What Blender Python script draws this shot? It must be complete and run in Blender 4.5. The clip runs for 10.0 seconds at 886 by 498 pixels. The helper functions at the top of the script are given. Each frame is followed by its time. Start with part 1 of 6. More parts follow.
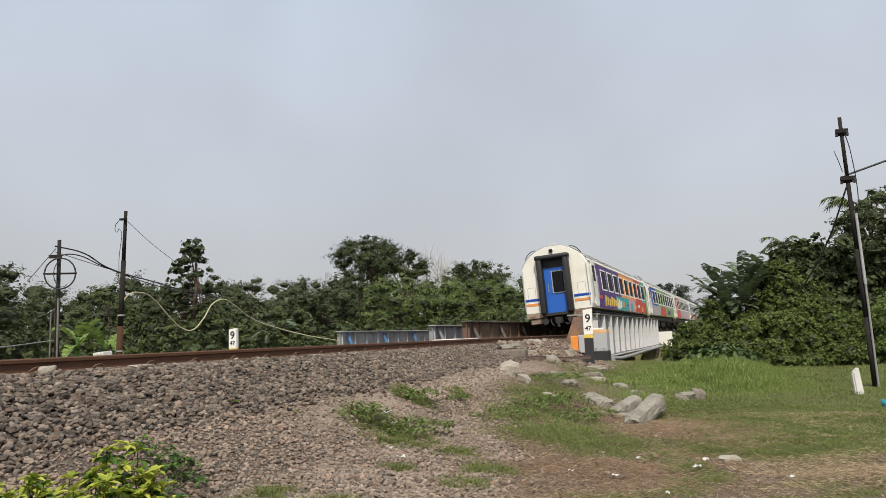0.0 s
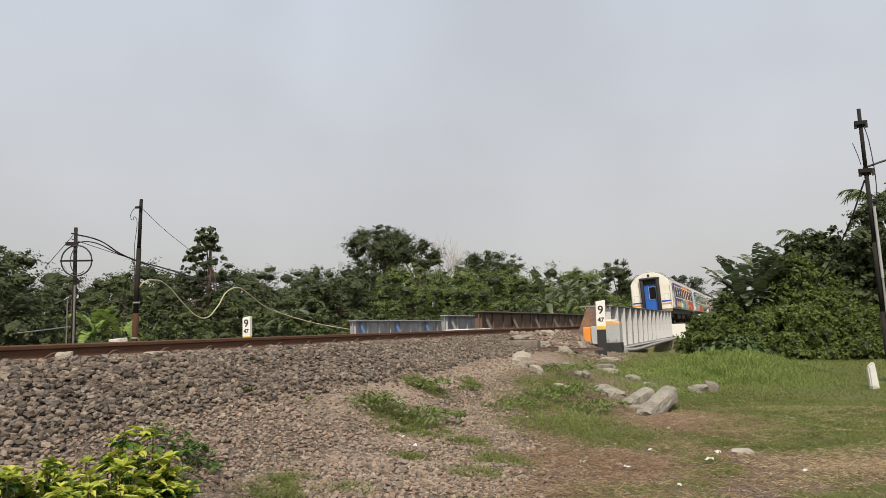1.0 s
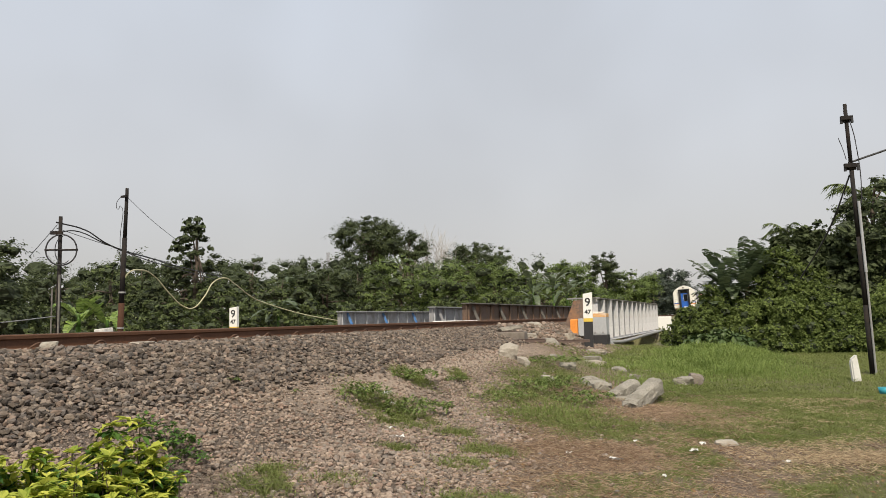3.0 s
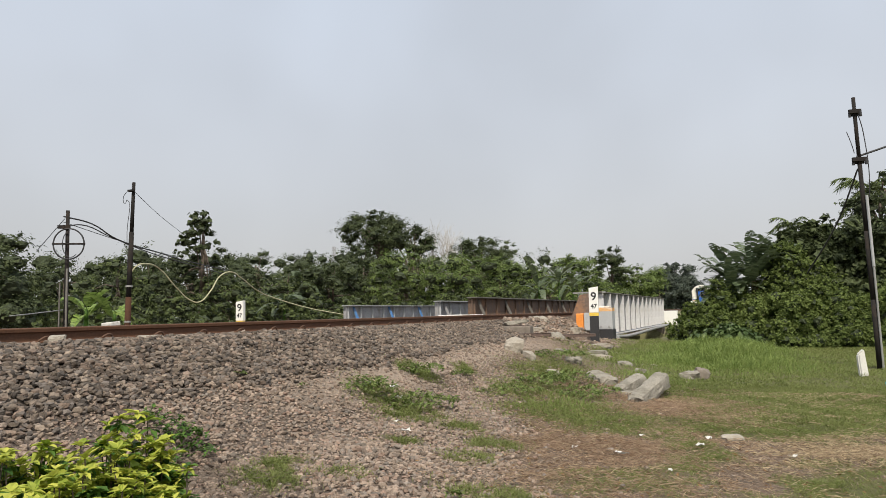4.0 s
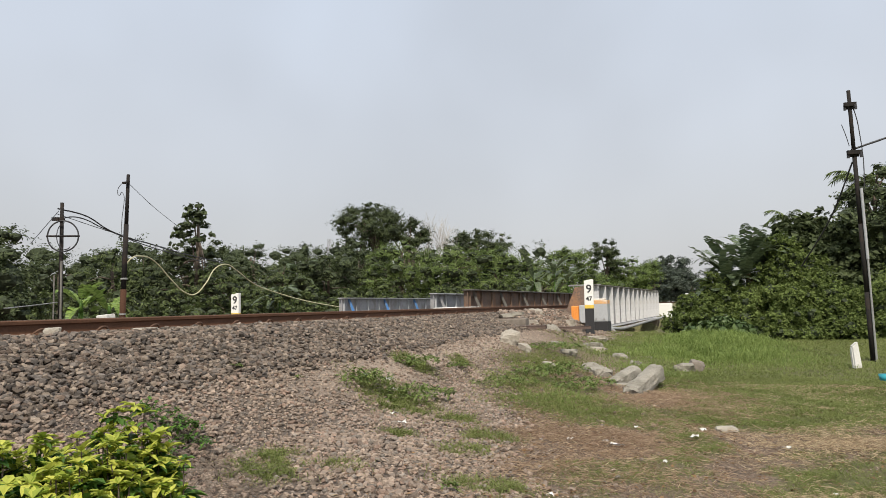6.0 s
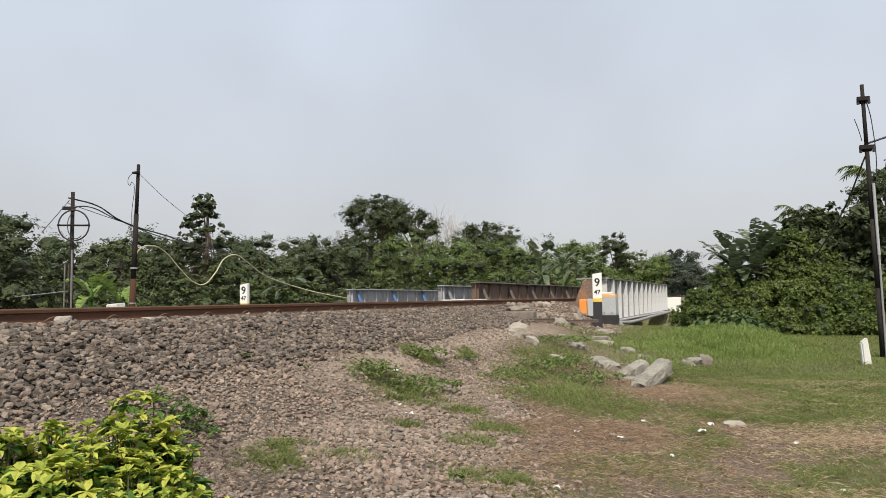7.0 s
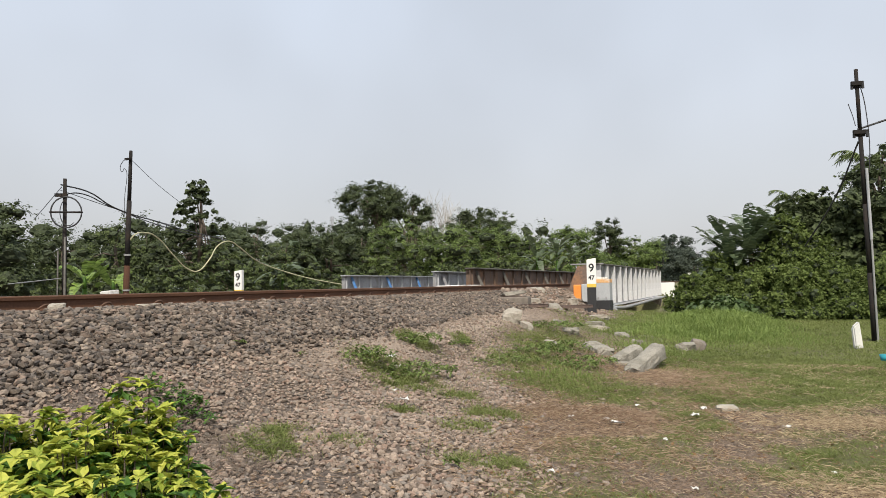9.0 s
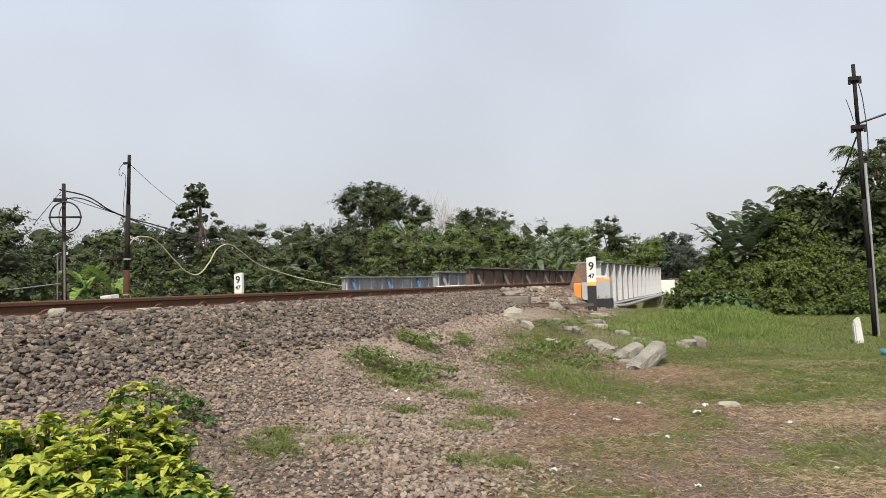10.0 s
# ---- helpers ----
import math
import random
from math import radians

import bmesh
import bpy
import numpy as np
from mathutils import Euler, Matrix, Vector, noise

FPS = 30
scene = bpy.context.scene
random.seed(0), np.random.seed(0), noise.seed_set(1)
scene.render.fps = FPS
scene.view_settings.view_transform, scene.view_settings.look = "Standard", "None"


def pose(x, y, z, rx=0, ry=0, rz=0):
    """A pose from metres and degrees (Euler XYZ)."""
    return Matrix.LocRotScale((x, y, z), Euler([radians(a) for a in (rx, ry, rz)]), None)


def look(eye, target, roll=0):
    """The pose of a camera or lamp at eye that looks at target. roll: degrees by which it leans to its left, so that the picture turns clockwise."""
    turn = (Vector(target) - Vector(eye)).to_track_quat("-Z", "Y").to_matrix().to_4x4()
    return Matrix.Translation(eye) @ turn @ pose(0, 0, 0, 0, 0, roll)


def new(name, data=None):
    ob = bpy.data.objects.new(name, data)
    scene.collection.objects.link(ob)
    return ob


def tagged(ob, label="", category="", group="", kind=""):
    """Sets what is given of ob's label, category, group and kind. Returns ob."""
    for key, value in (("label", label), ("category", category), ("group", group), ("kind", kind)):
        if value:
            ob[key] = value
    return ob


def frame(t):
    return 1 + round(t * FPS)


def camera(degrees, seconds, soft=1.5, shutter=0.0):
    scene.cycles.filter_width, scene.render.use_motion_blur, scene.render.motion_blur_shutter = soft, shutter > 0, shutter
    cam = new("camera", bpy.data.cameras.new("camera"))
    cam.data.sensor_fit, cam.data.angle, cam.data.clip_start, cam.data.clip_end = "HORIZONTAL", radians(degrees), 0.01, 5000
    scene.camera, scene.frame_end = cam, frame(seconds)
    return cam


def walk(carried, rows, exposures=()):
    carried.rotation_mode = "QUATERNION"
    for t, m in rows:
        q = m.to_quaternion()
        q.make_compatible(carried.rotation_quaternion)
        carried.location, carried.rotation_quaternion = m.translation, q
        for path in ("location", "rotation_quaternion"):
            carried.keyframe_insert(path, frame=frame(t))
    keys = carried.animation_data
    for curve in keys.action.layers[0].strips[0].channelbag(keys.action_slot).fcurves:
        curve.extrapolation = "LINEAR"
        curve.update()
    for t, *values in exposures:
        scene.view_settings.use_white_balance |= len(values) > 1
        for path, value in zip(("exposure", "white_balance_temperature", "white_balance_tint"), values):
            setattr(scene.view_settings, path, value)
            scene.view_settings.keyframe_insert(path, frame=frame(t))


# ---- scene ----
cam = camera(63.4, 10.0, 0.75)
ROWS = [
    (0, pose(0.014, 0.006, 1.5, 97.17, 2.37, 22.70)),
    (0.5, pose(0.012, 0.005, 1.5, 96.34, 2.44, 23.19)),
    (1, pose(0.011, 0.005, 1.5, 96.42, 1.81, 23.67)),
    (1.5, pose(0.010, 0.004, 1.5, 96.29, 1.31, 23.64)),
    (2, pose(0.008, 0.004, 1.5, 95.98, 1.42, 22.93)),
    (2.5, pose(0.007, 0.003, 1.5, 95.79, 1.55, 22.61)),
    (4, pose(0.003, 0.001, 1.5, 95.26, 1.48, 23.12)),
    (4.5, pose(0.001, 0.001, 1.5, 94.78, 1.47, 23.34)),
    (5, pose(0.000, 0.000, 1.5, 94.67, 1.60, 22.93)),
    (5.5, pose(-0.001, -0.000, 1.5, 94.73, 1.59, 22.62)),
    (7, pose(-0.004, -0.002, 1.5, 94.04, 0.96, 23.38)),
    (7.5, pose(-0.005, -0.002, 1.5, 93.42, 0.35, 22.99)),
    (8, pose(-0.006, -0.002, 1.5, 93.05, 0.50, 23.07)),
    (8.5, pose(-0.006, -0.002, 1.5, 93.04, 1.02, 23.26)),
    (9, pose(-0.006, -0.002, 1.5, 92.91, 1.15, 22.94)),
    (9.5, pose(-0.006, -0.002, 1.5, 92.70, 1.81, 23.20)),
    (10, pose(-0.006, -0.002, 1.5, 92.93, 1.87, 22.95)),
]
walk(cam, ROWS, [(0.0, 0.04, 6500, 10), (1.0, 0.07, 6850, 11), (2.0, 0.10, 6900, 11), (2.5, 0.11, 6900, 11), (4.0, 0.14, 6600, 10), (5.0, 0.16, 6550, 10), (7.5, 0.22, 6500, 10), (10.0, 0.28, 6500, 10)])

# ---- world and sun: hazy tropical forenoon ----
SUN_EL, SUN_AZ = 52.0, 158.0      # the sun stands behind the camera, to its right
world = bpy.data.worlds.new("hazy_sky")
scene.world = world
world.use_nodes = True
wn, wl = world.node_tree.nodes, world.node_tree.links
bg = wn["Background"]
sky = wn.new("ShaderNodeTexSky")
sky.sky_type, sky.sun_disc = "NISHITA", False
sky.sun_elevation, sky.sun_rotation = radians(SUN_EL), radians(SUN_AZ)
sky.dust_density, sky.air_density, sky.ozone_density = 6.0, 1.0, 1.0
haze = wn.new("ShaderNodeMix")
haze.data_type = "RGBA"
haze.inputs["Factor"].default_value = 0.8
tc = wn.new("ShaderNodeTexCoord")
sep = wn.new("ShaderNodeSeparateXYZ")
wl.new(tc.outputs["Generated"], sep.inputs[0])
ramp = wn.new("ShaderNodeValToRGB")
ramp.color_ramp.elements[0].position, ramp.color_ramp.elements[0].color = 0.0, (5.5, 5.5, 5.5, 1)
ramp.color_ramp.elements[1].position, ramp.color_ramp.elements[1].color = 0.45, (5.9, 6.5, 7.4, 1)
wl.new(sep.outputs["Z"], ramp.inputs[0])
cloud = wn.new("ShaderNodeTexNoise")
cloud.inputs["Scale"].default_value, cloud.inputs["Detail"].default_value = 2.2, 3.0
wl.new(tc.outputs["Generated"], cloud.inputs["Vector"])
cmix = wn.new("ShaderNodeMix")
cmix.data_type, cmix.blend_type = "RGBA", "SOFT_LIGHT"
cmix.inputs["Factor"].default_value = 0.05
wl.new(ramp.outputs[0], cmix.inputs["A"])
wl.new(cloud.outputs[0], cmix.inputs["B"])
wl.new(sky.outputs[0], haze.inputs["A"])
wl.new(cmix.outputs["Result"], haze.inputs["B"])
wl.new(haze.outputs["Result"], bg.inputs[0])
bg.inputs[1].default_value = 0.109

sun = new("sun", bpy.data.lights.new("sun", "SUN"))
sun.data.energy, sun.data.angle, sun.data.color = 3.7, radians(2.0), (1.0, 0.93, 0.81)
az, el = radians(SUN_AZ), radians(SUN_EL)
sun_from = Vector((math.sin(az) * math.cos(el), math.cos(az) * math.cos(el), math.sin(el)))
sun.matrix_world = look(sun_from * 50, (0, 0, 0))


# ---- materials ----
def mat(name, colour, rough=0.8, metal=0.0, vary=0.25, scale=8.0, bump=0.15, island=0.0, stain=None, obrand=0.0, palette=(), gloss=0.5):
    """Principled surface with grain at two scales, an optional stain colour and a change from piece to piece."""
    m = bpy.data.materials.new(name)
    m.use_nodes = True
    n, l = m.node_tree.nodes, m.node_tree.links
    b = n["Principled BSDF"]
    b.inputs["Roughness"].default_value, b.inputs["Metallic"].default_value = rough, metal
    b.inputs["Specular IOR Level"].default_value = gloss
    co = n.new("ShaderNodeTexCoord")
    big, small = n.new("ShaderNodeTexNoise"), n.new("ShaderNodeTexNoise")
    big.inputs["Scale"].default_value, big.inputs["Detail"].default_value = scale * 0.2, 4
    small.inputs["Scale"].default_value, small.inputs["Detail"].default_value = scale * 4, 6
    for t in (big, small):
        l.new(co.outputs["Object"], t.inputs["Vector"])
    add = n.new("ShaderNodeMath")
    add.operation = "ADD"
    l.new(big.outputs[0], add.inputs[0])
    l.new(small.outputs[0], add.inputs[1])
    val = n.new("ShaderNodeMapRange")
    val.inputs["From Min"].default_value, val.inputs["From Max"].default_value = 0.65, 1.35
    val.inputs["To Min"].default_value, val.inputs["To Max"].default_value = 1 - vary, 1 + vary
    l.new(add.outputs[0], val.inputs["Value"])
    last = val.outputs["Result"]
    if island or obrand:
        g = n.new("ShaderNodeNewGeometry") if island else n.new("ShaderNodeObjectInfo")
        r = n.new("ShaderNodeMapRange")
        k = island or obrand
        r.inputs["To Min"].default_value, r.inputs["To Max"].default_value = 1 - k, 1 + k
        l.new(g.outputs["Random Per Island" if island else "Random"], r.inputs["Value"])
        mul = n.new("ShaderNodeMath")
        mul.operation = "MULTIPLY"
        l.new(last, mul.inputs[0])
        l.new(r.outputs["Result"], mul.inputs[1])
        last = mul.outputs[0]
    hsv = n.new("ShaderNodeHueSaturation")
    hsv.inputs["Color"].default_value = (*colour, 1)
    l.new(last, hsv.inputs["Value"])
    if palette:
        pick = n.new("ShaderNodeValToRGB")
        pick.color_ramp.interpolation = "CONSTANT"
        for i, c in enumerate(palette):
            e = pick.color_ramp.elements[i] if i < 2 else pick.color_ramp.elements.new(i / len(palette))
            e.position, e.color = i / len(palette), (*c, 1)
        far = n.new("ShaderNodeMath")
        far.operation = "MULTIPLY"
        far.inputs[1].default_value = 13.7
        frac = n.new("ShaderNodeMath")
        frac.operation = "FRACT"
        l.new(g.outputs["Random Per Island"], far.inputs[0])
        l.new(far.outputs[0], frac.inputs[0])
        l.new(frac.outputs[0], pick.inputs[0])
        l.new(pick.outputs[0], hsv.inputs["Color"])
    out = hsv.outputs[0]
    if stain:
        mx = n.new("ShaderNodeMix")
        mx.data_type = "RGBA"
        st = n.new("ShaderNodeTexNoise")
        st.inputs["Scale"].default_value, st.inputs["Detail"].default_value, st.inputs["Roughness"].default_value = scale * 0.5, 7, 0.7
        l.new(co.outputs["Object"], st.inputs["Vector"])
        sr = n.new("ShaderNodeMapRange")
        sr.inputs["From Min"].default_value, sr.inputs["From Max"].default_value = 0.5, 0.68
        l.new(st.outputs[0], sr.inputs["Value"])
        l.new(sr.outputs["Result"], mx.inputs["Factor"])
        l.new(out, mx.inputs["A"])
        mx.inputs["B"].default_value = (*stain, 1)
        out = mx.outputs["Result"]
    l.new(out, b.inputs["Base Color"])
    if bump:
        bp = n.new("ShaderNodeBump")
        bp.inputs["Strength"].default_value, bp.inputs["Distance"].default_value = bump, 0.02
        l.new(small.outputs[0], bp.inputs["Height"])
        l.new(bp.outputs[0], b.inputs["Normal"])
    return m


def leaf_mat(name, dark, light, rough=0.55, through_light=0.25, gloss=0.22, leafwise=0.5):
    """Leaves: each one its own green between dark and light, some light passing through."""
    m = bpy.data.materials.new(name)
    m.use_nodes = True
    n, l = m.node_tree.nodes, m.node_tree.links
    b = n["Principled BSDF"]
    b.inputs["Roughness"].default_value = rough
    b.inputs["Specular IOR Level"].default_value = gloss
    g = n.new("ShaderNodeNewGeometry")
    co = n.new("ShaderNodeTexCoord")
    nz = n.new("ShaderNodeTexNoise")
    nz.inputs["Scale"].default_value, nz.inputs["Detail"].default_value = 0.6, 3
    l.new(co.outputs["Object"], nz.inputs["Vector"])
    own = n.new("ShaderNodeMapRange")
    own.inputs["To Min"].default_value, own.inputs["To Max"].default_value = 0.5 - leafwise, 0.5 + leafwise
    l.new(g.outputs["Random Per Island"], own.inputs["Value"])
    ad = n.new("ShaderNodeMath")
    ad.operation = "ADD"
    l.new(own.outputs["Result"], ad.inputs[0])
    l.new(nz.outputs[0], ad.inputs[1])
    r = n.new("ShaderNodeValToRGB")
    r.color_ramp.elements[0].position, r.color_ramp.elements[0].color = 0.25, (*dark, 1)
    r.color_ramp.elements[1].position, r.color_ramp.elements[1].color = 0.8, (*light, 1)
    hf = n.new("ShaderNodeMath")
    hf.operation = "MULTIPLY"
    hf.inputs[1].default_value = 0.6
    l.new(ad.outputs[0], hf.inputs[0])
    l.new(hf.outputs[0], r.inputs[0])
    l.new(r.outputs[0], b.inputs["Base Color"])
    tr = n.new("ShaderNodeBsdfTranslucent")
    l.new(r.outputs[0], tr.inputs["Color"])
    mx = n.new("ShaderNodeMixShader")
    mx.inputs[0].default_value = through_light
    l.new(b.outputs[0], mx.inputs[1])
    l.new(tr.outputs[0], mx.inputs[2])
    l.new(mx.outputs[0], n["Material Output"].inputs[0])
    return m


M = {}
M["ballast"] = mat("ballast_stone", (0.15, 0.12, 0.10), 0.92, 0, 0.3, 30, 0.5, island=0.5, palette=((0.145, 0.117, 0.095), (0.112, 0.094, 0.080), (0.180, 0.145, 0.116), (0.155, 0.117, 0.092), (0.130, 0.112, 0.098), (0.200, 0.162, 0.128)), gloss=0.25)
M["gravel"] = mat("fine_gravel", (0.34, 0.272, 0.214), 0.92, 0, 0.25, 14, 0.4, island=0.35, gloss=0.25)
M["dusty"] = mat("dusty_ballast_stone", (0.24, 0.19, 0.15), 0.92, 0, 0.25, 30, 0.5, island=0.32, palette=((0.250, 0.195, 0.152), (0.215, 0.170, 0.138), (0.270, 0.212, 0.166), (0.235, 0.168, 0.130), (0.205, 0.175, 0.148), (0.290, 0.228, 0.180)), gloss=0.25)
M["dead_leaf"] = leaf_mat("withered_banana_leaf", (0.09, 0.06, 0.035), (0.24, 0.17, 0.10), 0.8, 0.15)
M["redstraw"] = leaf_mat("reddish_dead_stalk", (0.25, 0.165, 0.11), (0.56, 0.43, 0.31), 0.8, 0.3, 0.12)
M["rail"] = mat("rusty_rail", (0.095, 0.041, 0.019), 0.8, 0.0, 0.3, 10, 0.2)
M["rail_head"] = mat("worn_rail_head", (0.32, 0.24, 0.19), 0.35, 0.8, 0.2, 20, 0.05)
M["clip"] = mat("rusty_clip", (0.12, 0.065, 0.04), 0.8, 0.2, 0.3, 30, 0.2)
M["sleeper"] = mat("concrete_sleeper", (0.33, 0.29, 0.25), 0.9, 0, 0.25, 8, 0.3, obrand=0.15)
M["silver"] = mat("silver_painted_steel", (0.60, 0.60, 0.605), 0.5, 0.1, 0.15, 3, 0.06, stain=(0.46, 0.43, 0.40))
# darker copy of the silver: the web's shade put into colour, plus stains
M["silver_shade"] = mat("shade_greyed_silver_web", (0.36, 0.36, 0.365), 0.6, 0.1, 0.2, 3, 0.1, stain=(0.24, 0.22, 0.20))
M["rivet"] = mat("grimy_rivet", (0.13, 0.12, 0.11), 0.8, 0, 0.2, 20, 0)
M["orange_faded"] = mat("faded_orange_paint", (0.74, 0.40, 0.15), 0.7, 0, 0.15, 6, 0.08, stain=(0.66, 0.58, 0.48))
M["skirt"] = mat("rusty_grimed_cream", (0.30, 0.23, 0.17), 0.8, 0, 0.35, 6, 0.1, stain=(0.12, 0.07, 0.05))
M["rust"] = mat("rusty_girder", (0.140, 0.095, 0.070), 0.8, 0.05, 0.35, 3, 0.15, stain=(0.23, 0.115, 0.055))
M["greysteel"] = mat("weathered_grey_steel", (0.31, 0.31, 0.315), 0.65, 0.1, 0.25, 3, 0.1, stain=(0.20, 0.175, 0.15))
M["flange"] = mat("flange_steel", (0.20, 0.19, 0.17), 0.7, 0.2, 0.3, 4, 0.1, stain=(0.1, 0.08, 0.06))
M["blue"] = mat("blue_paint", (0.09, 0.23, 0.48), 0.6, 0, 0.2, 5, 0.05, stain=(0.22, 0.24, 0.26))
M["orange"] = mat("orange_paint", (0.80, 0.28, 0.05), 0.6, 0, 0.15, 5, 0.08, stain=(0.5, 0.3, 0.15))
M["white"] = mat("white_paint", (0.80, 0.79, 0.75), 0.55, 0, 0.06, 5, 0.04)
M["dirtywhite"] = mat("weathered_whitewash", (0.68, 0.67, 0.63), 0.8, 0, 0.12, 10, 0.15, stain=(0.4, 0.38, 0.34))
M["black"] = mat("black_paint", (0.025, 0.025, 0.027), 0.6, 0, 0.25, 8, 0.08)
M["yellow"] = mat("yellow_paint", (0.75, 0.52, 0.08), 0.6, 0, 0.15, 8, 0.06)
M["greypaint"] = mat("grey_paint", (0.42, 0.43, 0.44), 0.7, 0, 0.12, 6, 0.1)
M["concrete"] = mat("broken_concrete", (0.26, 0.24, 0.20), 0.9, 0, 0.3, 9, 0.8, stain=(0.16, 0.145, 0.11))
M["palestone"] = mat("pale_stone", (0.33, 0.30, 0.25), 0.9, 0, 0.25, 10, 0.6, stain=(0.24, 0.20, 0.15))
M["darkstone"] = mat("weathered_block", (0.20, 0.17, 0.14), 0.9, 0, 0.25, 6, 0.4, stain=(0.13, 0.11, 0.09))
M["plank"] = mat("rust_and_hollow_shade", (0.12, 0.085, 0.07), 0.85, 0.1, 0.3, 6, 0.2)
M["pole"] = mat("old_steel_pole", (0.024, 0.022, 0.021), 0.85, 0.0, 0.3, 6, 0.15, stain=(0.045, 0.033, 0.026), gloss=0.12)
M["rustpole"] = mat("rust_red_pole_base", (0.068, 0.034, 0.021), 0.85, 0.0, 0.3, 6, 0.15, gloss=0.15)
M["pipe"] = mat("pale_conduit", (0.30, 0.30, 0.29), 0.5, 0.2, 0.15, 6, 0.05)
M["cable"] = mat("black_cable", (0.025, 0.025, 0.027), 0.6, 0, 0.1, 10, 0)
M["cable_pale"] = mat("sun_bleached_cable", (0.42, 0.40, 0.25), 0.6, 0, 0.15, 3, 0)
M["bark"] = mat("bark", (0.11, 0.085, 0.065), 0.9, 0, 0.3, 8, 0.4)
M["deadwood"] = mat("dead_wood", (0.50, 0.47, 0.43), 0.9, 0, 0.2, 8, 0.2)
# filler blobs inside foliage; the dark green stands in for inner shade
M["core"] = mat("core_shade_fill", (0.040, 0.053, 0.025), 0.95, 0, 0.4, 3, 0.3)
M["coach_white"] = mat("coach_white_paint", (0.80, 0.78, 0.70), 0.35, 0, 0.06, 2, 0.02, stain=(0.70, 0.66, 0.56))
M["coach_roof"] = mat("coach_roof_grey", (0.52, 0.51, 0.48), 0.6, 0, 0.15, 2, 0.03)
M["rubber"] = mat("black_rubber", (0.018, 0.018, 0.02), 0.6, 0, 0.3, 6, 0.1)
M["under"] = mat("underframe_grime", (0.035, 0.032, 0.030), 0.85, 0.1, 0.4, 5, 0.2)
M["door_blue"] = mat("blue_door_paint", (0.02, 0.12, 0.50), 0.4, 0, 0.12, 4, 0.03)
M["navy"] = mat("navy_stripe", (0.02, 0.07, 0.36), 0.6, 0, 0.1, 4, 0, gloss=0.2)
M["purple"] = mat("purple_livery", (0.10, 0.045, 0.20), 0.6, 0, 0.15, 4, 0, gloss=0.2)
M["teal"] = mat("teal_livery", (0.06, 0.36, 0.36), 0.6, 0, 0.15, 4, 0, gloss=0.2)
M["red"] = mat("red_livery", (0.55, 0.07, 0.05), 0.6, 0, 0.15, 4, 0, gloss=0.2)
M["green"] = mat("green_livery", (0.20, 0.33, 0.12), 0.6, 0, 0.15, 4, 0, gloss=0.2)
M["pink"] = mat("pale_pink_livery", (0.55, 0.35, 0.38), 0.6, 0, 0.15, 4, 0, gloss=0.2)
M["greycoach"] = mat("grey_livery", (0.36, 0.37, 0.38), 0.6, 0, 0.15, 4, 0, gloss=0.2)
M["glass"] = mat("tinted_coach_glass", (0.012, 0.013, 0.015), 0.5, 0, 0.1, 4, 0, gloss=0.04)
M["straw"] = leaf_mat("dry_straw", (0.30, 0.225, 0.145), (0.70, 0.58, 0.40), 0.8, 0.3, 0.15)
M["grass"] = leaf_mat("grass_blade", (0.115, 0.150, 0.040), (0.270, 0.300, 0.110), 0.7, 0.42, 0.15)
M["tallgrass"] = leaf_mat("tall_grass_blade", (0.130, 0.195, 0.045), (0.280, 0.350, 0.110), 0.65, 0.42, 0.15)
M["weed"] = leaf_mat("weed_leaf", (0.075, 0.115, 0.028), (0.20, 0.26, 0.080), 0.6, 0.3, 0.2)
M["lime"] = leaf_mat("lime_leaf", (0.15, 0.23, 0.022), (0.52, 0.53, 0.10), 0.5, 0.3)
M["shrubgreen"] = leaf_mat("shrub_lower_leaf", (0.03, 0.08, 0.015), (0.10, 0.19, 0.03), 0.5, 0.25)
M["leaf_dark"] = leaf_mat("dark_tree_leaf", (0.036, 0.050, 0.024), (0.094, 0.118, 0.050), 0.6, 0.25, 0.2, 0.3)
M["leaf_mid"] = leaf_mat("mid_tree_leaf", (0.050, 0.071, 0.026), (0.135, 0.170, 0.062), 0.6, 0.25, 0.2, 0.3)
M["leaf_light"] = leaf_mat("fresh_tree_leaf", (0.085, 0.130, 0.033), (0.190, 0.250, 0.078), 0.6, 0.3, 0.2, 0.3)
M["leaf_vine"] = leaf_mat("vine_leaf", (0.066, 0.096, 0.027), (0.185, 0.238, 0.070), 0.65, 0.38, 0.15, 0.35)
# far leaves: aerial haze is put into the colour as lighter grey-green
M["leaf_far"] = leaf_mat("haze_tinted_leaf", (0.058, 0.074, 0.060), (0.105, 0.127, 0.098), 0.8, 0.15, 0.1, 0.3)
M["banana"] = leaf_mat("banana_leaf", (0.048, 0.070, 0.036), (0.140, 0.180, 0.092), 0.42, 0.28, 0.5, 0.4)
M["banana_bright"] = leaf_mat("young_banana_leaf", (0.085, 0.15, 0.03), (0.26, 0.36, 0.09), 0.4, 0.35)
M["taro"] = leaf_mat("taro_leaf", (0.035, 0.062, 0.020), (0.10, 0.145, 0.05), 0.35, 0.2)
# cores of far foliage, with the same haze put into their colour
M["core_far"] = mat("haze_tinted_core", (0.062, 0.076, 0.064), 0.95, 0, 0.3, 3, 0.1)
M["wing"] = mat("dragonfly_wing", (0.42, 0.40, 0.36), 0.5, 0, 0.1, 100, 0)
M["insect"] = mat("dragonfly_body", (0.14, 0.10, 0.07), 0.6, 0, 0.2, 100, 0)
M["dryleaf"] = leaf_mat("fallen_leaf", (0.10, 0.055, 0.03), (0.26, 0.16, 0.08), 0.8, 0.1)
M["teal_plastic"] = mat("teal_plastic", (0.03, 0.30, 0.38), 0.5, 0, 0.1, 8, 0.05)
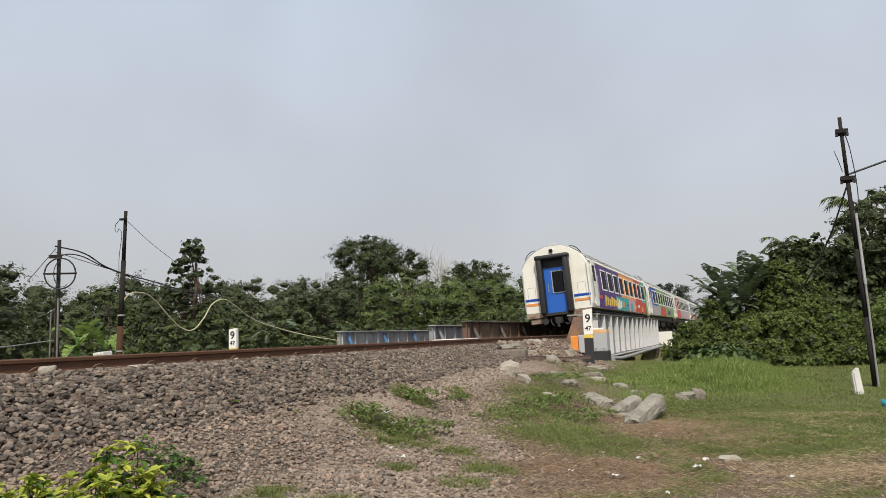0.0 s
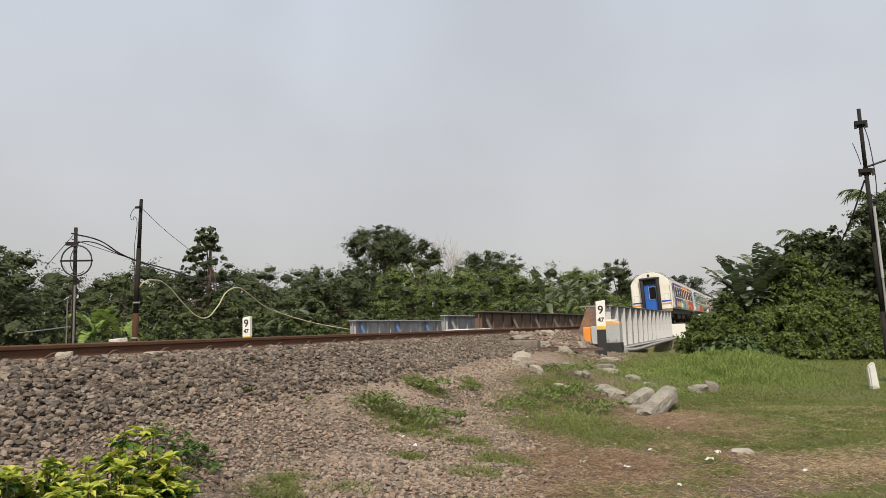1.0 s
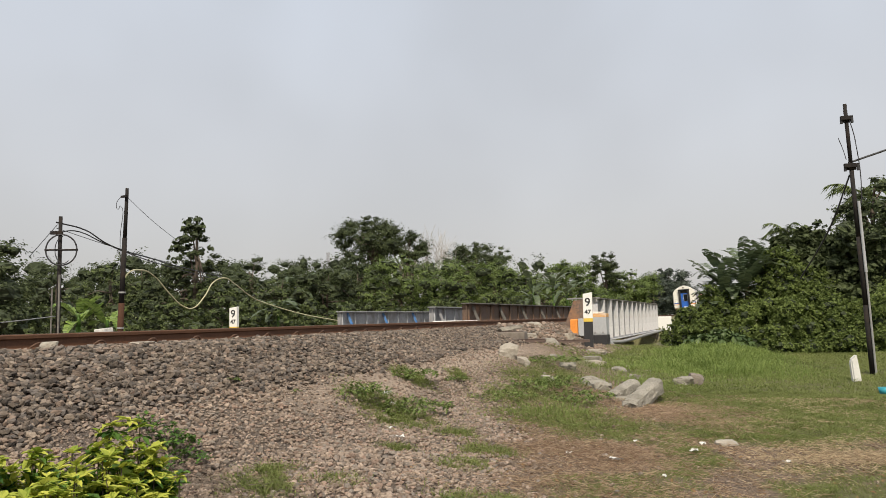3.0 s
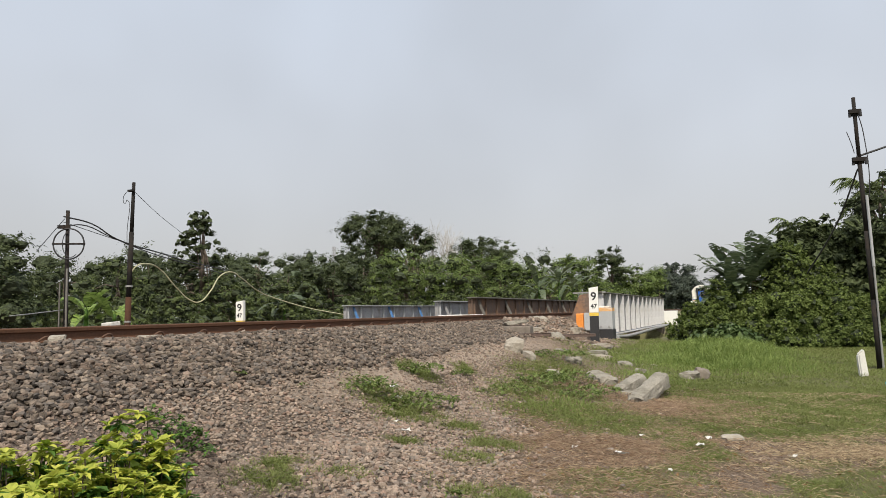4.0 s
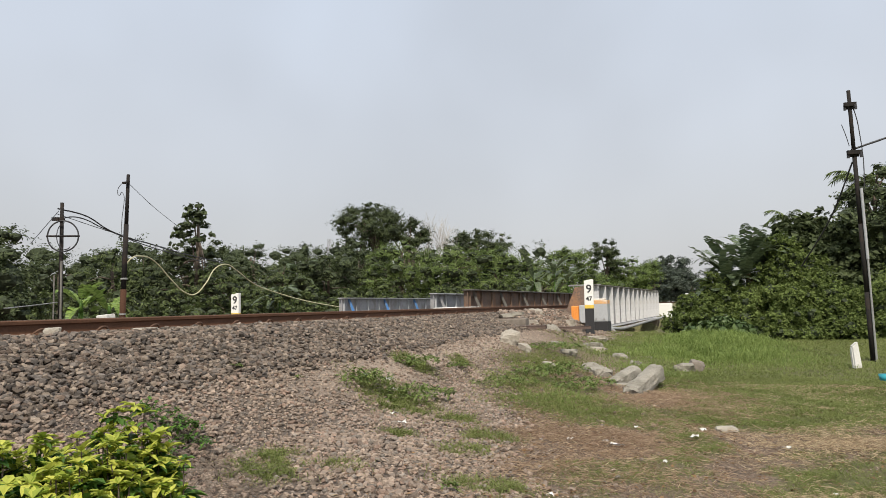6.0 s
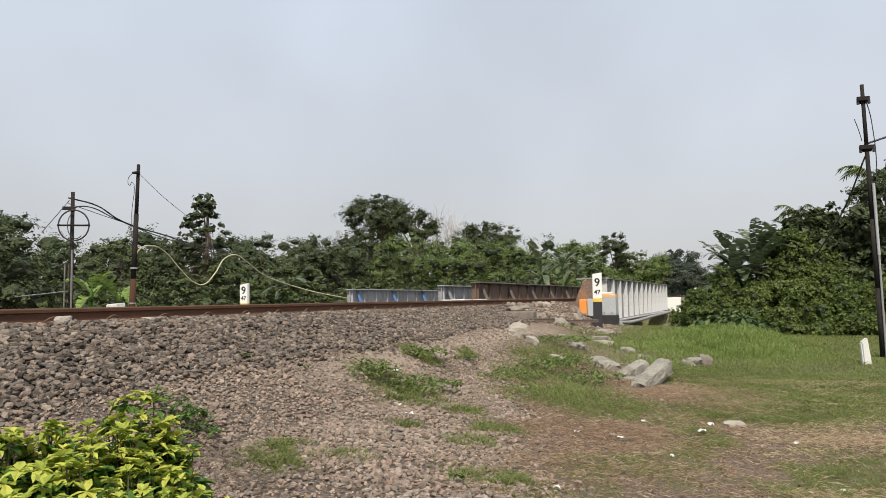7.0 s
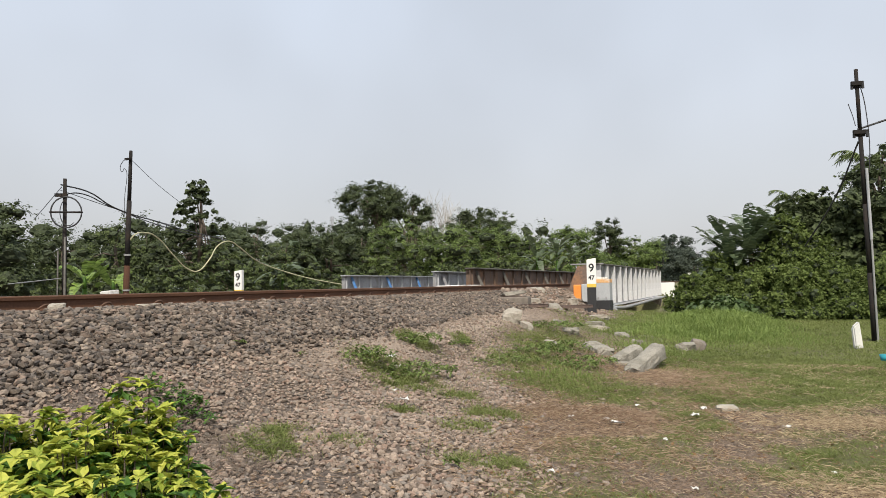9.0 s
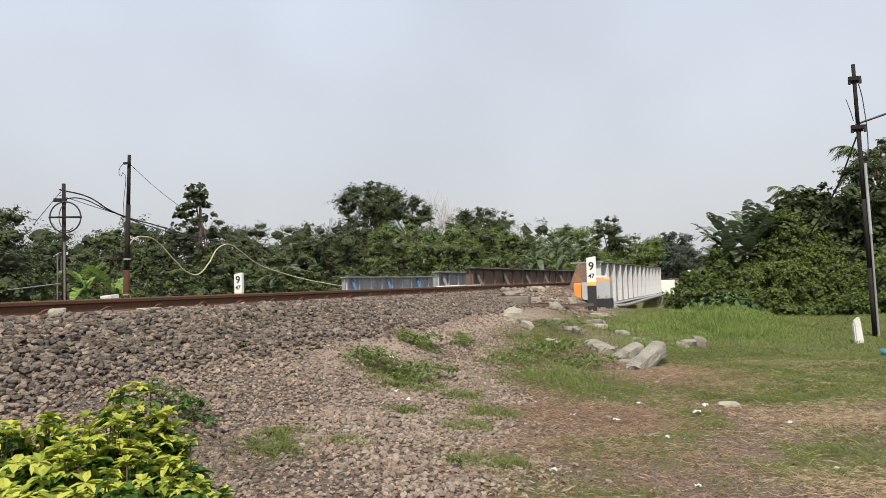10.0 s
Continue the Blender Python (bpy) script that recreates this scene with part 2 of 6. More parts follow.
M["litter"] = mat("white_plastic_litter", (0.58, 0.57, 0.54), 0.5, 0, 0.08, 20, 0.2)


# ---- small tools ----
def part(name, bm, material, parent, label="", smooth=False):
    me = bpy.data.meshes.new(name)
    bm.to_mesh(me)
    bm.free()
    if smooth:
        me.polygons.foreach_set("use_smooth", [True] * len(me.polygons))
    me.materials.append(material)
    ob = new(name, me)
    ob.parent = parent
    return tagged(ob, label) if label else ob


def np_mesh(name, verts, faces, material, smooth=False):
    """One mesh from arrays of corners and faces that all have the same number of corners."""
    me = bpy.data.meshes.new(name)
    k = faces.shape[1]
    me.vertices.add(len(verts))
    me.vertices.foreach_set("co", verts.astype(np.float32).ravel())
    me.loops.add(faces.size)
    me.loops.foreach_set("vertex_index", faces.astype(np.int32).ravel())
    me.polygons.add(len(faces))
    me.polygons.foreach_set("loop_start", np.arange(0, faces.size, k, dtype=np.int32))
    me.update(calc_edges=True)
    me.polygons.foreach_set("use_smooth", np.full(len(faces), bool(smooth)))
    me.materials.append(material)
    return me


def box(bm, c, s, rz=0.0, rx=0.0, ry=0.0, bevel=0.0):
    g = bmesh.ops.create_cube(bm, size=1.0, matrix=pose(*c, rx, ry, rz) @ Matrix.Diagonal((*s, 1)))
    if bevel:
        edges = list({e for v in g["verts"] for e in v.link_edges})
        bmesh.ops.bevel(bm, geom=edges, offset=bevel, segments=2, affect="EDGES", profile=0.6)
    return bm


def rod(bm, a, b, r0, r1=None, seg=10):
    a, b = Vector(a), Vector(b)
    d = b - a
    m = Matrix.Translation((a + b) / 2) @ d.to_track_quat("Z", "Y").to_matrix().to_4x4()
    bmesh.ops.create_cone(bm, cap_ends=True, segments=seg, radius1=r0, radius2=r0 if r1 is None else r1, depth=d.length, matrix=m)
    return bm


def tube(name, pts, r, material, parent=None, label="", res=6):
    """A round cable or pipe through the points."""
    cu = bpy.data.curves.new(name, "CURVE")
    cu.dimensions, cu.bevel_depth, cu.bevel_resolution, cu.resolution_u = "3D", r, 2, res
    sp = cu.splines.new("BEZIER")
    sp.bezier_points.add(len(pts) - 1)
    for p, q in zip(sp.bezier_points, pts):
        p.co, p.handle_left_type, p.handle_right_type = q, "AUTO", "AUTO"
    tmp = bpy.data.objects.new(name, cu)
    me = bpy.data.meshes.new_from_object(tmp)
    bpy.data.objects.remove(tmp)
    me.materials.clear()
    me.materials.append(material)
    ob = new(name, me)
    ob.parent = parent
    return tagged(ob, label) if label else ob


def empty(name, x=0.0, y=0.0, z=0.0, rz=0.0):
    ob = new(name)
    ob.empty_display_size = 0.2
    ob.matrix_basis = pose(x, y, z, 0, 0, rz)
    return ob


def sstep(a, b, x):
    t = np.clip((np.asarray(x, float) - a) / (b - a), 0, 1)
    return t * t * (3 - 2 * t)


def wave(x, y, s=1.0, k=0.0):
    """Cheap smooth noise between about -1 and 1."""
    x, y = np.asarray(x, float) / s, np.asarray(y, float) / s
    return (np.sin(1.7 * x + 2.3 * np.sin(0.9 * y + k) + k) + np.sin(2.1 * y - 1.3 * np.sin(1.4 * x + 2 * k) + 1.9 * k)
            + 0.6 * np.sin(3.9 * x + 3.1 * y + k) + 0.5 * np.sin(5.7 * y - 4.3 * x - k)) / 2.6


# ---- the lie of the land ----
TRACK_X, RAIL_Z = -7.2, 1.475


def ground_z(x, y):
    x, y = np.asarray(x, float), np.asarray(y, float)
    u = x - TRACK_X
    near = np.interp(u, (0, 0.5, 0.62, 1.25, 1.55, 3.3, 5.0, 7.5, 12), (1.27, 1.27, 1.315, 1.30, 1.22, 0.36, 0.14, 0.02, 0.10))
    wide = np.interp(u, (0, 0.5, 0.62, 1.2, 1.9, 2.9, 4.2, 6.2, 9, 12), (1.27, 1.27, 1.315, 1.27, 0.99, 0.86, 0.45, 0.14, 0.10, 0.20))
    z = near + (wide - near) * sstep(8, 16, y)
    foot = np.interp(u, (0, 0.5, 0.62, 1.2, 1.8, 2.35, 3.2, 4.2, 6.2, 9, 12), (1.27, 1.27, 1.315, 1.27, 0.97, 0.56, 0.46, 0.38, 0.14, 0.10, 0.20))
    z = z + (foot - z) * sstep(17.0, 20.5, y)
    z += 0.30 * np.exp(-((x + 0.7) / 1.5) ** 2 - ((y - 21.5) / 3.0) ** 2)
    left = np.interp(-u, (0, 1.4, 3.2, 5.0, 8.5, 11, 30), (1.29, 1.27, 0.75, 0.95, 0.95, 0.4, 0.1))
    z = np.where(u < 0, left, z)
    gully = sstep(25.5, 29.5, y) * (1 - sstep(43, 47, y)) * (1 - sstep(-5.0, -3.2, x)) * sstep(-24, -19, x)
    z = z * (1 - gully) - 2.2 * gully
    z += 0.03 * wave(x, y, 0.9, 1.0) * sstep(1.6, 3.2, np.abs(u)) + 0.012 * wave(x, y, 0.21, 2.0)
    return z


def spot(x, y, cx, cy, rx, ry):
    return np.exp(-((x - cx) / rx) ** 2 - ((y - cy) / ry) ** 2)


def ballast_cover(x, y):
    edge = -1.6 - 0.28 * (y - 4.5) + 0.45 * wave(x, y, 0.8, 3.0)
    return 1 - sstep(-0.6, 0.6, x - edge)


def path_cover(x, y):
    """The trodden strip of fine gravel below the ballast shoulder."""
    mid = TRACK_X + 2.62 + 0.10 * wave(y, 0 * y, 1.1, 1.0) + 0.02 * (y - 8)
    return np.exp(-((x - mid) / 0.38) ** 4) * sstep(5.0, 8, y) * (1 - sstep(14, 17, y))


# tufts on the gravel and earth: x, y, half widths, strength
TUFTS = ((-4.12, 8.0, 0.42, 0.42, 1.0), (-3.72, 7.6, 0.45, 0.35, 0.7), (-4.5, 9.6, 0.28, 0.22, 0.9), (-4.27, 10.8, 0.16, 0.2, 0.7), (-3.4, 4.55, 0.26, 0.24, 0.8), (-3.6, 4.95, 0.18, 0.2, 0.5),
         (-3.0, 5.03, 0.16, 0.12, 0.6), (-2.47, 6.97, 0.28, 0.2, 0.85), (-2.97, 7.48, 0.2, 0.2, 0.7), (-3.23, 6.5, 0.16, 0.14, 0.6), (-2.48, 6.35, 0.24, 0.16, 0.8), (-3.2, 10.6, 0.55, 0.8, 0.8),
         (-2.4, 9.5, 0.7, 0.9, 1.0), (-1.75, 9.1, 0.6, 0.7, 0.95), (-3.5, 12.4, 0.5, 0.9, 0.7), (-1.9, 5.3, 0.35, 0.22, 0.5))


def dry_cover(x, y):
    """Flattened dead stalks."""
    d = 1.0 * spot(x, y, -1.15, 7.4, 0.55, 0.7) + 1.0 * spot(x, y, -1.0, 10.9, 0.6, 0.9) + 0.7 * spot(x, y, -0.3, 10.4, 0.5, 0.8) + 1.0 * spot(x, y, 0.8, 8.15, 0.7, 0.35) + 0.9 * spot(x, y, 1.6, 8.3, 0.9, 0.3)
    d = d + 0.9 * spot(x, y, 0.75, 5.6, 0.7, 0.5) + 0.8 * spot(x, y, -2.1, 7.5, 0.4, 0.5) + 0.5 * spot(x, y, -1.6, 5.9, 0.5, 0.5) + 0.45 * spot(x, y, -2.55, 3.9, 0.5, 0.3) + 0.5 * spot(x, y, 1.3, 12.6, 1.0, 0.4) + 0.7 * spot(x, y, -2.75, 3.4, 0.5, 0.4)
    return np.clip(d + 0.25 * wave(x, y, 0.45, 9.0) + 0.16, 0, 1)


def grass_cover(x, y):
    x, y = np.asarray(x, float), np.asarray(y, float)
    g = 0.0 * x
    for cx, cy, rx, ry, k in TUFTS:
        g = np.maximum(g, k * spot(x, y, cx, cy, rx, ry))
    g = g + 0.4 * spot(x, y, -3.1, 13.6, 0.7, 1.6) + 0.9 * spot(x, y, -3.0, 16.6, 0.8, 1.6) + 0.5 * spot(x, y, -3.9, 17.5, 0.5, 1.2)
    lawn = sstep(-1.5, -0.2, x + 0.22 * (y - 9.3)) * sstep(8.0, 9.6, y + 0.5 * wave(x, y, 1.1, 0.4) - 0.15 * (x - 0.5))
    g = g + 1.1 * lawn + 0.9 * sstep(14, 17, y) * sstep(-3.6, -2.4, x + 0.10 * (y - 16))
    low = sstep(-2.1, -0.9, x) * (1 - sstep(8, 9, y))
    g = g + low * (0.46 + 0.4 * wave(x, y, 0.55, 5.0)) + 0.9 * spot(x, y, 0.45, 6.8, 0.55, 0.33) + 0.8 * spot(x, y, 0.5, 6.0, 0.4, 0.25) + 0.7 * spot(x, y, -0.6, 7.5, 0.45, 0.6)
    bare = 0.8 * spot(x, y, -0.95, 10.9, 0.45, 0.8) + 0.8 * spot(x, y, 0.9, 8.2, 1.0, 0.3) + 0.9 * spot(x, y, -1.2, 7.35, 0.5, 0.6) + 0.8 * spot(x, y, -0.1, 8.0, 0.35, 0.45) + 0.8 * spot(x, y, -0.1, 6.9, 0.3, 0.9) + 0.7 * spot(x, y, 0.75, 5.5, 0.6, 0.5)
    return np.clip(g - bare + 0.22 * wave(x, y, 0.5, 7.0) * (g > 0.1) - 0.12 * np.abs(wave(x, y, 1.7, 2.2)), 0, 1)


def build_ground():
    xs = np.concatenate([[-2500, -900, -400, -200, -110, -70, -45, -32, -26, -22, -19, -17], np.arange(-16, -9, 0.5), np.arange(-9, 6, 0.12),
                         np.arange(6, 16, 0.6), [18, 24, 34, 50, 80, 150, 400, 900, 2500]])
    ys = np.concatenate([[-2500, -800, -250, -90, -40, -20, -10, -5, -2], np.arange(0, 28, 0.12), np.arange(28, 50, 0.6),
                         [52, 56, 62, 70, 80, 95, 120, 160, 230, 350, 600, 1000, 1800, 3500]])
    X, Y = np.meshgrid(xs, ys)
    Z = ground_z(X, Y)
    v = np.stack([X.ravel(), Y.ravel(), Z.ravel()], 1)
    nx, ny = len(xs), len(ys)
    i = (np.arange(ny - 1)[:, None] * nx + np.arange(nx - 1)[None, :]).ravel()
    f = np.stack([i, i + 1, i + nx + 1, i + nx], 1)
    m = bpy.data.materials.new("bare_ground")
    m.use_nodes = True
    me = np_mesh("ground", v, f, m, True)
    for nm, fn in (("stony", ballast_cover), ("grassy", grass_cover), ("trodden", path_cover)):
        a = me.attributes.new(nm, "FLOAT", "POINT")
        val = fn(X, Y)
        a.data.foreach_set("value", val.astype(np.float32).ravel())
    n, l = m.node_tree.nodes, m.node_tree.links
    b = n["Principled BSDF"]
    b.inputs["Roughness"].default_value = 0.95
    co = n.new("ShaderNodeTexCoord")

    def nz(s, d=6):
        t = n.new("ShaderNodeTexNoise")
        t.inputs["Scale"].default_value, t.inputs["Detail"].default_value, t.inputs["Roughness"].default_value = s, d, 0.65
        l.new(co.outputs["Object"], t.inputs["Vector"])
        return t.outputs[0]

    def mix(fac, a, bb):
        x = n.new("ShaderNodeMix")
        x.data_type = "RGBA"
        l.new(fac, x.inputs["Factor"])
        for s, c in (("A", a), ("B", bb)):
            if isinstance(c, tuple):
                x.inputs[s].default_value = (*c, 1)
            else:
                l.new(c, x.inputs[s])
        return x.outputs["Result"]

    def stretch(src, lo, hi):
        r = n.new("ShaderNodeMapRange")
        r.inputs["From Min"].default_value, r.inputs["From Max"].default_value = lo, hi
        l.new(src, r.inputs["Value"])
        return r.outputs["Result"]

    soil = mix(stretch(nz(1.1), 0.35, 0.65), (0.165, 0.097, 0.062), (0.165, 0.122, 0.086))
    soil = mix(stretch(nz(3.1), 0.5, 0.66), soil, (0.085, 0.066, 0.048))
    soil = mix(stretch(nz(9), 0.48, 0.6), soil, (0.095, 0.066, 0.046))
    soil = mix(stretch(nz(28), 0.42, 0.62), soil, (0.30, 0.215, 0.145))
    soil = mix(stretch(nz(60, 4), 0.5, 0.62), soil, (0.075, 0.05, 0.034))
    soil = mix(stretch(nz(130, 3), 0.58, 0.66), soil, (0.42, 0.34, 0.26))
    stony = mix(stretch(nz(26), 0.35, 0.65), (0.060, 0.045, 0.036), (0.20, 0.155, 0.122))
    green = mix(stretch(nz(9), 0.3, 0.7), (0.105, 0.112, 0.046), (0.190, 0.172, 0.085))
    ast, agr = n.new("ShaderNodeAttribute"), n.new("ShaderNodeAttribute")
    ast.attribute_name, agr.attribute_name = "stony", "grassy"
    c = mix(ast.outputs["Fac"], soil, stony)
    apa = n.new("ShaderNodeAttribute")
    apa.attribute_name = "trodden"
    c = mix(apa.outputs["Fac"], c, mix(stretch(nz(40), 0.35, 0.65), (0.27, 0.212, 0.165), (0.40, 0.32, 0.25)))
    c = mix(stretch(agr.outputs["Fac"], 0.15, 0.8), c, green)
    l.new(c, b.inputs["Base Color"])
    bp = n.new("ShaderNodeBump")
    bp.inputs["Strength"].default_value, bp.inputs["Distance"].default_value = 1.0, 0.05
    l.new(nz(34), bp.inputs["Height"])
    l.new(bp.outputs[0], b.inputs["Normal"])
    return tagged(new("ground", me), "red-brown earth with gravel, dry straw and patchy grass", "ground", kind="structure")


build_ground()


# ---- track ----
def rail_profile():
    return [(-0.065, 0.0), (0.065, 0.0), (0.065, 0.012), (0.014, 0.03), (0.009, 0.105), (0.033, 0.118), (0.034, 0.148), (0.026, 0.157),
            (-0.026, 0.157), (-0.034, 0.148), (-0.033, 0.118), (-0.009, 0.105), (-0.014, 0.03), (-0.065, 0.012)]


def build_track(cx, label, y0=-60, y1=900):
    root = empty("railway_track", cx, 0, 0)
    tagged(root, label, "railway track")
    for sx in (-0.5335 - 0.034, 0.5335 + 0.034):
        bm = bmesh.new()
        pr = rail_profile()
        a = [bm.verts.new((sx + p, y0, RAIL_Z - 0.157 + q)) for p, q in pr]
        c = [bm.verts.new((sx + p, y1, RAIL_Z - 0.157 + q)) for p, q in pr]
        k = len(pr)
        for i in range(k):
            bm.faces.new((a[i], a[(i + 1) % k], c[(i + 1) % k], c[i]))
        bm.normal_update()
        r = part("rail", bm, M["rail"], root, "rust-brown steel rail")
        bm = bmesh.new()
        box(bm, (sx, (y0 + y1) / 2, RAIL_Z + 0.0012), (0.046, y1 - y0, 0.0018))
        part("running_surface", bm, M["rail_head"], r, "worn bright strip on the rail head")
    return root


track = build_track(TRACK_X, "rust-brown railway track on grey ballast")

SLEEPER_Y = [0.6 + 0.75 * i for i in range(34)]


def build_sleepers():
    bm = bmesh.new()
    box(bm, (0, 0, 0), (2.0, 0.24, 0.2), bevel=0.02)
    me = bpy.data.meshes.new("sleeper")
    bm.to_mesh(me)
    bm.free()
    me.materials.append(M["sleeper"])
    cu = bpy.data.curves.new("clip", "CURVE")
    cu.dimensions, cu.bevel_depth, cu.bevel_resolution, cu.resolution_u = "3D", 0.011, 2, 5
    sp = cu.splines.new("BEZIER")
    pts = [(0.02, -0.08, 0.0), (0.055, -0.055, 0.035), (0.06, -0.01, 0.055), (0.06, 0.035, 0.05), (0.05, 0.065, 0.02), (0.01, 0.06, 0.012)]
    sp.bezier_points.add(len(pts) - 1)
    for p, q in zip(sp.bezier_points, pts):
        p.co, p.handle_left_type, p.handle_right_type = q, "AUTO", "AUTO"
    tmp = bpy.data.objects.new("clip", cu)
    clip = bpy.data.meshes.new_from_object(tmp)
    bpy.data.objects.remove(tmp)
    clip.materials.clear()
    clip.materials.append(M["clip"])
    for y in SLEEPER_Y:
        s = new("sleeper", me)
        s.parent = track
        s.matrix_basis = pose(0, y, RAIL_Z - 0.157 - 0.105)
        c = new("rail_clip", clip)
        c.parent = track
        c.matrix_basis = pose(0.645, y, RAIL_Z - 0.157 + 0.012)


build_sleepers()


# ---- bridges ----
def girder(name, x, y0, y1, top, bottom, web_mat, label, side, step=0.86, brace=None, brace_step=3.3, plate=None, rim=None):
    """A plate girder: web, two flanges, upright stiffeners on its outer side, knee braces on the inner side."""
    root = empty(name, x, y0, 0)
    tagged(root, label, "bridge girder", group="bridge girders")
    L = y1 - y0
    bm = bmesh.new()
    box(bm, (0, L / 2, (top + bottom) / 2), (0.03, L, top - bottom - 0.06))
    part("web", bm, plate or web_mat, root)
    for z, nm in ((top, "top_flange"), (bottom, "bottom_flange")):
        bm = bmesh.new()
        box(bm, (0, L / 2, z - 0.015), (0.36, L + 0.1, 0.03))
        box(bm, (0, L / 2, z - 0.040), (0.30, L, 0.018))
        part(nm, bm, (rim or M["flange"]) if z == top else web_mat, root)
    n = int(L / step)
    bm = bmesh.new()
    box(bm, (side * 0.105, 0, (top + bottom) / 2), (0.18, 0.022, top - bottom - 0.12))
    box(bm, (side * 0.026, 0.055, (top + bottom) / 2), (0.016, 0.11, top - bottom - 0.12))
    rivets = bmesh.new()
    for i in range(14):
        z = bottom + 0.12 + i * (top - bottom - 0.24) / 13
        box(rivets, (side * 0.036, 0.065, z), (0.024, 0.030, 0.030))
    rme = bpy.data.meshes.new("rivet_row")
    rivets.to_mesh(rme)
    rivets.free()
    rme.materials.append(M["rivet"])
    me = bpy.data.meshes.new("stiffener")
    bm.to_mesh(me)
    bm.free()
    me.materials.append(web_mat)
    for i in range(n + 1):
        s = new("stiffener", me)
        s.parent = root
        s.matrix_basis = pose(0, 0.12 + i * (L - 0.24) / n, 0)
        if not brace:
            q = new("rivet_row", rme)
            q.parent = s
            tagged(q, "row of small rivets", kind="stuff")
    if brace:
        bm = bmesh.new()
        box(bm, (-side * 0.05, 0, (top + bottom) / 2), (0.07, 0.018, top - bottom - 0.12))
        box(bm, (-side * 0.022, 0.04, (top + bottom) / 2), (0.012, 0.08, top - bottom - 0.12))
        inner = bpy.data.meshes.new("stiffener")
        bm.to_mesh(inner)
        bm.free()
        inner.materials.append(rim or web_mat)
        for i in range(n + 1):
            s = new("stiffener", inner)
            s.parent = root
            s.matrix_basis = pose(0, 0.12 + i * (L - 0.24) / n, 0)
        bm = bmesh.new()
        h = top - bottom
        for yy in (-0.045, 0.045):
            box(bm, (-side * 0.28, yy, top - 0.06 - h * 0.42), (0.075, 0.012, h * 0.9), ry=side * 24)
        box(bm, (-side * 0.28, 0, top - 0.06 - h * 0.42), (0.012, 0.10, h * 0.9), ry=side * 24)
        me = bpy.data.meshes.new("knee_brace")
        bm.to_mesh(me)
        bm.free()
        me.materials.append(brace)
        k = int(L / brace_step)
        for i in range(k + 1):
            s = new("knee_brace", me)
            s.parent = root
            s.matrix_basis = pose(0, 0.6 + i * brace_step, 0)
    return root


near_girder = girder("bridge_girder", -5.1, 26.35, 46.4, 2.20, 0.58, M["silver"], "silver-painted riveted plate girder of the railway bridge", 1, 1.45, plate=M["silver_shade"])
girder("bridge_girder", -9.3, 24.5, 46.0, 2.13, 0.58, M["rust"], "rust-brown riveted plate girder beyond the rails", -1, 1.2, M["flange"], 3.2)
girder("bridge_girder", -12.0, 27.6, 46.0, 2.10, 0.58, M["greysteel"], "dark grey plate girder of the second bridge", -1, 1.1, M["greysteel"], 5.0, rim=M["greypaint"])
girder("bridge_girder", -16.2, 27.2, 46.0, 2.03, 0.58, M["greysteel"], "weathered grey plate girder with blue knee braces", -1, 1.1, M["blue"], 3.4, rim=M["greypaint"])


